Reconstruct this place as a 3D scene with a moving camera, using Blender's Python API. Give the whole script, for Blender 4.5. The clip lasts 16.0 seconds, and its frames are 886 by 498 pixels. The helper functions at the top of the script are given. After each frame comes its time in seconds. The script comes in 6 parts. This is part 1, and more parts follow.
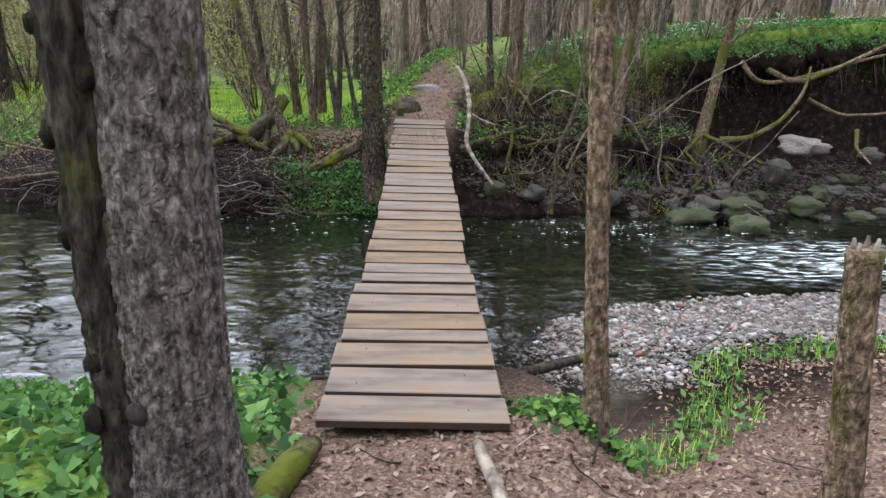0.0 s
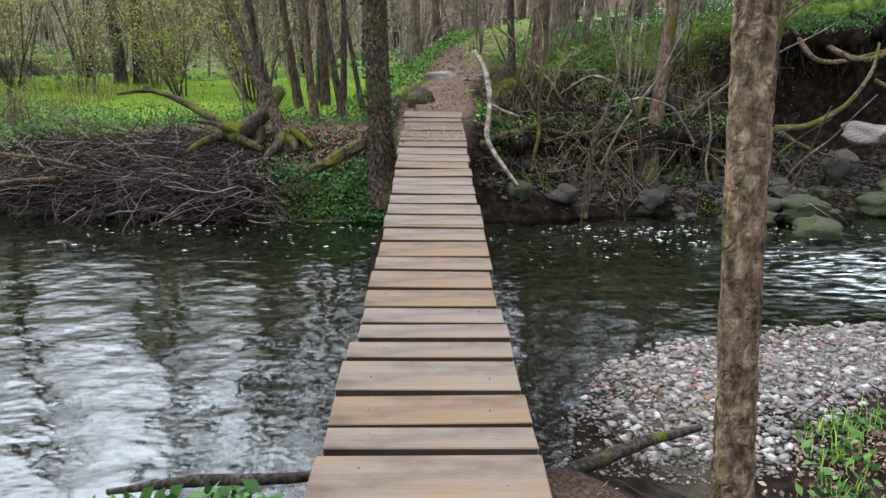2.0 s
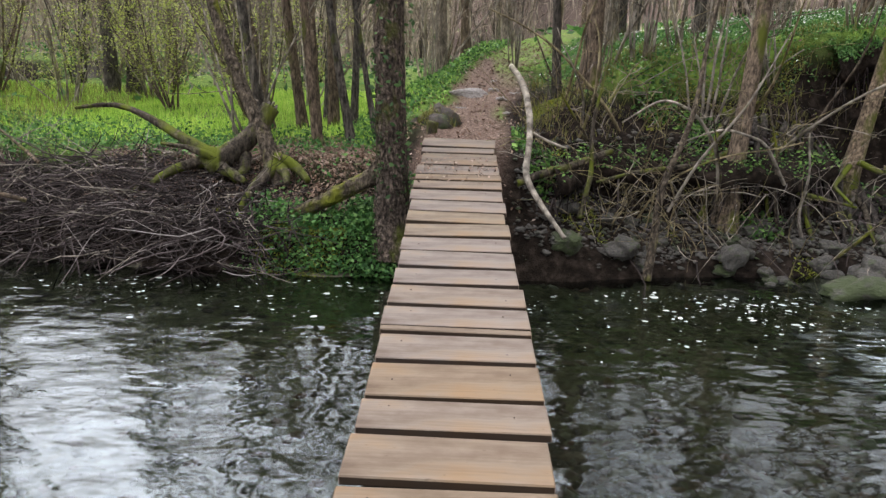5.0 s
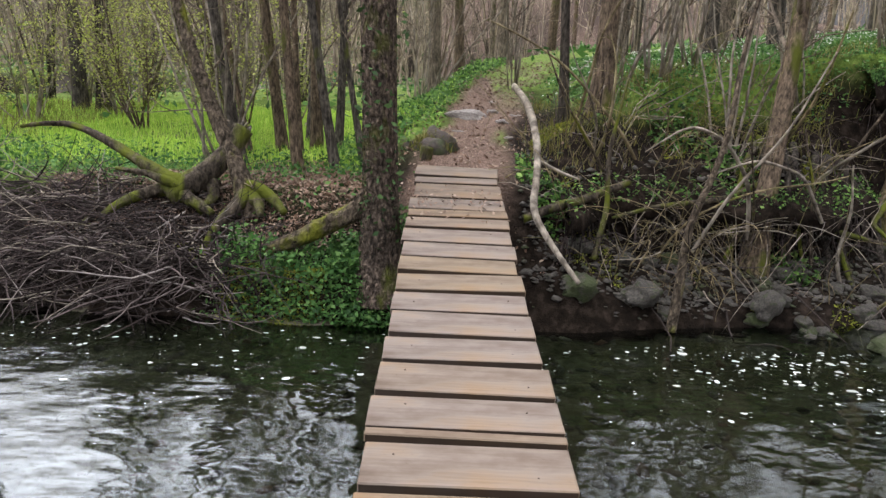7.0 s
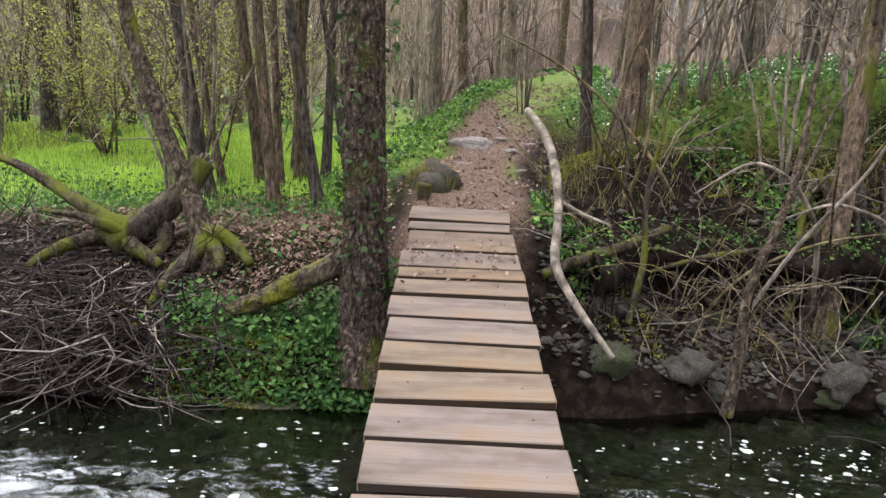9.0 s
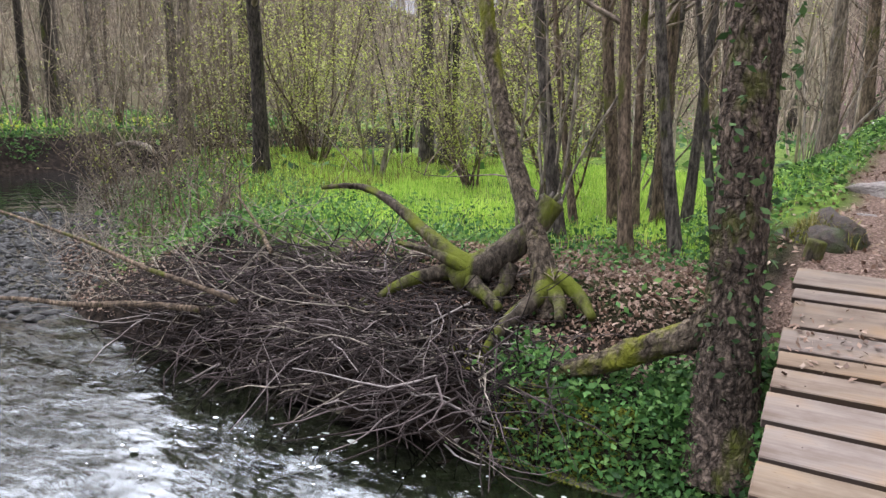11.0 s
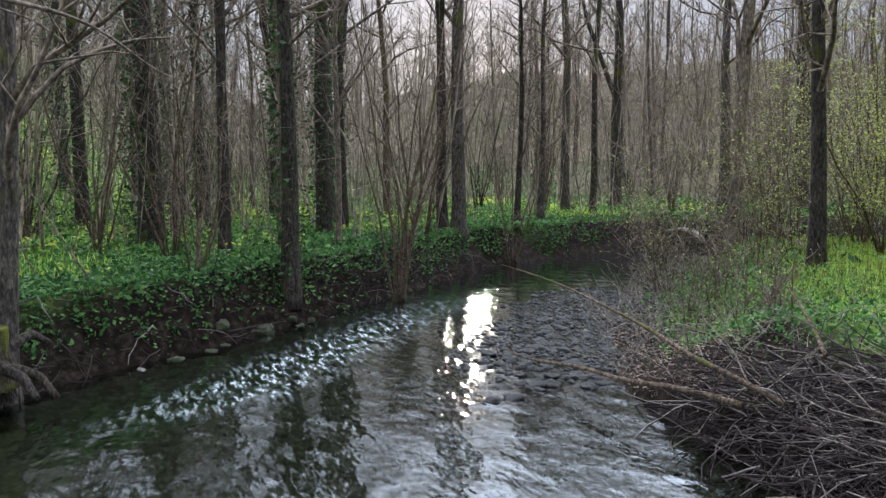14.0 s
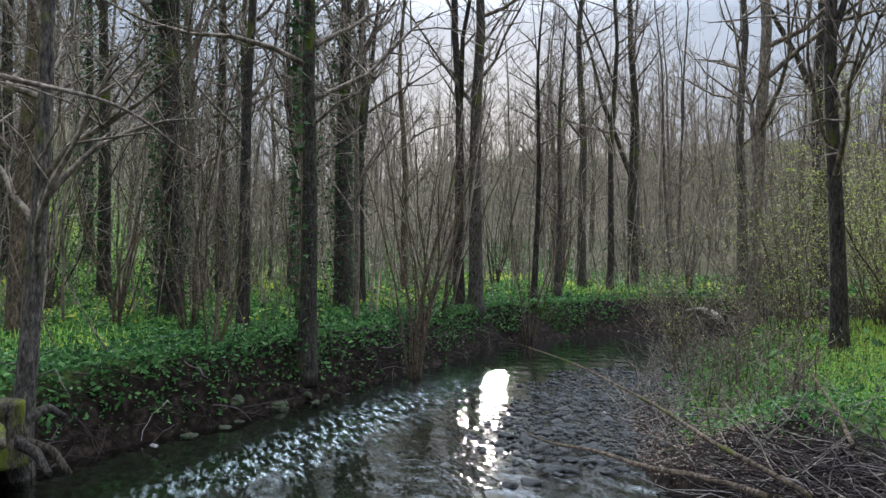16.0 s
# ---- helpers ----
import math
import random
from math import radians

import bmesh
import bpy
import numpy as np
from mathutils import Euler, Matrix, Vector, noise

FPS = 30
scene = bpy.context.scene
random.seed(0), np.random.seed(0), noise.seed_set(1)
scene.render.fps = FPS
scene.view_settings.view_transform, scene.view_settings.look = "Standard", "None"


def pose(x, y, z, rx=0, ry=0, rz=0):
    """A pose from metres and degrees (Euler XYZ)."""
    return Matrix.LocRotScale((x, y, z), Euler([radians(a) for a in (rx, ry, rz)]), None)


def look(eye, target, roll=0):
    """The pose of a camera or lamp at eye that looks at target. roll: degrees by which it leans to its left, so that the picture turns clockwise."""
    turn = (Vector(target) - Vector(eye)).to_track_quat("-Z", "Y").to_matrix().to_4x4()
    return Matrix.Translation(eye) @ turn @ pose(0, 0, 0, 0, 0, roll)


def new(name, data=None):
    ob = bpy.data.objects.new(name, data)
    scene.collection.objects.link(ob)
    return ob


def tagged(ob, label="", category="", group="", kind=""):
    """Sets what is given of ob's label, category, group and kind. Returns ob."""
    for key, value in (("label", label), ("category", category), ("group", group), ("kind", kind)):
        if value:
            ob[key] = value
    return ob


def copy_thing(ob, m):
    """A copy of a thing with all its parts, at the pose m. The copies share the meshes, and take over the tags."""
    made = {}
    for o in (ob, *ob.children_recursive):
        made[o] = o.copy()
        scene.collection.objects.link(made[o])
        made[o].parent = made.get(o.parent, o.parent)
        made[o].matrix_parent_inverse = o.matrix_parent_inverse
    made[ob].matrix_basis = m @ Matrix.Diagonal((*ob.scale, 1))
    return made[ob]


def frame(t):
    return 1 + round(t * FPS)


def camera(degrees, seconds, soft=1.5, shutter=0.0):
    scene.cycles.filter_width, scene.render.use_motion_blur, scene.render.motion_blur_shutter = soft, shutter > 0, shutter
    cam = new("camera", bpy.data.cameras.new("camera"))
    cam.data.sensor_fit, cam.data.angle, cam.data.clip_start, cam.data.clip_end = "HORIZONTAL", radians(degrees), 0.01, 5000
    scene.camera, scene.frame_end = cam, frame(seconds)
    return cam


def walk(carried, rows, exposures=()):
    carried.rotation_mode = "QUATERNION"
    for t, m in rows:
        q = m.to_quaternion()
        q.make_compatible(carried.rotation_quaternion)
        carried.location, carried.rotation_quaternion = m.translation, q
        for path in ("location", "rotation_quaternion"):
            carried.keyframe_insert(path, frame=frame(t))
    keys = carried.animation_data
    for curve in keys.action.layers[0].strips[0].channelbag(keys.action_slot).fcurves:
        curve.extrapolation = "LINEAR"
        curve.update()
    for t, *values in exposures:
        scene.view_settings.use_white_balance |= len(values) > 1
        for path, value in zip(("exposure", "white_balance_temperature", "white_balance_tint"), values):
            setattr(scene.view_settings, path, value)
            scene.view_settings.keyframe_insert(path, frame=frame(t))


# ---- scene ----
cam = camera(62.7, 16.0, 1.45)
PATH = [
    (0, (-0.004, 0.000, 1.662), (0.172, 4.792, 0.246), 1.56),
    (0.5, (-0.038, 0.329, 1.644), (0.158, 5.120, 0.226), 0.46),
    (1, (0.010, 0.717, 1.593), (0.162, 5.489, 0.110), 0.74),
    (1.5, (0.016, 1.042, 1.583), (0.108, 5.801, 0.052), 1.04),
    (2, (-0.005, 1.378, 1.574), (0.068, 6.147, 0.073), 0.43),
    (2.5, (0.015, 1.736, 1.528), (0.034, 6.512, 0.047), 0.26),
    (3, (0.031, 2.072, 1.530), (-0.002, 6.849, 0.053), 0.48),
    (3.5, (-0.007, 2.438, 1.513), (-0.092, 7.218, 0.048), 0.62),
    (4, (-0.022, 2.769, 1.513), (-0.148, 7.558, 0.080), 0.84),
    (4.2, (-0.018, 2.932, 1.522), (-0.146, 7.716, 0.073), 1.17),
    (6.5, (-0.073, 4.102, 1.495), (-0.080, 8.913, 0.132), 2.06),
    (7, (-0.129, 4.416, 1.466), (-0.110, 9.240, 0.153), 2.51),
    (7.5, (-0.127, 4.709, 1.482), (-0.015, 9.555, 0.253), 1.97),
    (8, (-0.089, 5.059, 1.464), (-0.037, 9.916, 0.275), 2.55),
    (8.2, (-0.092, 5.189, 1.444), (-0.046, 10.047, 0.260), 2.61),
    (10.3, (-0.215, 6.293, 1.435), (-1.091, 11.078, 0.281), 1.52),
    (10.5, (-0.240, 6.325, 1.435), (-1.514, 11.031, 0.324), 1.32),
    (11, (-0.281, 6.396, 1.424), (-2.565, 10.720, 0.384), 1.29),
    (11.5, (-0.240, 6.361, 1.461), (-3.338, 10.146, 0.426), 1.12),
    (12, (-0.238, 6.370, 1.454), (-3.933, 9.580, 0.432), 0.59),
    (12.5, (-0.270, 6.368, 1.452), (-4.377, 9.048, 0.476), 0.01),
    (13, (-0.268, 6.322, 1.461), (-4.645, 8.581, 0.599), -0.37),
    (13.5, (-0.257, 6.271, 1.500), (-4.801, 8.239, 0.808), -0.69),
    (14, (-0.244, 6.237, 1.522), (-4.887, 8.024, 1.025), -0.70),
    (14.5, (-0.245, 6.233, 1.541), (-4.948, 7.903, 1.234), -0.60),
    (15, (-0.240, 6.227, 1.556), (-4.969, 7.842, 1.412), -0.40),
    (15.5, (-0.228, 6.211, 1.568), (-4.955, 7.840, 1.534), -0.14),
    (16, (-0.220, 6.204, 1.578), (-4.924, 7.900, 1.591), 0.01),
]
walk(cam, [(t, look(eye, target, roll)) for t, eye, target, roll in PATH],
     exposures=[(0.0, 1.67, 6250, 10), (8.2, 1.82, 6650, 13), (10.5, 2.1, 6450, 15), (11.4, 2.0, 6250, 15), (13.0, 1.8, 5950, 12), (14.5, 1.55, 5700, 9), (16.0, 1.5, 5600, 6)])

# ---------------------------------------------------------------- light
SUN_YAW, SUN_ELEV = 67.0, 12.0          # degrees to the left of +y, and up
world = bpy.data.worlds.new("world")
scene.world = world
world.use_nodes = True
wn = world.node_tree
sky = wn.nodes.new("ShaderNodeTexSky")
sky.sky_type = "NISHITA"
sky.sun_disc = False
sky.sun_elevation = radians(SUN_ELEV)
sky.sun_rotation = radians(-SUN_YAW)
sky.air_density, sky.dust_density, sky.ozone_density = 1.0, 3.0, 1.0
bg = wn.nodes["Background"]
bg.inputs["Strength"].default_value = 0.15
# a thin veil of cloud, brighter overhead, over the clear sky
wtc = wn.nodes.new("ShaderNodeTexCoord")
wsep = wn.nodes.new("ShaderNodeSeparateXYZ")
wn.links.new(wtc.outputs["Generated"], wsep.inputs[0])
wr = wn.nodes.new("ShaderNodeValToRGB")
for _ in range(3):
    wr.color_ramp.elements.new(0.5)
for el, (at_, col_) in zip(wr.color_ramp.elements, ((0.0, (0.05, 0.05, 0.053)), (0.3, (0.074, 0.078, 0.088)), (0.42, (0.36, 0.37, 0.4)), (0.56, (0.8, 0.85, 0.94)), (1.0, (1.05, 1.07, 1.12)))):
    el.position, el.color = at_, (*col_, 1)
wn.links.new(wsep.outputs["Z"], wr.inputs[0])
veil = wn.nodes.new("ShaderNodeVectorMath")
veil.operation = "SCALE"
wn.links.new(wr.outputs[0], veil.inputs[0])
glow = wn.nodes.new("ShaderNodeVectorMath")
glow.operation = "MULTIPLY_ADD"
wn.links.new(sky.outputs[0], glow.inputs[0])
glow.inputs[1].default_value = (0.015, 0.0148, 0.016)
wn.links.new(veil.outputs[0], glow.inputs[2])
# the cloud is far brighter round the low sun than away from it
sy_, cy_ = math.sin(radians(SUN_YAW)), math.cos(radians(SUN_YAW))
wdot = wn.nodes.new("ShaderNodeVectorMath")
wdot.operation = "DOT_PRODUCT"
wn.links.new(wtc.outputs["Generated"], wdot.inputs[0])
wdot.inputs[1].default_value = (-sy_, cy_, 0.15)
wside = wn.nodes.new("ShaderNodeMapRange")
wside.interpolation_type = "SMOOTHSTEP"
for k_, v_ in (("From Min", -0.3), ("From Max", 0.9), ("To Min", 0.62), ("To Max", 2.1)):
    wside.inputs[k_].default_value = v_
wn.links.new(wdot.outputs["Value"], wside.inputs["Value"])
wside_mul = wn.nodes.new("ShaderNodeMath")
wside_mul.operation = "MULTIPLY"
wside_mul.inputs[1].default_value = 8.0
wn.links.new(wside.outputs["Result"], wside_mul.inputs[0])
wn.links.new(wside_mul.outputs[0], veil.inputs["Scale"])
wn.links.new(glow.outputs[0], bg.inputs["Color"])

sun = new("sun", bpy.data.lights.new("sun", "SUN"))
sun.data.energy = 1.1
sun.data.angle = radians(2.5)
sun.data.color = (1.0, 0.86, 0.7)
sun_from = Vector((-sy_ * 50, cy_ * 50, 50 * math.tan(radians(SUN_ELEV))))
sun.matrix_world = look(sun_from, (0, 0, 0))
scene.view_settings.exposure = 0.0

# ---------------------------------------------------------------- materials


def nodes_of(name):
    m = bpy.data.materials.new(name)
    m.use_nodes = True
    nt = m.node_tree
    return m, nt, nt.nodes["Principled BSDF"]


def add(nt, kind, **values):
    n = nt.nodes.new(kind)
    for k, v in values.items():
        n.inputs[k].default_value = v
    return n


def ramp(nt, source, stops):
    r = nt.nodes.new("ShaderNodeValToRGB")
    els = r.color_ramp.elements
    while len(els) < len(stops):
        els.new(0.5)
    for e, (p, c) in zip(els, stops):
        e.position = p
        e.color = (*c, 1) if len(c) == 3 else c
    nt.links.new(source, r.inputs[0])
    return r.outputs[0]


def mix(nt, fac, a, b, blend="MIX"):
    m = nt.nodes.new("ShaderNodeMix")
    m.data_type = "RGBA"
    m.blend_type = blend
    for sock, val in ((m.inputs[0], fac), (m.inputs[6], a), (m.inputs[7], b)):
        if isinstance(val, bpy.types.NodeSocket):
            nt.links.new(val, sock)
        elif isinstance(val, (int, float)):
            sock.default_value = val
        else:
            sock.default_value = (*val, 1)
    return m.outputs[2]


def noise_tex(nt, scale, detail=6.0, stretch=(1, 1, 1), space="Object", rough=0.6):
    tc = nt.nodes.new("ShaderNodeTexCoord")
    mp = nt.nodes.new("ShaderNodeMapping")
    mp.inputs["Scale"].default_value = stretch
    n = nt.nodes.new("ShaderNodeTexNoise")
    n.inputs["Scale"].default_value = scale
    n.inputs["Detail"].default_value = detail
    n.inputs["Roughness"].default_value = rough
    nt.links.new(tc.outputs[space], mp.inputs[0])
    nt.links.new(mp.outputs[0], n.inputs["Vector"])
    return n.outputs[0]


def bump(nt, bsdf, height, strength=0.5, distance=0.01):
    b = nt.nodes.new("ShaderNodeBump")
    b.inputs["Strength"].default_value = strength
    b.inputs["Distance"].default_value = distance
    nt.links.new(height, b.inputs["Height"])
    nt.links.new(b.outputs[0], bsdf.inputs["Normal"])


def bark(name, dark, light, moss=0.0, stretch=(1, 1, 0.3), scale=26.0, moss_col=(0.075, 0.085, 0.014), plates=0.0, cracks=0.6):
    m, nt, b = nodes_of(name)
    n1 = noise_tex(nt, scale, 8, stretch)
    n2 = noise_tex(nt, 2.3, 4)
    c = ramp(nt, n1, [(0.33, dark), (0.52, tuple((a + d) / 2 for a, d in zip(dark, light))), (0.68, light)])
    c = mix(nt, 0.5, c, ramp(nt, n2, [(0.35, (0.4, 0.38, 0.36)), (0.65, (1.1, 1.05, 1.0))]), "MULTIPLY")
    n4 = noise_tex(nt, scale * 1.9, 4, (1, 1, 0.35))
    c = mix(nt, 0.55, c, ramp(nt, n4, [(0.38, (0.14, 0.135, 0.13)), (0.5, (0.9, 0.9, 0.9)), (0.64, (1.6, 1.58, 1.55))]), "MULTIPLY")
    relief = n1
    if plates:
        # broken bark plates: dark cracks between them, and pale lichen flecks
        tc = nt.nodes.new("ShaderNodeTexCoord")
        mp = nt.nodes.new("ShaderNodeMapping")
        mp.inputs["Scale"].default_value = (1, 1, 0.3)
        wn_ = nt.nodes.new("ShaderNodeTexNoise")
        wn_.inputs["Scale"].default_value = 9.0
        wn_.inputs["Detail"].default_value = 5.0
        warp = nt.nodes.new("ShaderNodeVectorMath")
        warp.operation = "MULTIPLY_ADD"
        warp.inputs[1].default_value = (0.16, 0.16, 0.1)
        vor = nt.nodes.new("ShaderNodeTexVoronoi")
        vor.feature = "DISTANCE_TO_EDGE"
        vor.inputs["Scale"].default_value = plates
        nt.links.new(tc.outputs["Object"], wn_.inputs["Vector"])
        nt.links.new(wn_.outputs["Color"], warp.inputs[0])
        nt.links.new(tc.outputs["Object"], warp.inputs[2])
        nt.links.new(warp.outputs[0], mp.inputs[0])
        nt.links.new(mp.outputs[0], vor.inputs["Vector"])
        crack = ramp(nt, vor.outputs["Distance"], [(0.0, (0.16, 0.15, 0.14)), (0.1, (0.62, 0.6, 0.58)), (0.3, (1.12, 1.1, 1.08))])
        c = mix(nt, cracks, c, crack, "MULTIPLY")
        fleck = ramp(nt, noise_tex(nt, plates * 2.6, 3, (1, 1, 0.7)), [(0.6, (0, 0, 0)), (0.7, (1, 1, 1))])
        broad_ = ramp(nt, noise_tex(nt, 4.5, 3, (1, 1, 0.5)), [(0.42, (0, 0, 0)), (0.62, (0.6, 0.6, 0.6))])
        c = mix(nt, mix(nt, 1.0, fleck, broad_, "MULTIPLY"), c, tuple(min(0.5, 1.5 * a) for a in light))
        relief = mix(nt, cracks, n1, crack)
    if moss:
        n3 = noise_tex(nt, 3.1, 6, (1, 1, 0.5))
        f = ramp(nt, n3, [(0.62 - 0.3 * moss, (0, 0, 0)), (0.72 - 0.25 * moss, (1, 1, 1))])
        c = mix(nt, f, c, moss_col)
    nt.links.new(c, b.inputs["Base Color"])
    b.inputs["Roughness"].default_value = 0.9
    b.inputs["Specular IOR Level"].default_value = 0.1
    bump(nt, b, relief, 1.0, 0.03)
    return m


def leafy(name, cols, trans=0.35, rough=0.6):
    """Thin leaves or blades: each island takes its own shade."""
    m, nt, b = nodes_of(name)
    g = nt.nodes.new("ShaderNodeNewGeometry")
    n2 = noise_tex(nt, 0.9, 3)
    c = ramp(nt, g.outputs["Random Per Island"], [(i / max(1, len(cols) - 1), k) for i, k in enumerate(cols)])
    c = mix(nt, 0.6, c, ramp(nt, n2, [(0.35, (0.55, 0.6, 0.55)), (0.65, (1.15, 1.1, 1.0))]), "MULTIPLY")
    nt.links.new(c, b.inputs["Base Color"])
    b.inputs["Roughness"].default_value = rough
    b.inputs["Specular IOR Level"].default_value = 0.3
    if trans:
        t = nt.nodes.new("ShaderNodeBsdfTranslucent")
        nt.links.new(c, t.inputs["Color"])
        ms = nt.nodes.new("ShaderNodeMixShader")
        ms.inputs[0].default_value = trans
        nt.links.new(b.outputs[0], ms.inputs[1])
        nt.links.new(t.outputs[0], ms.inputs[2])
        nt.links.new(ms.outputs[0], nt.nodes["Material Output"].inputs[0])
    return m


M_BARK_NEAR = bark("bark_near", (0.035, 0.03, 0.029), (0.3, 0.265, 0.255), 0.15, (1, 1, 0.6), 30, plates=24.0, cracks=0.24)
M_BARK_IVY = bark("bark_ivy_tree", (0.02, 0.016, 0.013), (0.2, 0.155, 0.125), 0.25, (1, 1, 0.5), 30, plates=26.0, cracks=0.5)
M_BARK_DARK = bark("bark_dark", (0.016, 0.014, 0.012), (0.1, 0.085, 0.072), 0.2)
M_BARK_GREY = bark("bark_grey", (0.025, 0.022, 0.019), (0.16, 0.14, 0.12), 0.15)
# paler bark: the haze of the deeper woods is put into its colour
M_BARK_HAZED = bark("bark_hazed", (0.08, 0.067, 0.054), (0.33, 0.27, 0.21), 0.15)
M_BARK_PALE = bark("bark_pale", (0.06, 0.043, 0.03), (0.38, 0.285, 0.2), 0.42, (1, 1, 0.8), 26, plates=30.0, cracks=0.22)
M_BARK_BROWN = bark("bark_brown", (0.045, 0.034, 0.025), (0.24, 0.18, 0.13), 0.3)
M_BARK_MOSS = bark("bark_moss", (0.016, 0.013, 0.01), (0.12, 0.098, 0.075), 0.58, (1, 1, 0.5), 20, (0.085, 0.098, 0.013))
M_BARK_MOSS_DRY = bark("bark_moss_dry", (0.03, 0.024, 0.018), (0.2, 0.16, 0.12), 0.3, (1, 1, 0.5), 24, (0.12, 0.125, 0.016), 22.0, 0.4)
M_TWIG = bark("twig", (0.075, 0.061, 0.05), (0.34, 0.275, 0.215), 0.0, (1, 1, 1), 9)
# distance haze put into the colour of the far and ridge stems
M_STEM_HAZED = bark("hazed_stems", (0.17, 0.14, 0.108), (0.5, 0.42, 0.33), 0.0, (1, 1, 1), 2)
M_TWIG_PALE = bark("twig_pale", (0.13, 0.11, 0.09), (0.42, 0.37, 0.31), 0.1, (1, 1, 1), 7)


def brush_material():
    """Dead sticks, each of its own shade."""
    m, nt, b = nodes_of("brushwood")
    g = nt.nodes.new("ShaderNodeNewGeometry")
    n1 = noise_tex(nt, 14, 4)
    c = ramp(nt, g.outputs["Random Per Island"], [(0.0, (0.012, 0.009, 0.008)), (0.4, (0.04, 0.031, 0.028)), (0.75, (0.07, 0.053, 0.05)), (0.93, (0.135, 0.107, 0.102)), (1.0, (0.3, 0.26, 0.24))])
    c = mix(nt, 0.7, c, ramp(nt, n1, [(0.3, (0.4, 0.4, 0.4)), (0.65, (1.15, 1.15, 1.15))]), "MULTIPLY")
    nt.links.new(c, b.inputs["Base Color"])
    b.inputs["Roughness"].default_value = 0.9
    b.inputs["Specular IOR Level"].default_value = 0.1
    return m


M_BRUSH = brush_material()


def wood_material(name="weathered_plank", tint=(1, 1, 1)):
    m, nt, b = nodes_of(name)
    info = nt.nodes.new("ShaderNodeObjectInfo")
    n1 = noise_tex(nt, 26, 8, (0.06, 1, 1))
    n2 = noise_tex(nt, 3.5, 5, (0.5, 1, 1))
    n3 = noise_tex(nt, 60, 2, (0.4, 1, 1))
    base = ramp(nt, info.outputs["Random"], [(0.0, (0.152, 0.11, 0.074)), (0.3, (0.158, 0.126, 0.104)), (0.7, (0.16, 0.132, 0.117)), (1.0, (0.158, 0.12, 0.083))])
    grain = ramp(nt, n1, [(0.3, (0.62, 0.57, 0.5)), (0.6, (1, 1, 1)), (0.8, (1.1, 1.08, 1.05))])
    c = mix(nt, 0.75, base, grain, "MULTIPLY")
    stain = ramp(nt, n2, [(0.34, (0.45, 0.36, 0.3)), (0.5, (1, 1, 1)), (0.68, (1.15, 0.92, 0.6))])
    c = mix(nt, 0.7, c, stain, "MULTIPLY")
    spot = ramp(nt, n3, [(0.68, (1, 1, 1)), (0.76, (0.45, 0.4, 0.35))])
    c = mix(nt, 0.4, c, spot, "MULTIPLY")
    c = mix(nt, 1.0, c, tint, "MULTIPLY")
    nt.links.new(c, b.inputs["Base Color"])
    b.inputs["Roughness"].default_value = 0.75
    b.inputs["Specular IOR Level"].default_value = 0.25
    bump(nt, b, n1, 0.35, 0.004)
    return m


M_PLANK = wood_material()
# gap and underside shade put into the colour: a darkened copy of the planks
M_PLANK_SHADED = wood_material("shaded_plank_edge", (0.3, 0.27, 0.25))


def ground_material():
    m, nt, b = nodes_of("forest_ground")
    masks = {}
    for k in ("path", "grass", "stones"):
        a = nt.nodes.new("ShaderNodeAttribute")
        a.attribute_name = k
        masks[k] = a.outputs["Fac"]
    n1 = noise_tex(nt, 9, 8)
    n2 = noise_tex(nt, 55, 6)
    n3 = noise_tex(nt, 1.3, 5)
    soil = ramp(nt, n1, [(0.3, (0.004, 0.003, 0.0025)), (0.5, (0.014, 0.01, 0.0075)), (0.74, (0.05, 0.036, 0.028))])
    litter = ramp(nt, n2, [(0.3, (0.045, 0.03, 0.023)), (0.5, (0.14, 0.092, 0.07)), (0.68, (0.27, 0.2, 0.165))])
    green = ramp(nt, n1, [(0.3, (0.05, 0.08, 0.018)), (0.55, (0.14, 0.22, 0.04)), (0.75, (0.24, 0.33, 0.065))])
    vor = nt.nodes.new("ShaderNodeTexVoronoi")
    vor.inputs["Scale"].default_value = 11
    tc = nt.nodes.new("ShaderNodeTexCoord")
    nt.links.new(tc.outputs["Object"], vor.inputs["Vector"])
    stone = mix(nt, 0.8, ramp(nt, vor.outputs["Color"], [(0.2, (0.5, 0.48, 0.44)), (0.8, (1, 0.97, 0.9))]), ramp(nt, vor.outputs["Distance"], [(0.2, (0.3, 0.27, 0.23)), (0.5, (0.05, 0.045, 0.04))]), "MULTIPLY")
    stone = mix(nt, 0.65, stone, ramp(nt, n1, [(0.3, (0.09, 0.085, 0.052)), (0.7, (0.27, 0.25, 0.16))]))
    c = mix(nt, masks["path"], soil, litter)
    gm = nt.nodes.new("ShaderNodeMath")
    gm.operation = "MULTIPLY"
    nt.links.new(masks["grass"], gm.inputs[0])
    nt.links.new(ramp(nt, n3, [(0.3, (0.35, 0.35, 0.35)), (0.6, (1, 1, 1))]), gm.inputs[1])
    c = mix(nt, gm.outputs[0], c, green)
    c = mix(nt, masks["stones"], c, stone)
    nt.links.new(c, b.inputs["Base Color"])
    b.inputs["Roughness"].default_value = 0.95
    b.inputs["Specular IOR Level"].default_value = 0.06
    bump(nt, b, n2, 0.9, 0.03)
    return m


M_GROUND = ground_material()


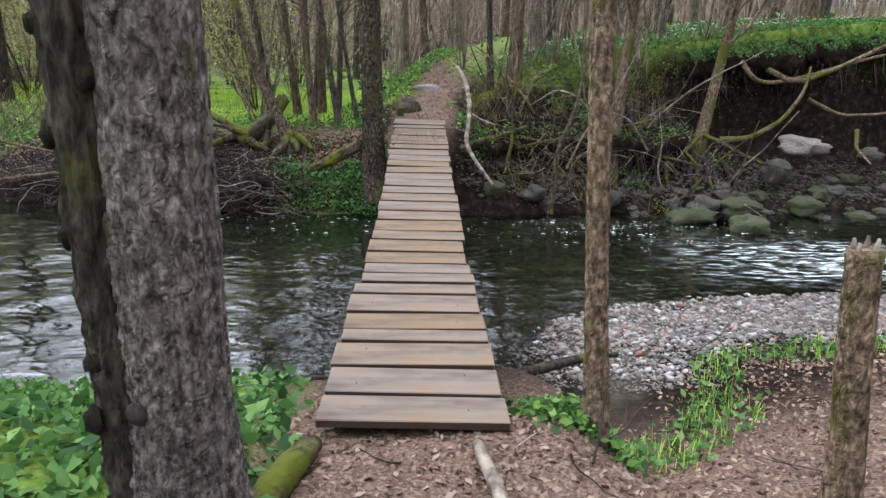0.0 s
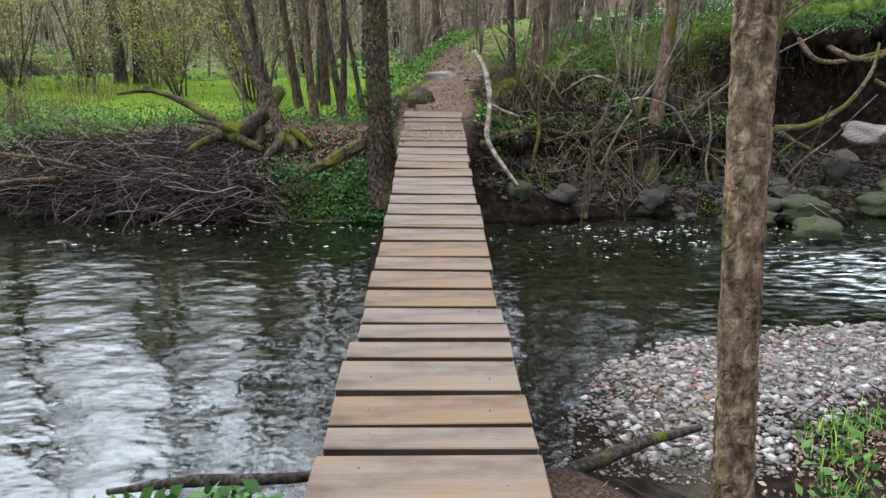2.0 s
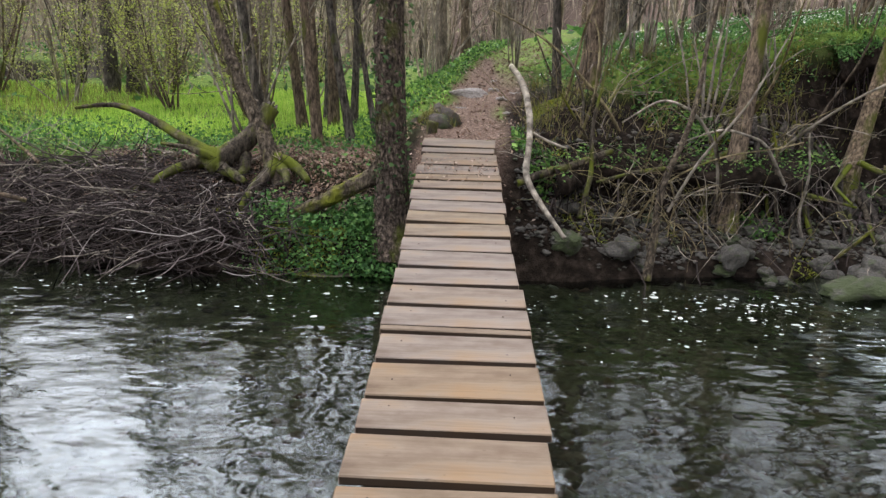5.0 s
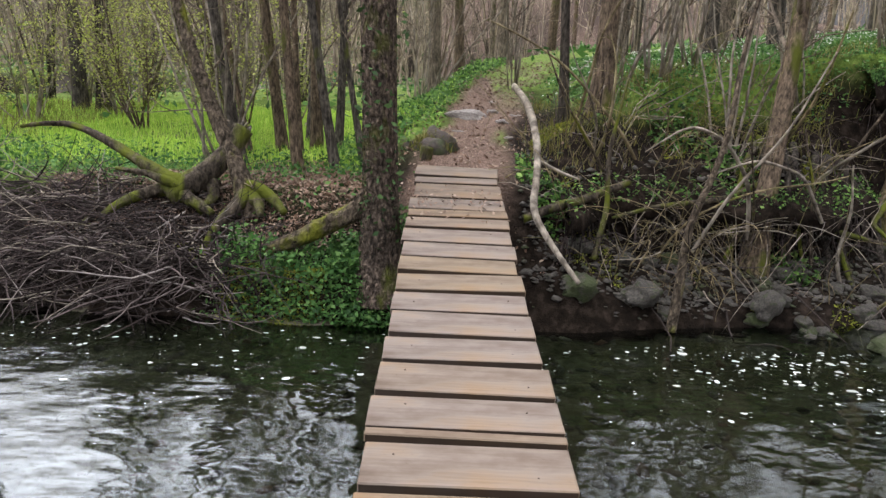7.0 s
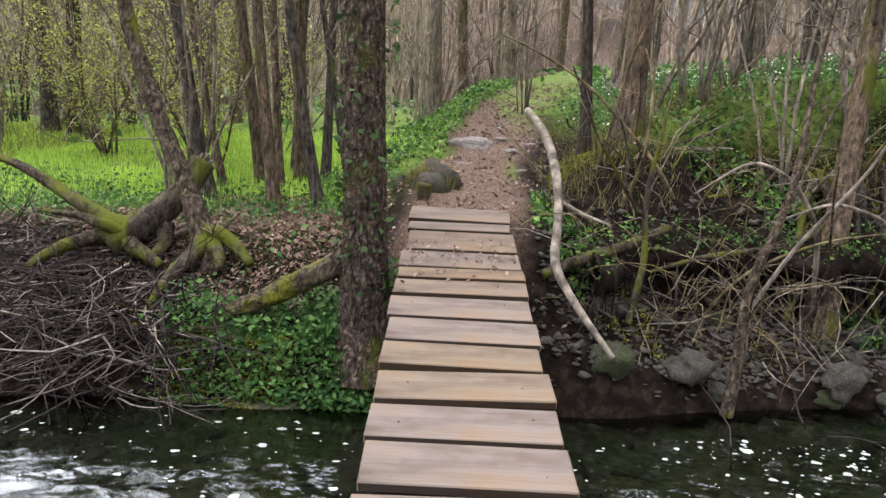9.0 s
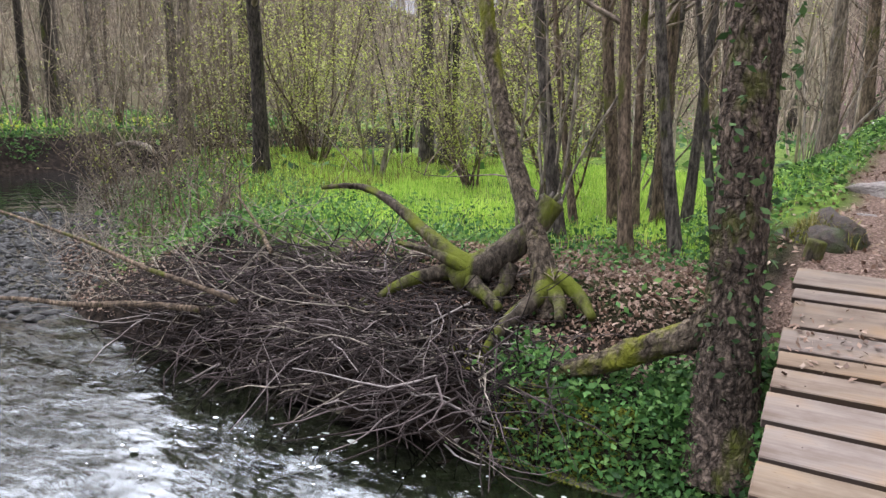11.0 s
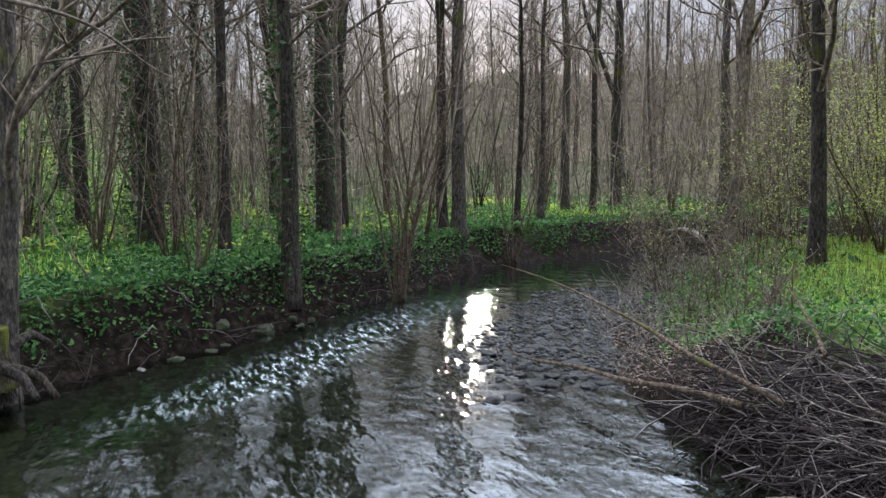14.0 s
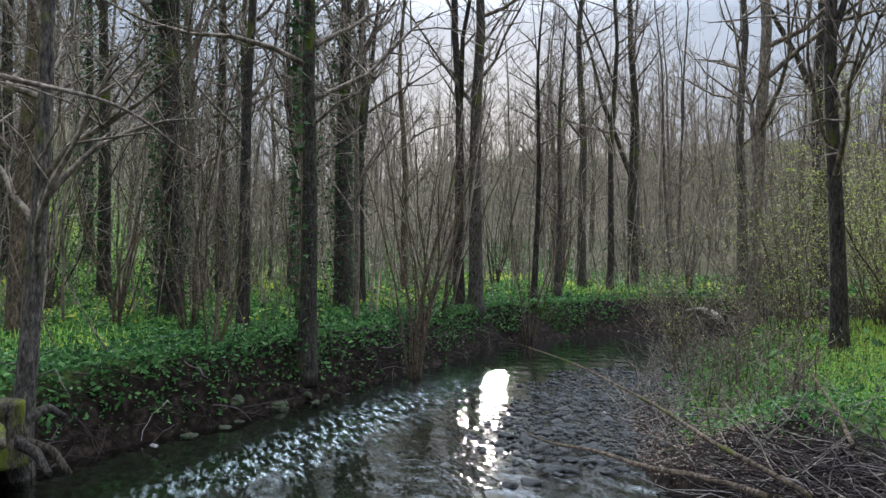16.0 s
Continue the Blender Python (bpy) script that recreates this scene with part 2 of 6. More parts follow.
def water_material():
    m = bpy.data.materials.new("stream_water")
    m.use_nodes = True
    nt = m.node_tree
    nt.nodes.remove(nt.nodes["Principled BSDF"])
    w1 = noise_tex(nt, 3.2, 2, (0.75, 1.2, 1), rough=0.5)
    w2 = noise_tex(nt, 11.0, 1, (0.6, 1.3, 1))
    wb = nt.nodes.new("ShaderNodeAttribute")
    wb.attribute_name = "rapid"
    ad = nt.nodes.new("ShaderNodeMath")
    ad.operation = "MULTIPLY_ADD"
    nt.links.new(w2, ad.inputs[0])
    ad.inputs[1].default_value = 0.16
    nt.links.new(w1, ad.inputs[2])
    bp = nt.nodes.new("ShaderNodeBump")
    bp.inputs["Strength"].default_value = 0.42
    bp.inputs["Distance"].default_value = 0.045
    nt.links.new(ad.outputs[0], bp.inputs["Height"])
    fr = nt.nodes.new("ShaderNodeFresnel")
    fr.inputs["IOR"].default_value = 1.58
    gl = nt.nodes.new("ShaderNodeBsdfGlossy")
    gl.inputs["Roughness"].default_value = 0.06
    gl.inputs["Color"].default_value = (0.93, 0.96, 0.97, 1)
    tr = nt.nodes.new("ShaderNodeBsdfTransparent")
    tr.inputs["Color"].default_value = (0.28, 0.33, 0.26, 1)
    for n in (fr, gl):
        nt.links.new(bp.outputs[0], n.inputs["Normal"])
    ms = nt.nodes.new("ShaderNodeMixShader")
    sheen = nt.nodes.new("ShaderNodeMath")
    sheen.operation = "MULTIPLY"
    sheen.use_clamp = True
    sheen.inputs[1].default_value = 1.5
    nt.links.new(fr.outputs[0], sheen.inputs[0])
    nt.links.new(sheen.outputs[0], ms.inputs[0])
    nt.links.new(tr.outputs[0], ms.inputs[1])
    nt.links.new(gl.outputs[0], ms.inputs[2])
    foam = nt.nodes.new("ShaderNodeBsdfDiffuse")
    foam.inputs["Color"].default_value = (0.66, 0.73, 0.74, 1)
    fn = noise_tex(nt, 9.0, 6, (0.35, 1.3, 1), rough=0.7)
    fm = nt.nodes.new("ShaderNodeMath")
    fm.operation = "MULTIPLY"
    nt.links.new(ramp(nt, fn, [(0.5, (0, 0, 0)), (0.66, (1, 1, 1))]), fm.inputs[0])
    nt.links.new(wb.outputs["Fac"], fm.inputs[1])
    m2 = nt.nodes.new("ShaderNodeMixShader")
    nt.links.new(fm.outputs[0], m2.inputs[0])
    nt.links.new(ms.outputs[0], m2.inputs[1])
    nt.links.new(foam.outputs[0], m2.inputs[2])
    nt.links.new(m2.outputs[0], nt.nodes["Material Output"].inputs[0])
    return m


M_WATER = water_material()


def stone_material(name, a, c2, moss=0.0, island=False):
    m, nt, b = nodes_of(name)
    n1 = noise_tex(nt, 14, 7)
    n2 = noise_tex(nt, 3, 4)
    if island:
        g = nt.nodes.new("ShaderNodeNewGeometry")
        src = g.outputs["Random Per Island"]
        c = ramp(nt, src, [(0.0, (0.05, 0.043, 0.037)), (0.25, (0.17, 0.153, 0.14)), (0.5, (0.1, 0.09, 0.083)), (0.72, (0.24, 0.222, 0.21)), (0.86, (0.18, 0.085, 0.06)), (0.95, (0.36, 0.345, 0.33))])
        c = mix(nt, 0.5, c, ramp(nt, n1, [(0.3, (0.6, 0.6, 0.6)), (0.7, (1.1, 1.1, 1.1))]), "MULTIPLY")
    else:
        c = ramp(nt, n1, [(0.3, a), (0.7, c2)])
    if moss:
        f = ramp(nt, n2, [(0.62 - 0.35 * moss, (0, 0, 0)), (0.74 - 0.35 * moss, (1, 1, 1))])
        c = mix(nt, f, c, (0.028, 0.038, 0.006))
    nt.links.new(c, b.inputs["Base Color"])
    b.inputs["Roughness"].default_value = 0.7
    bump(nt, b, n1, 0.9, 0.03)
    return m


M_ROCK = stone_material("river_rock", (0.012, 0.01, 0.008), (0.085, 0.073, 0.06), 0.25)
M_ROCK_MOSS = stone_material("mossy_rock", (0.02, 0.018, 0.015), (0.07, 0.06, 0.045), 0.8)
M_PEBBLE = stone_material("pebbles", None, None, 0, True)
M_GRASS = leafy("grass_blades", [(0.2, 0.38, 0.055), (0.33, 0.54, 0.075), (0.44, 0.63, 0.11), (0.58, 0.68, 0.17)], 0.5)
M_COVER = leafy("ground_cover", [(0.02, 0.06, 0.015), (0.055, 0.145, 0.035), (0.09, 0.2, 0.05), (0.17, 0.3, 0.09)], 0.35, 0.65)
M_IVY = leafy("ivy_leaves", [(0.02, 0.045, 0.014), (0.04, 0.085, 0.025), (0.07, 0.13, 0.035)], 0.2, 0.7)
M_SPRING = leafy("spring_leaves", [(0.26, 0.31, 0.06), (0.38, 0.42, 0.09), (0.5, 0.52, 0.16)], 0.5)
M_LITTER = leafy("leaf_litter", [(0.07, 0.04, 0.028), (0.15, 0.088, 0.06), (0.23, 0.15, 0.115), (0.32, 0.24, 0.19)], 0.1)
M_VERGE = leafy("verge_leaves", [(0.025, 0.06, 0.016), (0.06, 0.14, 0.032), (0.12, 0.25, 0.055), (0.26, 0.42, 0.1)], 0.4)
# brighter, yellower leaves: sunlight on the wood floor put into their colour
M_GLOW = leafy("sunny_leaves", [(0.4, 0.46, 0.05), (0.55, 0.58, 0.08), (0.62, 0.62, 0.14)], 0.55)
M_FLOWER = leafy("white_flowers", [(0.75, 0.75, 0.72), (0.82, 0.82, 0.8)], 0.3)
M_FOAM = leafy("foam", [(0.25, 0.27, 0.25), (0.4, 0.42, 0.4), (0.6, 0.62, 0.62)], 0.0)

# ---------------------------------------------------------------- mesh tools


class Geo:
    """Collects tubes and leaves into one mesh."""

    def __init__(self):
        self.v, self.f, self.n = [], [], 0

    def tube(self, pts, radii, sides=6, cap=True, flute=0.0, seed=0.0):
        pts = np.asarray(pts, float)
        k = len(pts)
        tang = np.gradient(pts, axis=0)
        tang /= np.linalg.norm(tang, axis=1)[:, None] + 1e-9
        ref = np.array([0.0, 0.0, 1.0]) if abs(tang[:, 2]).mean() < 0.8 else np.array([1.0, 0.0, 0.0])
        a = np.cross(tang, ref)
        a /= np.linalg.norm(a, axis=1)[:, None] + 1e-9
        b = np.cross(tang, a)
        ang = np.arange(sides) * 2 * math.pi / sides
        rad = np.asarray(radii, float)[:, None] * np.ones(sides)[None]
        if flute:
            zz = np.arange(k)[:, None] * 0.7
            rad = rad * (1 + flute * (np.sin(3 * ang[None] + seed + zz * 0.3) * 0.5 + np.sin(5 * ang[None] + seed * 2 + zz) * 0.4 + np.sin(8 * ang[None] - zz * 1.7 + seed) * 0.3))
        ring = pts[:, None] + rad[..., None] * (np.cos(ang)[None, :, None] * a[:, None] + np.sin(ang)[None, :, None] * b[:, None])
        self.v.append(ring.reshape(-1, 3))
        i = np.arange(k - 1)[:, None] * sides
        j = np.arange(sides)[None]
        j2 = (j + 1) % sides
        q = np.stack([i + j, i + j2, i + sides + j2, i + sides + j], -1).reshape(-1, 4) + self.n
        self.f += q.tolist()
        if cap:
            self.f.append([self.n + s for s in range(sides)][::-1])
            self.f.append([self.n + (k - 1) * sides + s for s in range(sides)])
        self.n += k * sides

    def mesh(self, name, material, smooth=True):
        me = bpy.data.meshes.new(name)
        if self.v:
            me.from_pydata(np.concatenate(self.v).tolist(), [], self.f)
        me.materials.append(material)
        if smooth:
            me.polygons.foreach_set("use_smooth", [True] * len(me.polygons))
        me.validate()
        return me


def mesh_np(name, verts, faces, material, smooth=False):
    """A mesh from numpy arrays: vertices n x 3, faces m x k."""
    me = bpy.data.meshes.new(name)
    m, k = faces.shape
    me.vertices.add(len(verts))
    me.vertices.foreach_set("co", np.asarray(verts, np.float32).ravel())
    me.loops.add(m * k)
    me.loops.foreach_set("vertex_index", faces.astype(np.int32).ravel())
    me.polygons.add(m)
    me.polygons.foreach_set("loop_start", np.arange(m, dtype=np.int32) * k)
    me.polygons.foreach_set("loop_total", np.full(m, k, np.int32))
    me.update(calc_edges=True)
    if smooth:
        me.polygons.foreach_set("use_smooth", [True] * m)
    me.materials.append(material)
    return me


def part(name, geo, material, parent, label=""):
    me = geo.mesh(name, material) if isinstance(geo, Geo) else geo
    ob = new(name, me)
    ob.parent = parent
    if label:
        ob["label"] = label
    return ob


def thing(name, label, category, x=0, y=0, z=0, group="", kind="", rz=0):
    ob = new(name)
    ob.matrix_world = pose(x, y, z, 0, 0, rz)
    return tagged(ob, label, category, group, kind)


rng = np.random.default_rng(7)


def smooth(a, b, x):
    t = np.clip((x - a) / (b - a), 0, 1)
    return t * t * (3 - 2 * t)


def wobble(x, y, s, seed=0.0):
    """Cheap smooth noise, about -1 to 1."""
    return (np.sin(x * s + seed + 1.7 * np.sin(y * s * 0.7 + seed)) + np.sin(y * s * 1.3 - seed * 2 + 1.3 * np.sin(x * s * 0.9))
            + 0.6 * np.sin((x + y) * s * 2.1 + seed * 3) + 0.6 * np.sin((x - y) * s * 2.7 - seed)) / 3.2


# ---------------------------------------------------------------- the lie of the land
WATER = -0.9
SHORE_S = np.array([(70, 4), (30, 5), (12, 7.0), (7, 7.4), (4.4, 7.15), (2.9, 6.95), (1.75, 6.7), (1.0, 6.1), (0.6, 5.3), (-0.7, 4.95), (-1.9, 4.8),
                    (-3, 4.9), (-5, 4.6), (-7, 4.3), (-8.9, 4.5), (-10, 5.4), (-10.9, 6.8), (-12.6, 8.8), (-14.9, 11.2), (-17.9, 14.4),
                    (-18.7, 16.5), (-19.2, 20), (-17, 27), (-10, 36), (5, 47), (30, 62)])
SHORE_N = np.array([(70, 11), (30, 11.5), (12, 12), (7, 11.3), (4, 10.9), (2.2, 10.6), (1.3, 10.42), (-1.2, 10.36), (-3, 10.4), (-4.3, 10.6),
                    (-6, 10.75), (-7.2, 11), (-9.9, 12.4), (-11, 13.3), (-13.4, 15.6), (-15.4, 17.4), (-15.4, 20), (-13, 25), (-6, 33), (8, 43), (32, 56)])


def dist_to(poly, x, y):
    best = np.full(x.shape, 1e9)
    for (ax, ay), (bx, by) in zip(poly[:-1], poly[1:]):
        dx, dy = bx - ax, by - ay
        t = np.clip(((x - ax) * dx + (y - ay) * dy) / (dx * dx + dy * dy), 0, 1)
        best = np.minimum(best, np.hypot(x - ax - t * dx, y - ay - t * dy))
    return best


def inside(poly, x, y):
    r = np.zeros(x.shape, bool)
    n = len(poly)
    for i in range(n):
        (x1, y1), (x2, y2) = poly[i], poly[(i + 1) % n]
        if y1 == y2:
            continue
        c = ((y1 > y) != (y2 > y)) & (x < (x2 - x1) * (y - y1) / (y2 - y1) + x1)
        r ^= c
    return r


RIVER = np.concatenate([SHORE_S, SHORE_N[::-1]])
NORTH = np.concatenate([SHORE_N, [(400, 56), (400, 11)]])


def is_north(x, y):
    """On the far side of the stream."""
    return inside(NORTH, x, y)


PATH_Y = [11.0, 11.6, 13, 14, 16, 18, 21, 26, 40]
PATH_Z = [0.2, 0.34, 0.59, 0.75, 1.0, 1.18, 1.38, 1.6, 1.9]
PATH_X = [0.0, 0.05, 0.2, 0.3, 0.65, 1.17, 1.94, 3.4, 8]


def height(x, y):
    x, y = np.asarray(x, float), np.asarray(y, float)
    ds, dn = dist_to(SHORE_S, x, y), dist_to(SHORE_N, x, y)
    wet, north = inside(RIVER, x, y), is_north(x, y)
    fine = 0.03 * wobble(x, y, 2.3, 1.0) + 0.015 * wobble(x, y, 6.1, 2.0)
    broad = 0.08 * wobble(x, y, 0.35, 4.0)
    # south side
    south = -0.06 - 0.3 * smooth(2.75, 3.9, y) * smooth(-6, -3, x) * smooth(14, 9, x) + broad * smooth(0, 6, np.abs(x)) + 0.12 * smooth(-7, -11, x)
    east = smooth(0.4, 1.4, x)
    sw = smooth(-6.5, -9, x)
    width = 1.75 * (1 - sw) + 0.75 * sw
    prof_w = -1.0 + 1.08 * smooth(0.0, 1, ds / width)
    bar = -0.885 + 0.115 * smooth(0, 1.4, ds) + 0.75 * smooth(1.3, 3.9, ds)
    prof = prof_w * (1 - east) + bar * east
    hs = np.minimum(south, prof) + fine
    hill = 0.22 * np.maximum(0, -20 - x) * smooth(9, -3, y)
    hs = hs + np.minimum(hill, 7)
    # north side
    px, pz = np.interp(y, PATH_Y, PATH_X), np.interp(y, PATH_Y, PATH_Z)
    meadow = 0.02 + 0.35 * broad + 0.25 * smooth(20, 45, y)
    mound = 1.2 + 0.13 * np.clip(x - 1.5, 0, 7) + broad
    w1 = smooth(-2.3, -0.45, x - px + 0.25 * wobble(x, y, 1.1, 9))
    up = meadow * (1 - w1) + pz * w1
    w2 = smooth(0.45, 2.2, x - px + 0.2 * wobble(x, y, 1.5, 3))
    up = up * (1 - w2) + np.maximum(mound, pz) * w2
    edge = 0.3 * wobble(x, y, 1.3, 5)
    west_prof = -0.95 + 0.45 * smooth(0.0, 0.25, dn) + 0.55 * smooth(0.2, 1.5, dn + edge * 0.5)
    spit = smooth(-5.5, -8, x)
    west_prof = west_prof * (1 - spit) + (-0.95 + 0.2 * smooth(0, 0.8, dn) + 0.75 * smooth(0.7, 3.0, dn)) * spit
    toe = -0.95 + 0.2 * smooth(0, 0.3, dn) + 0.45 * smooth(0.3, 1.7, dn + edge) + 2.6 * smooth(1.5, 2.35, dn + edge)
    slope = -0.95 + 0.25 * smooth(0, 0.3, dn) + 0.2 * smooth(0.3, 0.9, dn) + 0.85 * smooth(0.98, 1.28, dn + edge * 0.5) + 1.5 * smooth(1.2, 3.0, dn + edge * 0.6)
    steep = smooth(4.0, 5.4, x)
    toe = slope * (1 - steep) + toe * steep
    e2 = smooth(0.7, 2.0, x)
    near_path = -0.95 + 0.5 * smooth(0, 0.3, dn) + 0.72 * smooth(0.3, 1.0, dn) + 2.5 * smooth(1.0, 3.5, dn)
    pw = smooth(-1.0, -0.2, x)
    prof = (west_prof * (1 - pw) + near_path * pw) * (1 - e2) + toe * e2
    hn = np.minimum(up, prof) + fine
    # rising ground far off
    far = np.hypot(x + 2, y - 8)
    ridge = (0.75 + 0.25 * wobble(x, y, 0.05, 2.0) + 0.1 * wobble(x, y, 0.16, 1.0)) * np.minimum(17, 0.3 * np.maximum(0, far - 44)) * (1 - 0.6 * smooth(0, 60, x))
    land = np.where(north, hn, hs) + ridge
    d = np.minimum(ds, dn)
    bed = -0.95 - 0.3 * smooth(0, 1.3, d) + 0.05 * wobble(x, y, 3.1, 8)
    bed = np.maximum(bed, -0.98 + 0.065 * smooth(0.35, 0.75, wobble(x, y, 1.4, 2.2)) * smooth(-7, -8.5, x) * smooth(-13, -11, x) - 0.02)
    return np.where(wet, bed, land)


def axis(lo, fine_lo, fine_hi, hi, step):
    a = list(np.arange(fine_lo, fine_hi, step))
    s, v = step, fine_hi
    while v < hi:
        a.append(v)
        s *= 1.13
        v += s
    a.append(hi)
    s, v, b = step, fine_lo, []
    while v > lo:
        s *= 1.13
        v -= s
        b.append(v)
    return np.array(b[::-1] + a)


def build_ground():
    xs = axis(-700, -13.0, 8.5, 700, 0.085)
    ys = axis(-700, 1.0, 15.0, 700, 0.085)
    gx, gy = np.meshgrid(xs, ys)
    z = height(gx.ravel(), gy.ravel())
    v = np.stack([gx.ravel(), gy.ravel(), z], 1)
    nx, ny = len(xs), len(ys)
    i = (np.arange(ny - 1)[:, None] * nx + np.arange(nx - 1)[None]).ravel()
    f = np.stack([i, i + 1, i + nx + 1, i + nx], 1)
    me = mesh_np("ground", v, f, M_GROUND, True)
    x, y = v[:, 0], v[:, 1]
    north = is_north(x, y)
    px = np.interp(y, PATH_Y, PATH_X)
    wet = inside(RIVER, x, y)
    d = np.minimum(dist_to(SHORE_S, x, y), dist_to(SHORE_N, x, y))
    path = np.where(north, smooth(0.62, 0.3, np.abs(x - px) + 0.15 * wobble(x, y, 2, 1)), smooth(4.6, 3.4, y) * smooth(-1.1, -0.5, x))
    grass = np.where(north, smooth(0.8, 1.7, d + 0.4 * wobble(x, y, 1.2, 7)) * (1 - path), smooth(0.4, 1.1, d - 0.5 * smooth(-10, -13, x)) * smooth(-0.5, -1.0, x))
    grass = grass * (1 - 0.85 * smooth(-3.6, -2.8, x) * smooth(12.8, 12.1, y) * north)
    lip_ = 0.55 * smooth(3.4, 4.6, x)
    grass = np.where(north & (x > 0.6), smooth(0.7 + lip_, 1.1 + lip_, z), grass)
    stones = np.where(wet, smooth(-16, -12.5, x), np.where((~north) & (x > 0.4), 0.6 * smooth(1.3, 0.9, d) * smooth(1.0, 1.8, x), 0.0))
    far_off = np.hypot(x + 3, y - 8)
    grass = grass * (1 - 0.85 * smooth(24, 36, far_off - 16 * smooth(-9, -18, x) * smooth(24, 16, y)))
    path = np.maximum(path, smooth(1.5, 3.5, d) * 0.9 * smooth(13, 24, np.hypot(x, y - 6) - 14 * smooth(-9, -18, x) * smooth(24, 16, y)) * (0.5 + 0.5 * wobble(x, y, 0.3, 2)))
    for k, arr in (("path", path), ("grass", grass), ("stones", stones)):
        at = me.attributes.new(k, "FLOAT", "POINT")
        at.data.foreach_set("value", np.clip(arr, 0, 1).astype(np.float32))
    ob = new("ground", me)
    tagged(ob, "brown leaf-littered woodland soil with green growth and a stony stream bed", "ground", kind="structure")


build_ground()


def build_water():
    xs = axis(-60, -20.0, 9.0, 80, 0.12)
    ys = axis(-20, 3.5, 19.0, 70, 0.12)
    gx, gy = np.meshgrid(xs, ys)
    x, y = gx.ravel(), gy.ravel()
    nx, ny = len(xs), len(ys)
    rapid = smooth(2.6, 4.6, x) * smooth(9.6, 8.9, y + 0.25 * wobble(x, y, 1.1, 3)) * smooth(7.3, 7.9, y)
    shallow = smooth(-7.6, -8.6, x) * smooth(-14.5, -11.0, x) * smooth(1.3, 0.2, np.abs((y - 9.1) - 0.9 * (-x - 11)))
    z = WATER + 0.006 * wobble(x, y, 2.6, 1) + 0.004 * wobble(x, y, 7, 2) + rapid * (0.035 * wobble(x, y, 4.5, 5) + 0.03 * smooth(3, 7, x))
    d = np.minimum(dist_to(SHORE_S, x, y), dist_to(SHORE_N, x, y))
    keep = inside(RIVER, x, y) | (d < 0.6)
    i = (np.arange(ny - 1)[:, None] * nx + np.arange(nx - 1)[None]).ravel()
    f = np.stack([i, i + 1, i + nx + 1, i + nx], 1)
    f = f[keep[f].any(1)]
    used, inv = np.unique(f, return_inverse=True)
    me = mesh_np("water", np.stack([x, y, z], 1)[used], inv.reshape(f.shape), M_WATER, True)
    at = me.attributes.new("rapid", "FLOAT", "POINT")
    at.data.foreach_set("value", np.clip(rapid + 0.55 * shallow, 0, 1)[used].astype(np.float32))
    ob = new("water", me)
    tagged(ob, "shallow rippling stream reflecting the evening sky", "water", kind="structure")


build_water()

# ---------------------------------------------------------------- footbridge
PLANKS = [2.87, 3.16, 3.50, 3.84, 4.04, 4.34, 4.69, 4.91, 5.13, 5.38, 5.68, 6.02, 6.30, 6.65, 6.97, 7.05, 7.33, 7.65, 7.95, 8.26, 8.57,
          8.88, 9.16, 9.47, 9.79, 10.04, 10.25, 10.58, 11.0, 11.22, 11.58]


def deck_z(y):
    return 0.0375 * (y - 3) + 0.0098 * (y - 3) * (y - 11)


def plank_mesh(length, depth, thick, seed):
    bm = bmesh.new()
    bmesh.ops.create_cube(bm, size=1.0)
    bmesh.ops.scale(bm, vec=(length, depth, thick), verts=bm.verts)
    bmesh.ops.bevel(bm, geom=bm.edges[:], offset=0.005, segments=1, affect="EDGES")
    r = random.Random(seed)
    for v in bm.verts:
        v.co.z += 0.003 * math.sin(v.co.x * 9 + seed) + r.uniform(-0.0012, 0.0012)
        v.co.y += 0.004 * math.sin(v.co.x * 5 + seed * 2)
    me = bpy.data.meshes.new("plank")
    bm.to_mesh(me)
    bm.free()
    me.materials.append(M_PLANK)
    me.materials.append(M_PLANK_SHADED)
    # faces towards the gaps and the underside take the shade-coloured copy
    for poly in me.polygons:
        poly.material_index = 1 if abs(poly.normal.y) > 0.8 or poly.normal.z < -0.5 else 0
    return me


def nail_mesh():
    m, nt, b = nodes_of("rusty_steel")
    b.inputs["Base Color"].default_value = (0.06, 0.04, 0.03, 1)
    b.inputs["Metallic"].default_value = 0.6
    b.inputs["Roughness"].default_value = 0.7
    bm = bmesh.new()
    bmesh.ops.create_cone(bm, cap_ends=True, segments=8, radius1=0.0042, radius2=0.0035, depth=0.004)
    me = bpy.data.meshes.new("nail_head")
    bm.to_mesh(me)
    bm.free()
    me.materials.append(m)
    return me


NAIL = nail_mesh()


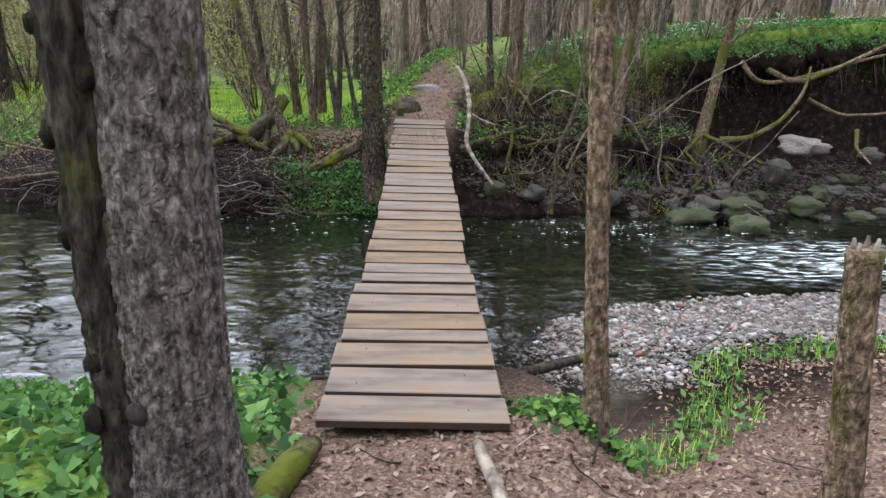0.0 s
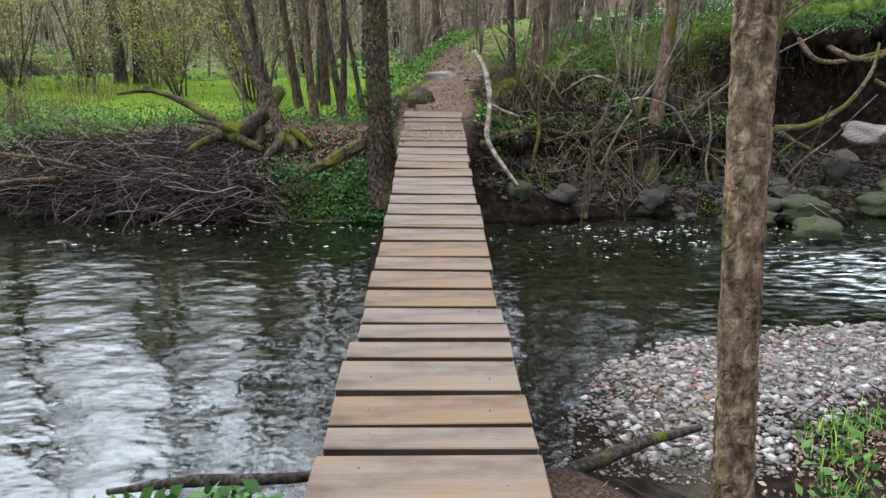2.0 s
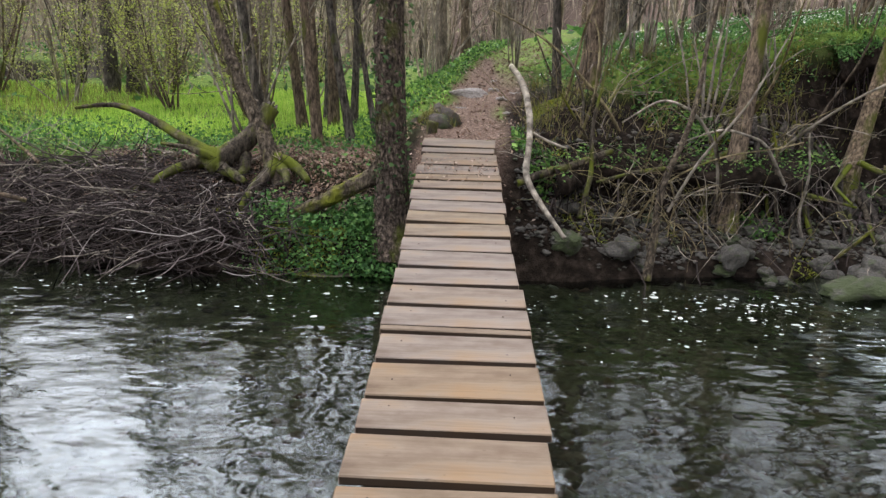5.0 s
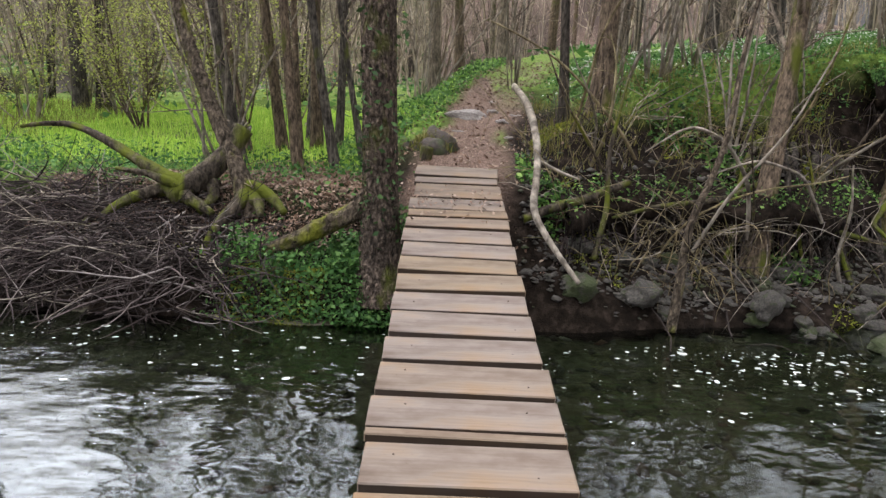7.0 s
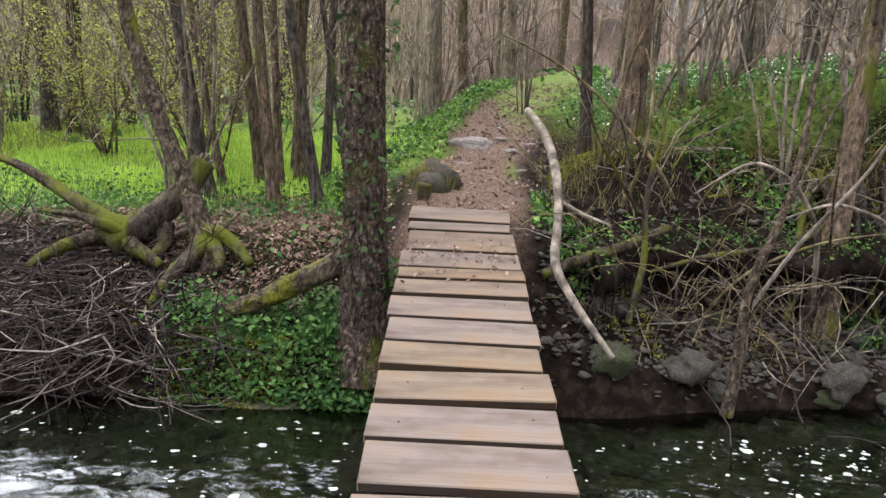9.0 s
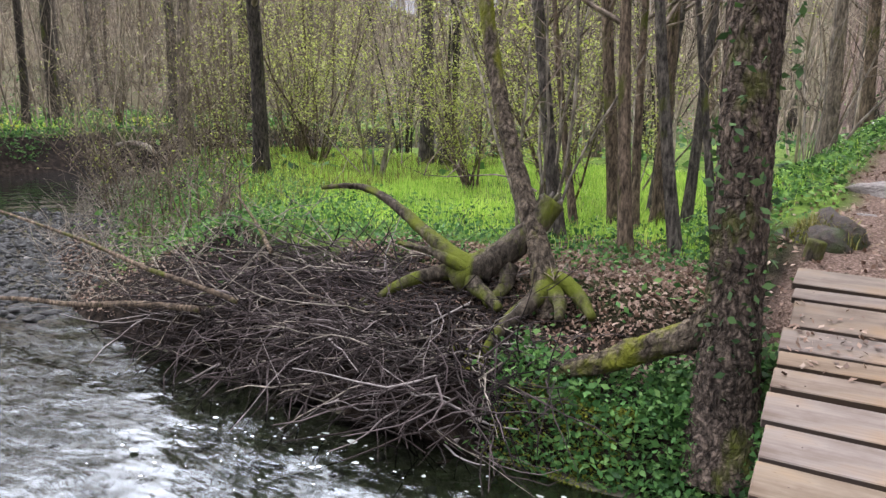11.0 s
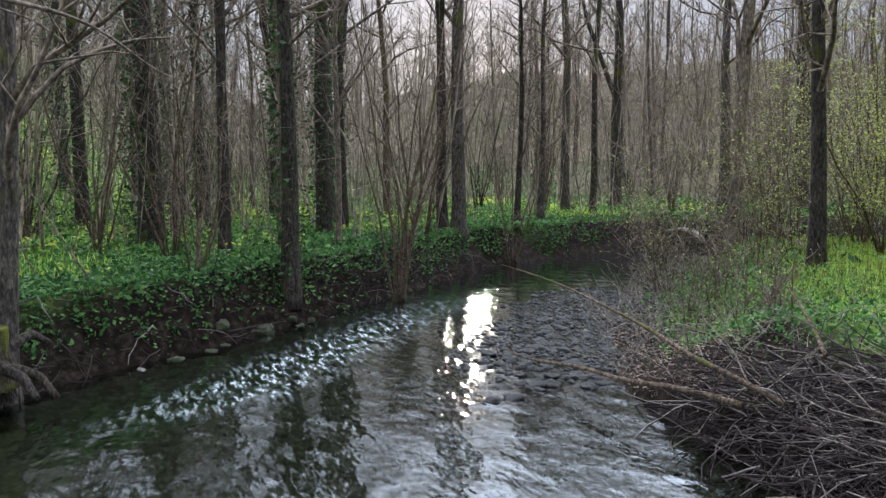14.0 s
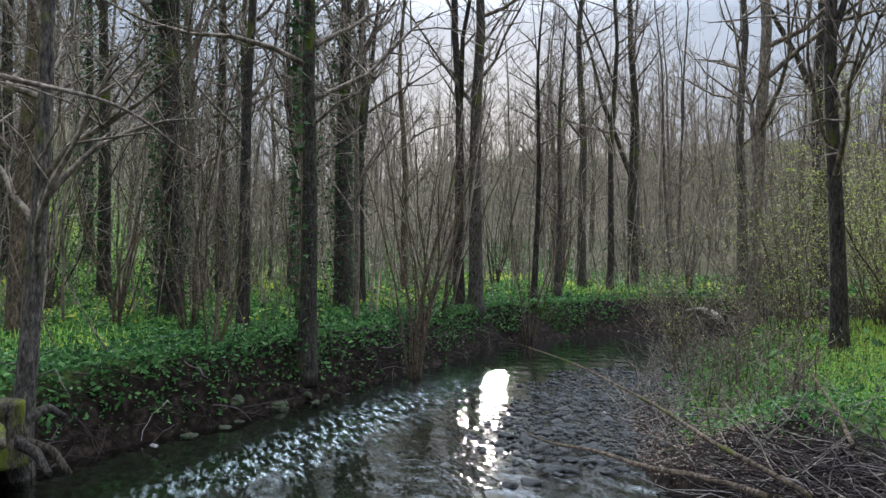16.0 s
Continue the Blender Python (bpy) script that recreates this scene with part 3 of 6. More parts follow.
def build_bridge():
    bridge = thing("footbridge", "narrow footbridge of weathered timber planks over the stream", "footbridge", 0, 2.87, 0.0)
    r = random.Random(4)
    for k, (a, b) in enumerate(zip(PLANKS[:-1], PLANKS[1:])):
        gap = (0.046 if k % 3 else 0.034) if b - a > 0.12 else 0.016
        mid, dep = (a + b) / 2, (b - a) - gap - r.uniform(0, 0.012)
        wid = (0.89 if k == 0 else float(np.interp(mid, [3.2, 4.4, 5.2, 11], [0.872, 0.862, 0.81, 0.782]))) + r.uniform(-0.02, 0.02)
        ob = new("plank", plank_mesh(wid, dep, 0.042, k * 1.7))
        slope = math.degrees(math.atan((deck_z(b) - deck_z(a)) / (b - a)))
        ob.parent = bridge
        if b - a > 0.12:
            for sx in (-0.27, 0.27):
                nail = new("nail_head", NAIL)
                nail.parent = ob
                nail.matrix_local = pose(sx + r.uniform(-0.02, 0.02), r.uniform(-0.25, 0.25) * dep, 0.0215)
        ob.matrix_local = pose(r.uniform(-0.014, 0.014) - (0.02 if mid < 4.7 else 0.004), mid - 2.87, deck_z(mid) - 0.021 + r.uniform(-0.004, 0.004), slope, r.uniform(-0.5, 0.5), (-4.5 if k == len(PLANKS) - 2 else -2.5 if k == len(PLANKS) - 3 else 0) + r.uniform(-0.9, 1.3))
    for sx in (-0.27, 0.27):
        g = Geo()
        yy = np.linspace(2.98, 11.6, 24)
        g.tube(np.stack([sx + 0.012 * np.sin(yy * 1.3 + sx), yy - 2.87, deck_z(yy) - 0.042 - 0.085], 1), 0.085 + 0.006 * np.sin(yy * 2), 12, True, 0.05, sx)
        part("bearer", g, M_BARK_DARK, bridge, "dark round log bearer")


build_bridge()

# ---------------------------------------------------------------- trees


def limb(start, direction, length, bend, n, wiggle, r):
    """A wandering branch line."""
    p = np.array(start, float)
    d = np.array(direction, float)
    d /= np.linalg.norm(d)
    pts = [p.copy()]
    for _ in range(n):
        d = d + np.array([r.gauss(0, wiggle), r.gauss(0, wiggle), r.gauss(0, wiggle) + bend])
        d /= np.linalg.norm(d)
        p = p + d * length / n
        pts.append(p.copy())
    return np.array(pts)


def make_tree(name, label, h, r0, seed, bark_mat, lean=(0, 0), first=0.35, limbs=16, twigs=5, sides=10, flare=1.5, wig=0.05, fork=0, spread=1.0, group="", fine=0):
    """A bare spring tree: trunk with root flare, limbs, twigs. Built at the origin."""
    r = random.Random(seed)
    tree = thing(name, label, "tree", group=group)
    n = 14
    zz = np.linspace(-0.25, h, n) if h < 6 else np.concatenate([[-0.25, 0.0, 0.15, 0.4, 0.9], np.linspace(1.7, h, n - 5)])
    ph = r.uniform(0, 6)
    t = np.clip(zz, 0, None) / h
    cx = lean[0] * zz * (1 - 0.35 * t) + wig * np.sin(zz * 0.9 + ph) * h * 0.1 * t
    cy = lean[1] * zz * (1 - 0.35 * t) + wig * np.cos(zz * 0.7 + ph) * h * 0.1 * t
    pts = np.stack([cx, cy, zz], 1)
    rad = r0 * (1 - 0.82 * t ** 0.9) * (1 + (flare - 1) * np.exp(-np.clip(zz, 0, None) / 0.28))
    g = Geo()
    g.tube(pts, rad, sides, True, 0.06, ph)
    part("trunk", g, bark_mat, tree)
    c = Geo()

    def at(u):
        k = u * (n - 1)
        i = min(int(k), n - 2)
        return pts[i] + (pts[i + 1] - pts[i]) * (k - i), rad[i] + (rad[i + 1] - rad[i]) * (k - i)
    for j in range(fork):
        zf = h * r.uniform(0.22, 0.5)
        p, rr = at(np.interp(zf, zz, np.arange(n)) / (n - 1))
        a = r.uniform(0, 6.283)
        q = limb(p, (0.4 * math.cos(a), 0.4 * math.sin(a), 1), (h - zf) * r.uniform(0.7, 0.95), 0.07, 9, 0.07, r)
        lg = Geo()
        lg.tube(q, rr * 0.68 * np.linspace(1, 0.15, 10), 6, False)
        part("leader", lg, bark_mat, tree, "side leader forking from the trunk")
        for _ in range(10):
            a2 = r.uniform(0, 6.283)
            q2 = limb(q[r.randint(2, 8)], (math.cos(a2), math.sin(a2), r.uniform(0.4, 1.4)), h * r.uniform(0.06, 0.14), 0.04, 5, 0.16, r)
            c.tube(q2, np.linspace(0.018, 0.005, 6), 4, False)
            for _ in range(3):
                a3 = r.uniform(0, 6.283)
                q3 = limb(q2[r.randint(1, 5)], (math.cos(a3), math.sin(a3), r.uniform(0, 1.2)), h * r.uniform(0.03, 0.07), 0.02, 3, 0.2, r)
                c.tube(q3, np.linspace(0.007, 0.003, 4), 3, False)
    for j in range(limbs):
        z0 = h * (first + (0.97 - first) * (j + r.random()) / limbs)
        u = np.interp(z0, zz, np.arange(n)) / (n - 1)
        p, rr = at(u)
        a = r.uniform(0, 6.283)
        steep = r.uniform(0.5, 1.5)
        ln = h * r.uniform(0.1, 0.24) * (1.25 - z0 / h * 0.7) * spread
        br = min(rr * 0.55, 0.01 + ln * 0.014)
        q = limb(p, (math.cos(a), math.sin(a), steep), ln, 0.06, 5, 0.19, r)
        c.tube(q, br * np.linspace(1, 0.25, 6), 4, False)
        for _ in range(twigs):
            w = r.uniform(0.2, 0.95)
            p2 = q[int(w * 5)]
            a2 = r.uniform(0, 6.283)
            l2 = ln * r.uniform(0.25, 0.6)
            q2 = limb(p2, (math.cos(a2), math.sin(a2), r.uniform(0.1, 1.4)), l2, 0.05, 3, 0.24, r)
            c.tube(q2, max(0.004, br * 0.4) * np.linspace(1, 0.35, 4), 3, False)
            for _ in range(fine):
                p3 = q2[r.randint(1, 3)]
                a3 = r.uniform(0, 6.283)
                q3 = limb(p3, (math.cos(a3), math.sin(a3), r.uniform(-0.1, 1.2)), l2 * 0.5, 0.02, 2, 0.2, r)
                c.tube(q3, np.linspace(0.005, 0.0025, 3), 3, False)
    part("crown", c, M_TWIG, tree, "bare branches and twigs")["kind"] = "stuff"
    return tree


def make_coppice(name, label, h, stems, seed, bark_mat, r0=0.035, spread=0.22, twigs=10, buds=0, group=""):
    """Several stems springing from one stool."""
    r = random.Random(seed)
    tree = thing(name, label, "shrub", group=group)
    c = Geo()
    tips = []
    tend = r.uniform(0, 6.283)
    for s in range(stems):
        a = tend + r.gauss(0, 1.3)
        hh = h * r.uniform(0.55, 1.1)
        rr = r0 * r.uniform(0.55, 1.3)
        q = limb((0.18 * math.cos(a) * r.random(), 0.18 * math.sin(a) * r.random(), -0.1), (spread * math.cos(a) * r.uniform(-0.3, 1.6), spread * math.sin(a) * r.uniform(-0.3, 1.6), 1), hh, 0.03, 9, 0.085, r)
        g = Geo()
        g.tube(q, rr * np.linspace(1.2, 0.3, 10), 6, True)
        part("stem", g, bark_mat, tree)
        for _ in range(twigs):
            k = r.randint(2, 9)
            a2 = r.uniform(0, 6.283)
            q2 = limb(q[k], (math.cos(a2), math.sin(a2), r.uniform(0.3, 1.6)), hh * r.uniform(0.1, 0.3), 0.03, 3, 0.2, r)
            c.tube(q2, np.linspace(0.008, 0.003, 4), 3, False)
            tips += [q2[1], q2[2], q2[3]]
            for _ in range(2):
                a3 = r.uniform(0, 6.283)
                q3 = limb(q2[r.randint(1, 3)], (math.cos(a3), math.sin(a3), r.uniform(0, 1.3)), hh * r.uniform(0.05, 0.14), 0.02, 2, 0.25, r)
                c.tube(q3, np.linspace(0.005, 0.002, 3), 3, False)
                tips += [q3[1], q3[2]]
    part("twig_spray", c, M_TWIG, tree)["kind"] = "stuff"
    if buds:
        tips = np.array(tips)
        sel = tips[np.random.default_rng(seed).integers(0, len(tips), buds)]
        part("foliage", leaf_mesh("foliage", sel + np.random.default_rng(seed + 1).normal(0, 0.06, sel.shape), 0.014, 0.033, M_SPRING, seed), None, tree, "small yellow-green spring leaves")["kind"] = "stuff"
    return tree


def leaf_mesh(name, centres, lo, hi, material, seed, up=0.35, fold=True):
    """Many small pointed leaves of four corners."""
    g = np.random.default_rng(seed)
    n = len(centres)
    s = g.uniform(lo, hi, n)[:, None]
    a = g.normal(0, 1, (n, 3))
    a[:, 2] *= 0.6
    a /= np.linalg.norm(a, axis=1)[:, None]
    nrm = g.normal(0, 1, (n, 3)) * up + np.array([0, 0, 1.0]) * (1 - up)
    b = np.cross(nrm, a)
    b /= np.linalg.norm(b, axis=1)[:, None] + 1e-9
    lift = np.cross(a, b) * s * g.uniform(-0.3, 0.3, (n, 1))
    v = np.stack([centres - a * s, centres + b * s * 0.55 + lift, centres + a * s, centres - b * s * 0.55 + lift], 1).reshape(-1, 3)
    return mesh_np(name, v, np.arange(4 * n).reshape(n, 4), material)


def blade_mesh(name, bases, lo, hi, width, material, seed, lean=0.45):
    """Bent grass blades of two quads tapering to a point."""
    g = np.random.default_rng(seed)
    n = len(bases)
    h = g.uniform(lo, hi, n)[:, None]
    a = g.uniform(0, 6.283, n)
    dirv = np.stack([np.cos(a), np.sin(a), 0 * a], 1)
    side = np.stack([-np.sin(a), np.cos(a), 0 * a], 1) * (width * g.uniform(0.6, 1.3, (n, 1)))
    l = g.uniform(0.1, 1.0, (n, 1)) * lean
    up = np.array([0, 0, 1.0])
    mid = bases + up * h * 0.55 + dirv * h * l * 0.35
    tip = bases + up * h * (1 - 0.3 * l) + dirv * h * l * 1.1
    v = np.stack([bases - side, bases + side, mid + side * 0.8, mid - side * 0.8, tip + side * 0.12, tip - side * 0.12], 1).reshape(-1, 3)
    i = np.arange(n)[:, None] * 6
    f = np.concatenate([i + np.array([0, 1, 2, 3]), i + np.array([3, 2, 4, 5])], 0)
    return mesh_np(name, v, f, material)


def ground_z(x, y):
    return float(height(np.array([x]), np.array([y]))[0])


def place(proto, x, y, rz=0, s=1.0, dz=0.0, tilt=0.0):
    o = copy_thing(proto, Matrix.Translation((x, y, ground_z(x, y) + dz)) @ pose(0, 0, 0, tilt, 0, rz) @ Matrix.Scale(s, 4))
    return o


def set_down(ob, x, y, rz=0):
    ob.matrix_world = pose(x, y, ground_z(x, y), 0, 0, rz)
    return ob


LEAFLESS = "tall bare woodland tree with grey-brown bark"
SPECIAL = [  # x, y, radius, height, lean
    (-18.2, 13.6, 0.2, 17, (0.0, 0.01), 0.5), (-18.6, 13.3, 0.15, 17, (-0.02, 0.0), 0.5), (-8.55, 15.6, 0.13, 12, (0.02, -0.05), 0.35),
    (-20.8, 17.5, 0.13, 9, (0.03, 0.02), 0.3), (-12.6, 8.2, 0.16, 14, (0.01, 0.02), 0.4), (-16.6, 6.0, 0.26, 18, (0.0, 0.01), 0.5),
    (-9.25, 4.55, 0.12, 11, (-0.03, 0.06), 0.3), (-18.3, 10.0, 0.2, 17, (0, 0.01), 0.45), (-14.5, 7.3, 0.12, 14, (0.02, 0.03), 0.4),
    (-7.3, 18.9, 0.14, 14, (0.0, 0.0), 0.4), (-6.9, 19.0, 0.14, 14, (0.03, 0.02), 0.4), (-19.5, 16.0, 0.1, 10, (0.03, 0.03), 0.3),
    (-24.7, 20.7, 0.19, 18, (0, 0), 0.5), (-22.6, 20.6, 0.13, 16, (0.02, 0.01), 0.5), (-26.0, 23.9, 0.24, 18, (0, 0), 0.5),
    (-22.5, 26.4, 0.22, 18, (0, 0), 0.5), (-20.4, 28.0, 0.3, 18, (0, 0), 0.5), (-20.1, 10.9, 0.17, 16, (0, 0), 0.5),
    (-21.4, 10.8, 0.22, 17, (0, 0), 0.5), (-24.7, 1.4, 0.25, 17, (0, 0), 0.5), (-26.5, 10.0, 0.25, 16, (0.01, 0.02), 0.5),
]


def build_special_trees():
    for k, (x, y, r0, h, lean, first) in enumerate(SPECIAL):
        dark = M_BARK_DARK if k % 3 else M_BARK_GREY
        t = make_tree("woodland_tree", LEAFLESS + (" on the stream bank" if k in (2, 4, 6, 8) else " among others"), h, r0, 100 + k, dark, lean, first * 0.6, 22, 6, 12, 1.35, 0.1, fork=(0, 1, 1)[k % 3], fine=2)
        set_down(t, x, y)


build_special_trees()


def build_forest():
    protos = []
    for k in range(7):
        t = make_tree("woodland_tree", LEAFLESS, 15 + (k * 1.7) % 5, 0.085 + 0.03 * (k % 4), 300 + k, (M_BARK_HAZED, M_BARK_GREY, M_BARK_HAZED, M_BARK_BROWN)[k % 4], (0.02 * (k % 3 - 1), 0.02 * ((k + 1) % 3 - 1)),
                      0.15, 21, 6, 7, 1.3, 0.12, fork=(1, 0, 1, 0, 1, 1, 0)[k], group="woodland trees", fine=1)
        protos.append(t)
    shrubs = []
    for k in range(5):
        shrubs.append(make_coppice("hazel_shrub", "bare multi-stemmed hazel shrub in the woodland", 4.5 + k * 0.7, 9 + 2 * k, 400 + k, (M_BARK_BROWN, M_BARK_DARK)[k % 2], 0.018, 0.17, 6, (0, 0, 260, 0, 300)[k], group="hazel shrubs"))
    r = random.Random(5)
    pts = [(x, y) for x, y, *_ in SPECIAL]
    used = 0
    first_t, first_s = set(), set()

    def free(x, y, gap):
        return all((x - a) ** 2 + (y - b) ** 2 > gap * gap for a, b in pts)
    tries = 0
    while used < 235 and tries < 6000:
        tries += 1
        rr = r.uniform(12, 75) if r.random() < 0.75 else r.uniform(75, 120)
        a = radians(r.uniform(-40, 125))
        x, y = -math.sin(a) * rr - 0.2, math.cos(a) * rr + 5
        if (-14 < x < 12 and y < 14) or (-11 < x < -2.6 and y < 21) or (-2.6 < x < 5 and y < 16):
            continue
        arr = np.array([x]), np.array([y])
        if inside(RIVER, *arr)[0] or min(dist_to(SHORE_N, *arr)[0], dist_to(SHORE_S, *arr)[0]) < 0.5:
            continue
        if abs(x - np.interp(y, PATH_Y, PATH_X)) < 1.1 and y < 45 and y > 8:
            continue
        if not free(x, y, 1.5 if rr < 40 else 2.2):
            continue
        pts.append((x, y))
        k = r.randrange(7)
        s = r.uniform(0.8, 1.2)
        if k not in first_t:
            first_t.add(k)
            protos[k].matrix_world = Matrix.Translation((x, y, ground_z(x, y)))
        else:
            place(protos[k], x, y, r.uniform(0, 360), s, 0, r.gauss(0, 2.0))
        used += 1
    used = tries = 0
    while used < 100 and tries < 4000:
        tries += 1
        rr = r.uniform(9, 60)
        a = radians(r.uniform(-40, 120))
        x, y = -math.sin(a) * rr - 0.2, math.cos(a) * rr + 5
        if (-13 < x < 12 and y < 15) or (-9 < x < 5 and y < 20):
            continue
        arr = np.array([x]), np.array([y])
        if inside(RIVER, *arr)[0] or min(dist_to(SHORE_N, *arr)[0], dist_to(SHORE_S, *arr)[0]) < 0.5 or not free(x, y, 1.0):
            continue
        if abs(x - np.interp(y, PATH_Y, PATH_X)) < 1.3 and 8 < y < 45:
            continue
        pts.append((x, y))
        k = r.randrange(5)
        if k not in first_s:
            first_s.add(k)
            shrubs[k].matrix_world = Matrix.Translation((x, y, ground_z(x, y)))
        else:
            place(shrubs[k], x, y, r.uniform(0, 360), r.uniform(0.7, 1.15))
        used += 1


build_forest()

# ---------------------------------------------------------------- near trees and the things on the banks


def bark_tube(pts, radii, sides, amp, seed, lumps=0.0):
    """A trunk with fissured, uneven bark."""
    pts = np.asarray(pts, float)
    k0 = len(pts)
    length = np.linalg.norm(np.diff(pts, axis=0), axis=1).sum()
    k = int(max(12, length / 0.035))
    u = np.linspace(0, k0 - 1, k)
    # smooth the line through the given points
    line = np.stack([np.interp(u, np.arange(k0), pts[:, i]) for i in range(3)], 1)
    ker = np.hanning(max(3, k // 6 * 2 + 1))
    ker /= ker.sum()
    pad = len(ker) // 2
    ext = np.concatenate([line[0] + (line[0] - line[1]) * np.arange(pad, 0, -1)[:, None], line, line[-1] + (line[-1] - line[-2]) * np.arange(1, pad + 1)[:, None]])
    line = np.stack([np.convolve(ext[:, i], ker, "valid") for i in range(3)], 1)
    rad = np.interp(u, np.arange(k0), radii)
    g = Geo()
    g.tube(line, rad, sides, True)
    v = g.v[0].reshape(k, sides, 3)
    ang = np.arange(sides)[None] * 2 * math.pi / sides
    zz = np.linspace(0, length, k)[:, None]
    a1 = ang * 7 + 2.2 * np.sin(zz * 2.1 + seed) + seed
    n = 1.4 * np.abs(np.sin(a1 + 0.9 * np.sin(zz * 5 + ang * 3))) ** 0.5 - 0.9 + 0.4 * np.sin(zz * 19 + 9 * np.sin(ang * 6 + seed + zz)) * np.sin(ang * 13 + zz * 4)
    n = n + 0.35 * np.sin(ang * 17 + zz * 31 + seed) * np.sin(zz * 57 - ang * 3)
    n = n + lumps * (np.maximum(0, np.sin(zz * 13 + 3 * np.sin(ang + seed) + seed)) ** 3) * (0.6 + 0.4 * np.sin(ang * 2 + zz * 3))
    v += (v - line[:, None]) * (amp * n / np.maximum(rad, 1e-3)[:, None])[..., None]
    g.v[0] = v.reshape(-1, 3)
    return g


def trunk_thing(name, label, pts, radii, mat, sides=28, amp=0.008, seed=0.0, lumps=0.0, category="tree", part_name="trunk"):
    """A thing whose main part is one trunk; its origin is the first point."""
    x, y, z = pts[0]
    t = thing(name, label, category, x, y, z)
    part(part_name, bark_tube(np.array(pts) - np.array(pts[0]), radii, sides, amp, seed, lumps), mat, t)
    return t


def add_crown(tree, pts, n, seed, length=1.2, r0=0.02, twigs=5, mat=None):
    r = random.Random(seed)
    c = Geo()
    pts = np.array(pts) - np.array(tree.matrix_world.translation)
    for _ in range(n):
        u = r.random()
        k = min(int(u * (len(pts) - 1)), len(pts) - 2)
        p = pts[k] + (pts[k + 1] - pts[k]) * r.random()
        a = r.uniform(0, 6.283)
        ln = length * r.uniform(0.5, 1.3)
        q = limb(p, (math.cos(a), math.sin(a), r.uniform(0.0, 1.2)), ln, 0.04, 6, 0.16, r)
        c.tube(q, r0 * r.uniform(0.5, 1) * np.linspace(1, 0.25, 7), 5, False)
        for _ in range(twigs):
            a2 = r.uniform(0, 6.283)
            q2 = limb(q[r.randint(2, 6)], (math.cos(a2), math.sin(a2), r.uniform(-0.2, 1.0)), ln * r.uniform(0.2, 0.5), 0.02, 4, 0.2, r)
            c.tube(q2, np.linspace(0.006, 0.0025, 5), 3, False)
    part("crown", c, mat or M_TWIG, tree, "bare branches and twigs")["kind"] = "stuff"


# the big double trunk beside the bridge's near end
t = trunk_thing("bank_tree", "thick old tree with furrowed grey-brown bark beside the bridge", [(-0.766, 2.200, -0.25), (-0.774, 2.200, 0.1), (-0.783, 2.200, 0.5), (-0.792, 2.200, 1.0), (-0.792, 2.200, 1.7), (-0.810, 2.200, 3.0), (-0.880, 2.288, 6.5), (-0.968, 2.288, 13)],
                [0.27, 0.195, 0.163, 0.167, 0.155, 0.147, 0.11, 0.03], M_BARK_NEAR, 72, 0.009, 1.0)
add_crown(t, [(-0.933, 2.200, 4.2), (-0.968, 2.288, 13)], 14, 2, 2.2, 0.04)
t = trunk_thing("bank_tree", "slender dark trunk with knobbly mossy bark growing beside a thick one", [(-0.933, 2.156, -0.25), (-0.942, 2.156, 0.2), (-0.968, 2.147, 0.8), (-0.986, 2.138, 1.6), (-1.056, 2.112, 3.0), (-1.232, 2.112, 7)],
                [0.115, 0.075, 0.07, 0.07, 0.067, 0.03], M_BARK_DARK, 32, 0.012, 3.0, 1.6)
# the thin pale tree beyond, and the cut stem
t = trunk_thing("bank_tree", "thin tree with pale flaking bark and a mossy foot", [(0.86, 3.04, -0.3), (0.853, 3.065, 0.0), (0.825, 3.11, 0.45), (0.795, 3.165, 1.05), (0.778, 3.22, 1.6), (0.765, 3.28, 2.25), (0.74, 3.5, 4.5), (0.8, 3.8, 8)],
                [0.08, 0.06, 0.051, 0.048, 0.052, 0.046, 0.033, 0.012], M_BARK_PALE, 28, 0.006, 5.0, 0.5)
add_crown(t, [(0.755, 3.37, 3.2), (0.8, 3.8, 8)], 10, 3, 1.3, 0.02)
t = trunk_thing("tree_stub", "broken-off brown stem standing on the leafy bank", [(1.73, 2.48, -0.3), (1.72, 2.5, 0.1), (1.67, 2.5, 0.5), (1.63, 2.5, 0.95)],
                [0.085, 0.066, 0.062, 0.06], M_BARK_PALE, 24, 0.008, 7.0, 0.4, "stub")

# ivy-clad tree at the bridge's far end
IVY_T = [(-0.66, 10.72, -0.75), (-0.67, 10.73, -0.3), (-0.68, 10.75, 0.2), (-0.7, 10.77, 1.0), (-0.74, 10.8, 2.0), (-0.76, 10.85, 3.5), (-0.8, 10.9, 6), (-0.8, 11, 13)]
t = trunk_thing("ivy_tree", "dark upright tree at the bridge end with ivy on its foot", IVY_T, [0.3, 0.19, 0.155, 0.145, 0.15, 0.14, 0.11, 0.03], M_BARK_IVY, 36, 0.01, 2.0, 0.5)
add_crown(t, [(-0.76, 10.85, 4), (-0.8, 11, 12)], 14, 12, 2.0, 0.03)
g_ = np.random.default_rng(3)
aa, zz_ = g_.uniform(0, 6.283, 420), g_.beta(1.1, 2.2, 420) * 3.4 - 0.35
part("ivy", leaf_mesh("ivy", np.stack([-0.02 + np.cos(aa) * (0.17 + g_.uniform(0, 0.05, 420)), 0.04 + np.sin(aa) * (0.17 + g_.uniform(0, 0.05, 420)), zz_ + 0.75], 1), 0.02, 0.042, M_IVY, 5, 0.9), None, t, "small dark ivy leaves")["kind"] = "stuff"

# moss-covered leaning tree with its broken stump and reaching limb
MB = np.array((-2.05, 11.55, 0.0))
moss = thing("mossy_tree", "leaning tree with mossy roots, a broken stump and a low limb", "tree", *MB)


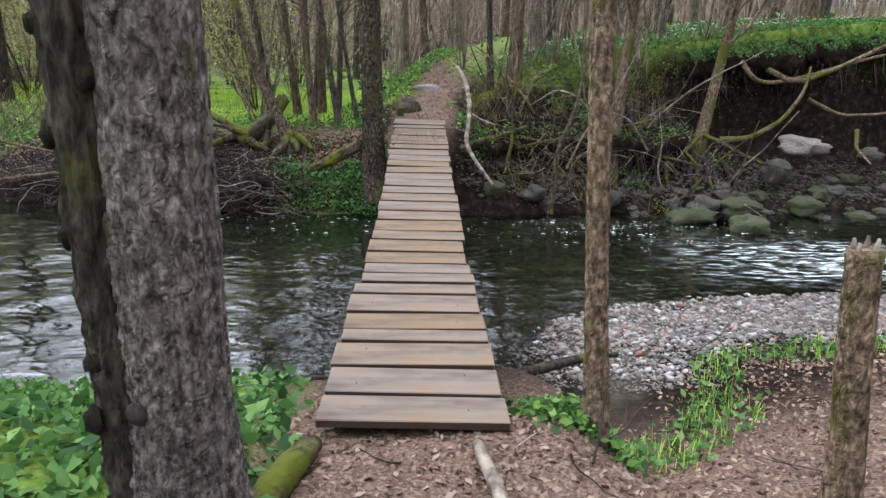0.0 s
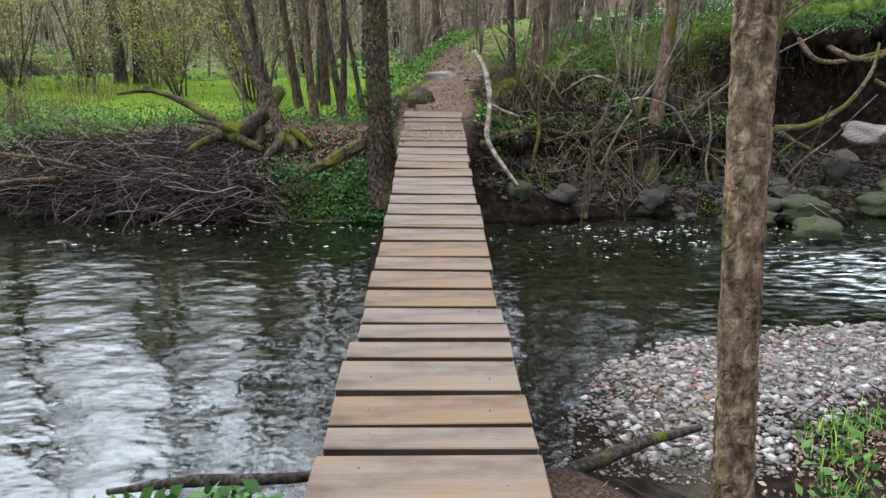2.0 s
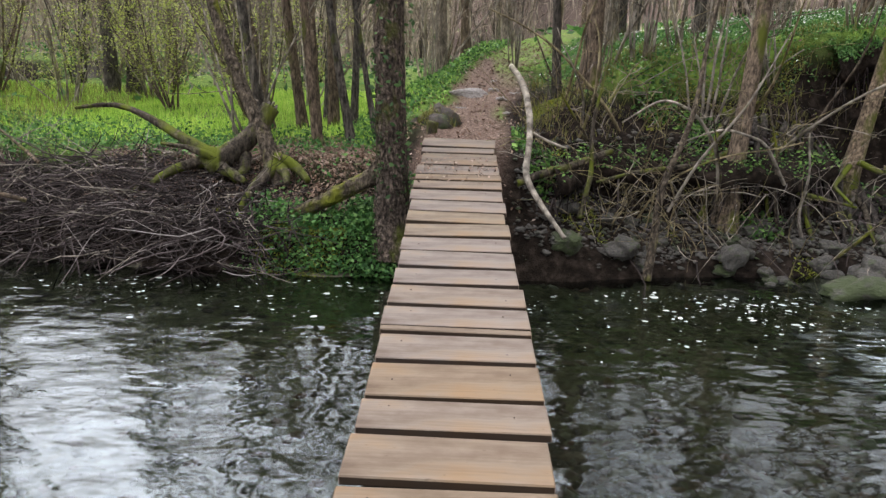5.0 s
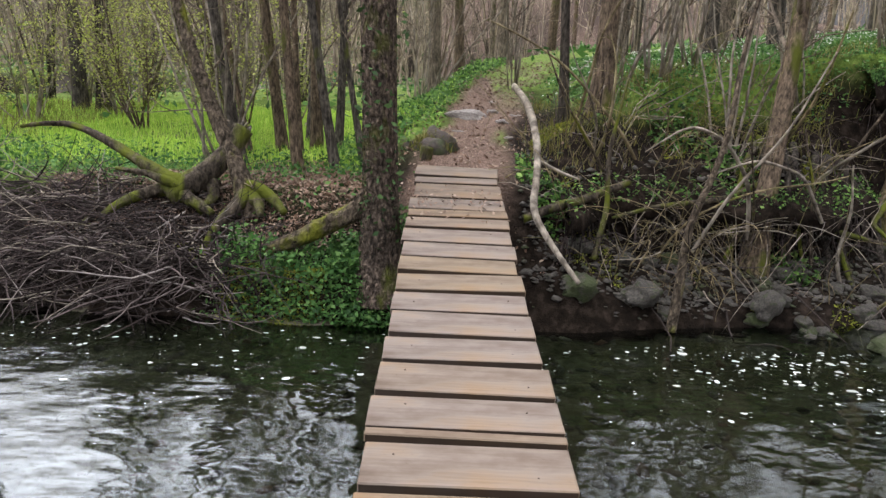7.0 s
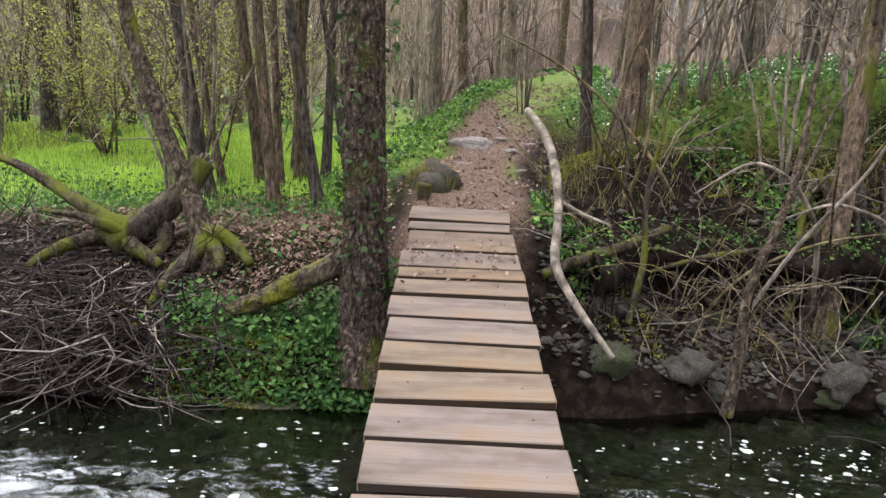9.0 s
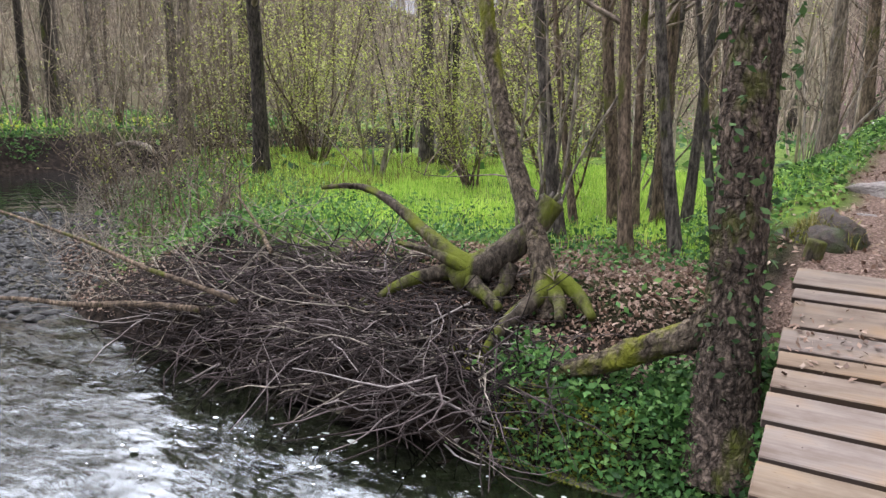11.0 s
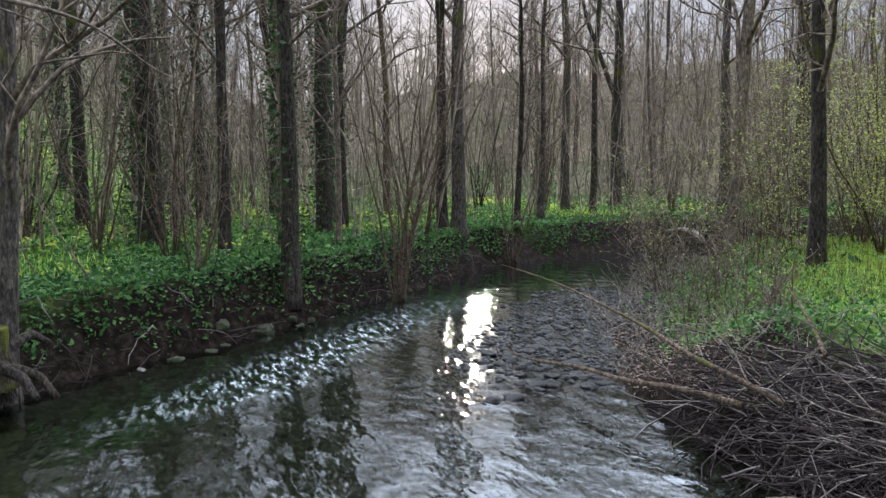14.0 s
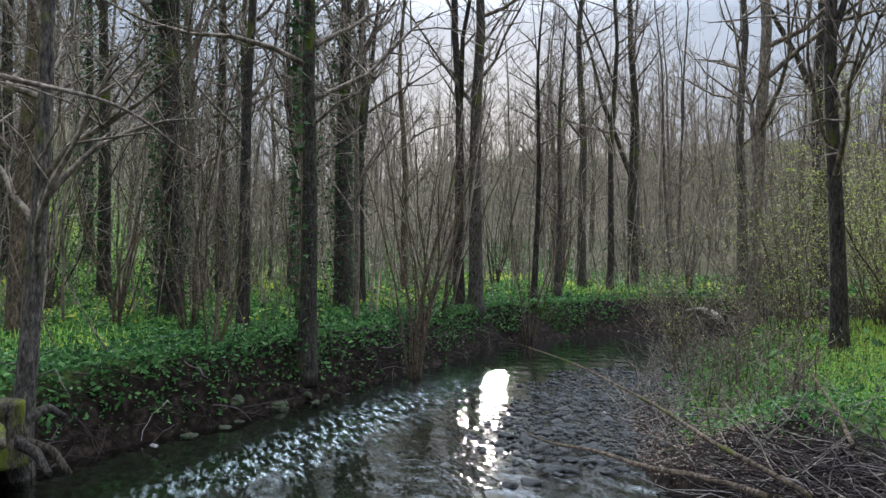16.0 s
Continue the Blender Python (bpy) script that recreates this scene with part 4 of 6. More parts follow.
def mossy(name, pts, radii, seed, mat=M_BARK_MOSS, sides=20, label=""):
    part(name, bark_tube(np.array(pts) - MB, radii, sides, 0.01, seed, 0.3), mat, moss, label)


mossy("trunk", [(-2.0, 11.38, -0.2), (-2.06, 11.44, 0.04), (-2.17, 11.55, 0.29), (-2.36, 11.7, 0.62), (-2.52, 11.8, 0.95), (-2.65, 11.9, 1.21), (-2.79, 12.0, 1.6), (-2.95, 12.1, 2.1), (-3.2, 12.3, 3.4), (-3.6, 12.6, 6.5)], [0.13, 0.105, 0.085, 0.075, 0.07, 0.066, 0.062, 0.056, 0.045, 0.015], 1.0, M_BARK_MOSS_DRY)
mossy("stump", [(-2.78, 11.33, -0.02), (-2.62, 11.4, 0.1), (-2.42, 11.53, 0.24), (-2.26, 11.65, 0.43), (-2.15, 11.75, 0.63)], [0.1, 0.12, 0.105, 0.095, 0.1], 2.0, label="thick broken stump, mossy on top")
mossy("limb", [(-2.5, 11.42, 0.08), (-2.71, 11.36, 0.12), (-2.91, 11.4, 0.22), (-3.18, 11.5, 0.34), (-3.42, 11.6, 0.46), (-3.78, 11.7, 0.6), (-4.07, 11.75, 0.62), (-4.42, 11.8, 0.55)], [0.09, 0.085, 0.066, 0.05, 0.04, 0.03, 0.023, 0.012], 3.0, M_BARK_MOSS, 14)
mossy("limb", [(-2.6, 11.36, 0.06), (-2.8, 11.28, 0.17), (-2.95, 11.25, 0.23), (-3.22, 11.2, 0.27)], [0.06, 0.045, 0.03, 0.012], 3.5, M_BARK_MOSS, 12)
# the pale broken face of the stump
face = Geo()
for k in range(9):
    a = k * 0.7
    face.tube([(0.045 * math.cos(a), 0.045 * math.sin(a), -0.06), (0.05 * math.cos(a), 0.05 * math.sin(a), 0.03 + 0.025 * math.sin(k * 2.1))], [0.035, 0.012], 6)
face_ob = part("broken_face", face, M_BARK_GREY, moss, "grey weathered broken end")
face_ob.matrix_local = Matrix.Translation(Vector((-2.14, 11.76, 0.64)) - Vector(MB)) @ pose(0, 0, 0, -25, 25, 0)
for k, pts in enumerate(([(-2.05, 11.42, 0.05), (-2.1, 11.25, -0.05), (-2.19, 11.1, -0.14), (-2.25, 10.95, -0.27), (-2.32, 10.85, -0.4)], [(-2.05, 11.45, 0.1), (-1.89, 11.44, 0.07), (-1.74, 11.35, -0.02), (-1.64, 11.25, -0.1)],
                         [(-2.67, 11.36, 0.04), (-2.54, 11.25, -0.02), (-2.42, 11.2, -0.06), (-2.3, 11.12, -0.1)], [(-2.4, 11.5, 0.12), (-2.36, 11.38, 0.0), (-2.45, 11.2, -0.12)],
                         [(-2.6, 11.45, 0.1), (-2.9, 11.3, 0.05), (-3.1, 11.15, 0.0), (-3.3, 11.05, -0.15)], [(-2.02, 11.42, 0.02), (-1.9, 11.3, -0.03), (-1.85, 11.15, -0.12)])):
    mossy("root", pts, np.linspace(0.075, 0.03, len(pts)), 4.0 + k, M_BARK_MOSS, 12)
add_crown(moss, [MB, MB + (-0.4, 0.3, 1.2), MB + (-0.9, 0.75, 3.4), MB + (-1.1, 1, 6)], 16, 31, 1.0, 0.014)

t = trunk_thing("root_log", "fallen mossy log lying against the ivy-clad tree", [(-1.75, 10.78, -0.36), (-1.46, 10.75, -0.25), (-1.27, 10.8, -0.15), (-1.08, 10.8, -0.05), (-0.88, 10.76, 0.06), (-0.76, 10.73, 0.2)], [0.045, 0.06, 0.075, 0.08, 0.085, 0.07], M_BARK_MOSS_DRY, 22, 0.02, 3.0, 1.0, "log", "stem")

# clump of thin leaning stems behind, and trees on the eastern mound
for k, (x, y, r0, h, lx, ly) in enumerate(((-1.85, 12.95, 0.065, 8, -0.10, 0.05), (-1.42, 13.05, 0.06, 8, -0.16, 0.0), (-1.95, 14.8, 0.085, 10, 0.0, 0.0), (-1.12, 13.4, 0.045, 5, -0.2, 0.05), (-2.4, 14.65, 0.08, 10, -0.12, 0.03),
                                           (-2.62, 13.3, 0.075, 8, -0.16, 0.0), (-2.05, 14.1, 0.05, 8, -0.06, 0.1), (-1.6, 14.5, 0.06, 8, 0.04, 0.1), (-2.75, 14.2, 0.045, 7, -0.2, 0.1), (-2.2, 15.6, 0.06, 9, 0.05, 0.1))):
    t = make_tree("young_tree", "slender bare young tree with mossy brown bark, leaning", h, r0, 500 + k, (M_BARK_BROWN, M_BARK_GREY)[k % 2], (lx, ly), 0.2, 14, 4, 10, 1.3, 0.08, group="young trees behind the bank", fine=1)
    set_down(t, x, y)
for k, (x, y, r0, h, lx, ly, mat, lab) in enumerate((
        (1.6, 12.75, 0.115, 12, 0.02, 0.03, M_BARK_BROWN, "upright tree with brown bark and a mossy foot by the path"),
        (1.22, 12.85, 0.055, 9, -0.06, 0.05, M_BARK_DARK, "thin dark tree standing by the path"),
        (3.06, 11.55, 0.11, 9, 0.13, 0.2, M_BARK_BROWN, "leaning brown tree rooted in the eroded bank"),
        (4.75, 12.3, 0.1, 9, 0.2, 0.1, M_BARK_PALE, "slanting tree rooted in the eroded bank"),
        (2.5, 16.5, 0.16, 15, 0, 0, M_BARK_HAZED, "upright woodland tree on the mound"), (1.0, 20.0, 0.12, 14, -0.05, 0, M_BARK_HAZED, "upright woodland tree beside the path"),
        (-0.35, 17.2, 0.1, 14, -0.03, 0.0, M_BARK_HAZED, "upright woodland tree beside the path"), (0.1, 18.5, 0.09, 13, -0.06, 0, M_BARK_BROWN, "upright woodland tree beside the path"),
        (4.4, 17.5, 0.17, 15, 0.2, 0, M_BARK_HAZED, "leaning woodland tree on the mound"), (6.3, 15.6, 0.1, 13, 0.05, 0.0, M_BARK_BROWN, "woodland tree on the mound"),
        (8.5, 16.5, 0.14, 14, 0.0, 0, M_BARK_BROWN, "woodland tree on the mound"), (3.4, 20, 0.15, 14, 0, 0, M_BARK_GREY, "woodland tree on the mound"))):
    t = make_tree("bank_tree", lab, h, r0, 540 + k, mat, (lx, ly), 0.15, 18, 5, 14, 1.5, 0.06, fine=1)
    set_down(t, x, y)
for k, (x, y, h, n) in enumerate(((2.3, 13.0, 5, 8), (3.0, 14.0, 5, 9), (5.2, 13.6, 4.5, 7), (-2.9, 13.4, 4.5, 9), (6.9, 14.2, 4, 7), (1.9, 13.6, 5, 7), (3.9, 13.0, 4.5, 8), (2.9, 12.3, 3.2, 6), (4.6, 14.6, 5, 8), (0.9, 15.6, 5, 7), (-0.6, 16.0, 5, 7))):
    t = make_coppice("hazel_shrub", "thin bare hazel stems growing out of the bank", h, n, 560 + k, M_TWIG_PALE, 0.014, 0.3, 8, 60 if k == 3 else 0)
    set_down(t, x, y)

# leafing shrubs over the meadow
for k, (x, y, h, n, lv) in enumerate(((-5.0, 16.2, 3.2, 10, 2500), (-9.4, 18.2, 4.4, 13, 3600), (-10.9, 19.4, 4.6, 13, 3000), (-3.4, 15.6, 3.0, 9, 3200), (-4.2, 18.4, 3.5, 9, 2400), (-6.8, 21, 4.5, 12, 2500), (-12.4, 21.0, 4.5, 12, 2400), (-10.2, 15.0, 1.6, 7, 60), (-8.6, 13.2, 1.3, 6, 0), (-7.4, 12.3, 1.1, 6, 0))):
    t = make_coppice("leafing_shrub", "open shrub of thin stems with fresh yellow-green leaves" if lv > 100 else "low bare shrub of thin twigs on the bank", h, n, 580 + k, M_BARK_BROWN, 0.016 if lv > 100 else 0.008, 0.55, 10, lv)
    set_down(t, x, y)

# sticks and logs


def stick(name, label, pts, radii, mat, sides=8, category="branch"):
    x, y, z = pts[0]
    t = thing(name, label, category, x, y, z)
    g = bark_tube(np.array(pts) - np.array(pts[0]), radii, sides, min(radii) * 0.15, pts[0][0], 0.05)
    part("stem", g, mat, t)
    return t


s1 = stick("fallen_branch", "pale bent dead branch lying beside the path", [(0.62, 12.75, 1.12), (0.74, 12.1, 0.95), (0.78, 11.5, 0.62), (0.74, 11.1, 0.3), (0.68, 10.88, 0.1), (0.85, 10.65, -0.15), (1.08, 10.4, -0.42)], [0.035, 0.04, 0.036, 0.034, 0.034, 0.028, 0.02], M_TWIG_PALE, 12)
stick("fallen_branch", "mossy dead branch lying on the eroded bank", [(0.62, 10.9, 0.02), (0.95, 11.05, 0.12), (1.3, 11.2, 0.2), (1.7, 11.5, 0.3)], [0.04, 0.045, 0.04, 0.03], M_BARK_MOSS, 12)
stick("fallen_branch", "thin forked dead twig beside the path", [(0.76, 11.4, 0.5), (0.95, 11.2, 0.42), (1.15, 11.15, 0.36)], [0.018, 0.015, 0.008], M_TWIG_PALE, 8)
stick("edge_log", "mossy log set along the path's edge", [(-0.62, 2.2, -0.08), (-0.52, 2.5, -0.02), (-0.45, 2.8, -0.06)], [0.07, 0.065, 0.05], M_BARK_MOSS, 14, "log")
stick("bare_root", "pale bare root crossing the path's edge", [(0.36, 2.1, -0.07), (0.33, 2.4, -0.03), (0.27, 2.78, -0.04)], [0.035, 0.03, 0.025], M_TWIG_PALE, 10, "root")
stick("bank_branch", "dark wet branch lying across the mud", [(0.5, 4.3, -0.5), (0.8, 4.5, -0.52), (1.15, 4.75, -0.55), (1.5, 4.95, -0.6)], [0.035, 0.04, 0.032, 0.02], M_BARK_DARK, 10)
stick("bank_branch", "dark dead branch at the water's edge", [(-0.45, 4.55, -0.62), (-0.8, 4.45, -0.58), (-1.2, 4.5, -0.62), (-1.6, 4.45, -0.65)], [0.02, 0.03, 0.03, 0.015], M_BARK_DARK, 10)
stick("path_post", "short mossy stub at the end of the bridge", [(-0.33, 11.78, 0.2), (-0.32, 11.8, 0.4), (-0.3, 11.8, 0.52)], [0.07, 0.065, 0.06], M_BARK_MOSS, 14, "stub")
stick("water_branch", "long thin dead branch reaching out over the stream", [(-4.9, 10.7, -0.42), (-5.6, 10.66, -0.46), (-6.3, 10.5, -0.56), (-7.1, 10.5, -0.6), (-8.0, 10.38, -0.74), (-8.9, 10.5, -0.82)], [0.031, 0.029, 0.026, 0.022, 0.017, 0.009], M_BARK_BROWN, 8)
stick("water_branch", "long thin dead branch reaching out over the stream", [(-4.5, 10.75, -0.3), (-4.93, 10.55, -0.13), (-5.38, 10.53, -0.08), (-6.04, 10.57, 0.05), (-6.81, 10.57, 0.14), (-7.68, 10.54, 0.27), (-8.82, 10.36, 0.36)], [0.026, 0.024, 0.021, 0.018, 0.014, 0.01, 0.005], M_BARK_BROWN, 8)
stick("dead_branch", "thin bare dead branch lying over the meadow's edge", [(-4.7, 11.4, -0.02), (-5.0, 11.6, 0.12), (-5.3, 11.75, 0.28), (-5.55, 11.85, 0.42)], [0.022, 0.018, 0.013, 0.006], M_BARK_BROWN, 8)
stick("overhanging_branch", "long thin bare branch hanging in from a bank tree", [(-3.6, 4.2, 2.6), (-5.0, 5.2, 2.58), (-6.1, 5.66, 2.7), (-6.6, 5.9, 2.66), (-7.2, 6.2, 2.5), (-7.5, 6.4, 2.45)], [0.022, 0.018, 0.015, 0.012, 0.008, 0.004], M_TWIG, 8)
# exposed roots of the eroded bank
ROOTS = [[(5.45, 13.3, 1.55), (5.5, 12.9, 1.5), (5.55, 12.6, 1.2), (5.75, 12.5, 0.98), (6.3, 12.5, 1.05), (7.0, 12.4, 1.3), (7.8, 12.4, 1.55), (9.2, 12.5, 1.75)],
         [(5.9, 12.9, 1.3), (6.3, 12.3, 1.0), (6.9, 12.0, 1.35), (7.6, 11.9, 1.75), (8.6, 11.9, 2.3)], [(5.0, 12.0, 0.1), (5.4, 11.8, 0.15), (5.9, 11.8, 0.45), (6.3, 12.0, 0.9), (6.5, 12.3, 1.3)],
         [(6.7, 12.6, 0.75), (7.2, 12.4, 0.5), (7.9, 12.3, 0.55), (8.8, 12.3, 0.9)], [(3.3, 12.1, 0.0), (3.7, 11.7, -0.1), (4.2, 11.6, -0.2), (4.6, 11.7, -0.3)], [(3.5, 12.0, 0.1), (3.2, 11.7, -0.05), (2.9, 11.6, -0.2), (2.7, 11.4, -0.4)],
         [(4.7, 12.2, 0.1), (4.4, 11.9, -0.1), (4.5, 11.6, -0.25)], [(4.8, 12.2, 0.15), (5.1, 11.9, 0.0), (5.5, 11.6, -0.2), (6.0, 11.5, -0.3)], [(7.3, 12.0, 0.3), (7.1, 11.6, 0.05), (7.2, 11.3, -0.15)],
         [(1.5, 12.6, 0.6), (1.3, 12.2, 0.4), (1.15, 11.9, 0.2)], [(1.7, 12.7, 0.6), (2.1, 12.3, 0.4), (2.4, 12.1, 0.15)], [(3.2, 11.9, 0.3), (2.7, 11.6, 0.15), (2.0, 11.4, 0.1), (1.5, 11.2, 0.0)]]
for k, pts in enumerate(ROOTS):
    stick("bank_root", "bare twisting root hanging out of the eroded bank", pts, np.linspace(0.05, 0.018, len(pts)) * (1.0 if k < 3 else 0.75), M_BARK_PALE if k in (0, 1, 2, 3, 8) else M_BARK_MOSS, 10, "root")

root_r = random.Random(12)
for k in range(18):
    x0, dx = root_r.uniform(3.2, 5.4), root_r.gauss(0, 0.3)
    pts = [(x0 + dx * u + root_r.gauss(0, 0.05), 12.5 - 1.1 * u, ground_z(x0 + dx * u, 12.5 - 1.1 * u) + lift_) for u, lift_ in ((0, 0.02), (0.25, 0.14), (0.5, 0.16), (0.75, 0.08), (1.0, -0.02))]
    stick("bank_root", "dark twisting root gripping the eroded bank", pts, np.linspace(0.045, 0.014, 5) * root_r.uniform(0.6, 1.3), M_BARK_DARK if k % 3 else M_BARK_MOSS, 8, "root")

# ---------------------------------------------------------------- rocks


def rock_mesh(seed, mat, sub=3):
    bm = bmesh.new()
    bmesh.ops.create_icosphere(bm, subdivisions=sub, radius=0.5)
    off = Vector((seed * 3.1, seed * 1.7, seed * 0.9))
    for v in bm.verts:
        n = v.co.normalized()
        d = noise.noise(n * 1.4 + off) * 0.55 + noise.noise(n * 3.3 + off) * 0.22 + noise.noise(n * 8 + off) * 0.06
        v.co = n * (0.5 + 0.5 * d)
    me = bpy.data.meshes.new("rock")
    bm.to_mesh(me)
    bm.free()
    me.materials.append(mat)
    me.polygons.foreach_set("use_smooth", [True] * len(me.polygons))
    return me


ROCKS = [rock_mesh(k, M_ROCK) for k in range(5)]
M_STONE_PLAIN = stone_material("path_stone", (0.1, 0.085, 0.075), (0.3, 0.26, 0.235))
M_WET = stone_material("wet_stone", (0.008, 0.007, 0.006), (0.035, 0.032, 0.028))
ROCKS_WET = [rock_mesh(40 + k, M_WET) for k in range(4)]
ROCKS_PLAIN = [rock_mesh(20 + k, M_STONE_PLAIN) for k in range(3)]
ROCKS_MOSS = [rock_mesh(10 + k, M_ROCK_MOSS) for k in range(3)]


def rock(x, y, z, sx, sy, sz, rz=0, mossy_one=False, k=0, label="", tilt=0, plain=False, wet=False):
    src = ROCKS_WET if wet else ROCKS_PLAIN if plain else ROCKS_MOSS if mossy_one else ROCKS
    ob = new("rock", src[k % len(src)])
    ob.matrix_world = pose(x, y, z, tilt, 0, rz) @ Matrix.Diagonal((sx, sy, sz, 1))
    tagged(ob, label or ("moss-covered rounded boulder at the water's edge" if mossy_one else "grey rounded stone on the stream bank"), "rock", "bank stones")
    return ob


rock(4.05, 10.35, -0.85, 0.75, 0.42, 0.3, 10, True, 0)
rock(4.72, 9.85, -0.86, 0.55, 0.45, 0.36, -15, True, 1)
rock(4.8, 10.55, -0.72, 0.6, 0.4, 0.3, 5, True, 2)
rock(4.3, 10.6, -0.72, 0.5, 0.4, 0.3, 30, False, 1)
rock(6.0, 10.9, -0.76, 0.5, 0.36, 0.3, 0, True, 2)
rock(6.4, 12.0, 0.02, 0.7, 0.34, 0.3, -35, False, 2, "large pale slab of stone on the bank", 20, True)
rock(5.9, 11.7, -0.35, 0.5, 0.4, 0.38, 20, False, 3)
rock(7.6, 12.0, -0.12, 0.42, 0.34, 0.3, 20, False, 4)
rock(1.15, 10.7, -0.55, 0.34, 0.28, 0.26, 10, True, 1)
rock(1.75, 10.75, -0.6, 0.3, 0.28, 0.24, 10, False, 1)
rock(2.95, 10.85, -0.68, 0.36, 0.26, 0.24, 40, False, 3)
rock(-9.6, 4.5, -0.3, 0.3, 0.25, 0.25, 0, False, 2, "pale stone lodged in the bank")
rr_ = random.Random(8)
for k in range(58):
    x = rr_.uniform(4.6, 8.6)
    y = 10.7 + rr_.random() ** 1.3 * 1.6
    s = 0.1 + 0.26 * rr_.random() ** 2
    rock(x, y, ground_z(x, y) + s * 0.12, s * 1.3, s, s * 0.75, rr_.uniform(0, 360), rr_.random() < 0.25, k)
for k in range(36):
    x = rr_.uniform(0.9, 4.6)
    y = 10.5 + rr_.random() * 1.1
    s = rr_.uniform(0.08, 0.22)
    rock(x, y, ground_z(x, y) + s * 0.12, s * 1.3, s, s * 0.75, rr_.uniform(0, 360), rr_.random() < 0.35, k)
for k in range(12):
    x = rr_.uniform(-13.5, -10.0)
    y = np.interp(-x, [8.9, 10, 10.9, 12.6, 14.9], [4.5, 5.4, 6.8, 8.8, 11.2]) + rr_.uniform(-0.55, 0.1)
    s = rr_.uniform(0.1, 0.26)
    rock(x, y, ground_z(x, y) + s * 0.1, s * 1.3, s, s * 0.75, rr_.uniform(0, 360), rr_.random() < 0.6, k, "grey stone half sunk in the muddy bank")
for k in range(90):
    x = rr_.uniform(-11.4, -7.2)
    y = 9.9 + (-x - 7) * 0.6 + rr_.gauss(0, 0.55)
    s = rr_.uniform(0.09, 0.24)
    rock(x, y, -0.92 + s * 0.06, s * 1.2, s * 0.9, s * 0.5, rr_.uniform(0, 360), False, k, "dark wet stone breaking the stream's surface", wet=True)
for k, (x, y, s) in enumerate(((0.15, 13.6, 0.55), (0.45, 13.9, 0.28), (0.55, 13.3, 0.25), (0.0, 12.9, 0.18), (0.62, 12.8, 0.2), (0.5, 14.6, 0.2), (0.75, 13.7, 0.22))):
    rock(x, y, ground_z(x, y) - 0.02, s * 0.8, s * 0.6, s * 0.35, k * 50, False, k, "flat worn stone trodden into the path", 0, True)

# hump of roots and turf beside the path
M_TURF = stone_material("turf_clod", (0.012, 0.008, 0.006), (0.06, 0.039, 0.026), 0.4)
hump = thing("turf_hump", "clump of matted roots and turf beside the path", "turf", -0.25, 12.25, 0.35)
part("clod", rock_mesh(33, M_TURF), M_TURF, hump).scale = (0.62, 0.5, 0.62)

# ---------------------------------------------------------------- stuff: sticks, pebbles, leaves, grass


def stuff(name, me, label, category):
    return tagged(new(name, me), label, category, kind="stuff")


def scatter_sticks(n, region, seed, ln, rad, mat, flat=0.25, heading=None, bend=0.0, sides=4, lift=(0, 0.1)):
    r = random.Random(seed)
    g = Geo()
    xs, ys = [], []
    while len(xs) < n:
        p = region(r)
        if p is None:
            continue
        xs.append(p[0])
        ys.append(p[1])
    zs = height(np.array(xs), np.array(ys))
    for x, y, z in zip(xs, ys, zs):
        a = r.uniform(0, 6.283) if heading is None else r.gauss(heading, 0.8) + (math.pi if r.random() < 0.5 else 0)
        l = r.uniform(*ln)
        q = limb((x, y, max(z, WATER) + r.uniform(*lift)), (math.cos(a), math.sin(a), r.gauss(0, flat) + 0.3 * max(0.0, math.sin(a)) * (heading is not None and heading > 0)), l, bend, 5, 0.19, r)
        ra = r.uniform(*rad)
        g.tube(q, ra * np.linspace(1, 0.35, 6), sides, False)
        if r.random() < 0.5:
            a2 = a + r.uniform(-0.9, 0.9)
            q2 = limb(q[2], (math.cos(a2), math.sin(a2), r.gauss(0.1, flat)), l * 0.5, bend, 4, 0.16, r)
            g.tube(q2, ra * 0.6 * np.linspace(1, 0.4, 5), 3, False)
    return g.mesh("sticks", mat)


def pile_at(x):
    """Depth of the drift pile back from the water."""
    return np.interp(x, [-6.4, -5.4, -4.2, -3.0, -2.0, -1.3], [0.4, 0.95, 1.3, 1.2, 0.6, 0.1])


def pile_region(r):
    x = -1.9 - 4.0 * r.betavariate(1.5, 1.8)
    return x, float(np.interp(x, [-7.2, -6, -4.3, -3, -1.2], [11, 10.75, 10.6, 10.4, 10.36])) + 0.02 + r.random() * pile_at(x)


stuff("brush_pile", scatter_sticks(1700, pile_region, 21, (0.25, 1.1), (0.003, 0.011), M_BRUSH, 0.12, 0.1, -0.03, 5, (-0.04, 0.07)), "grey-brown pile of washed-up dead sticks on the bank", "brushwood")
stuff("brush_pile", scatter_sticks(130, pile_region, 22, (0.3, 1.0), (0.004, 0.01), M_TWIG_PALE, 0.12, 0.3, -0.03, 4, (0.0, 0.12)), "pale dry sticks on top of the drift pile", "brushwood")
stuff("hanging_sticks", scatter_sticks(150, lambda r: (r.uniform(-5.6, -1.6), 10.42 + r.random() * 0.35), 23, (0.3, 0.8), (0.005, 0.012), M_BRUSH, 0.7, -1.5, -0.12, 3, (0.1, 0.3)), "thin dead twigs trailing down the bank to the water", "brushwood")
stuff("bramble_tangle", scatter_sticks(110, lambda r: (r.uniform(0.8, 5.5), 10.7 + r.random() * 1.9), 24, (0.4, 1.5), (0.003, 0.009), M_BRUSH, 0.8, None, -0.03, 4, (0.0, 0.45)), "tangle of bare brambles and dead twigs on the steep bank", "brushwood")
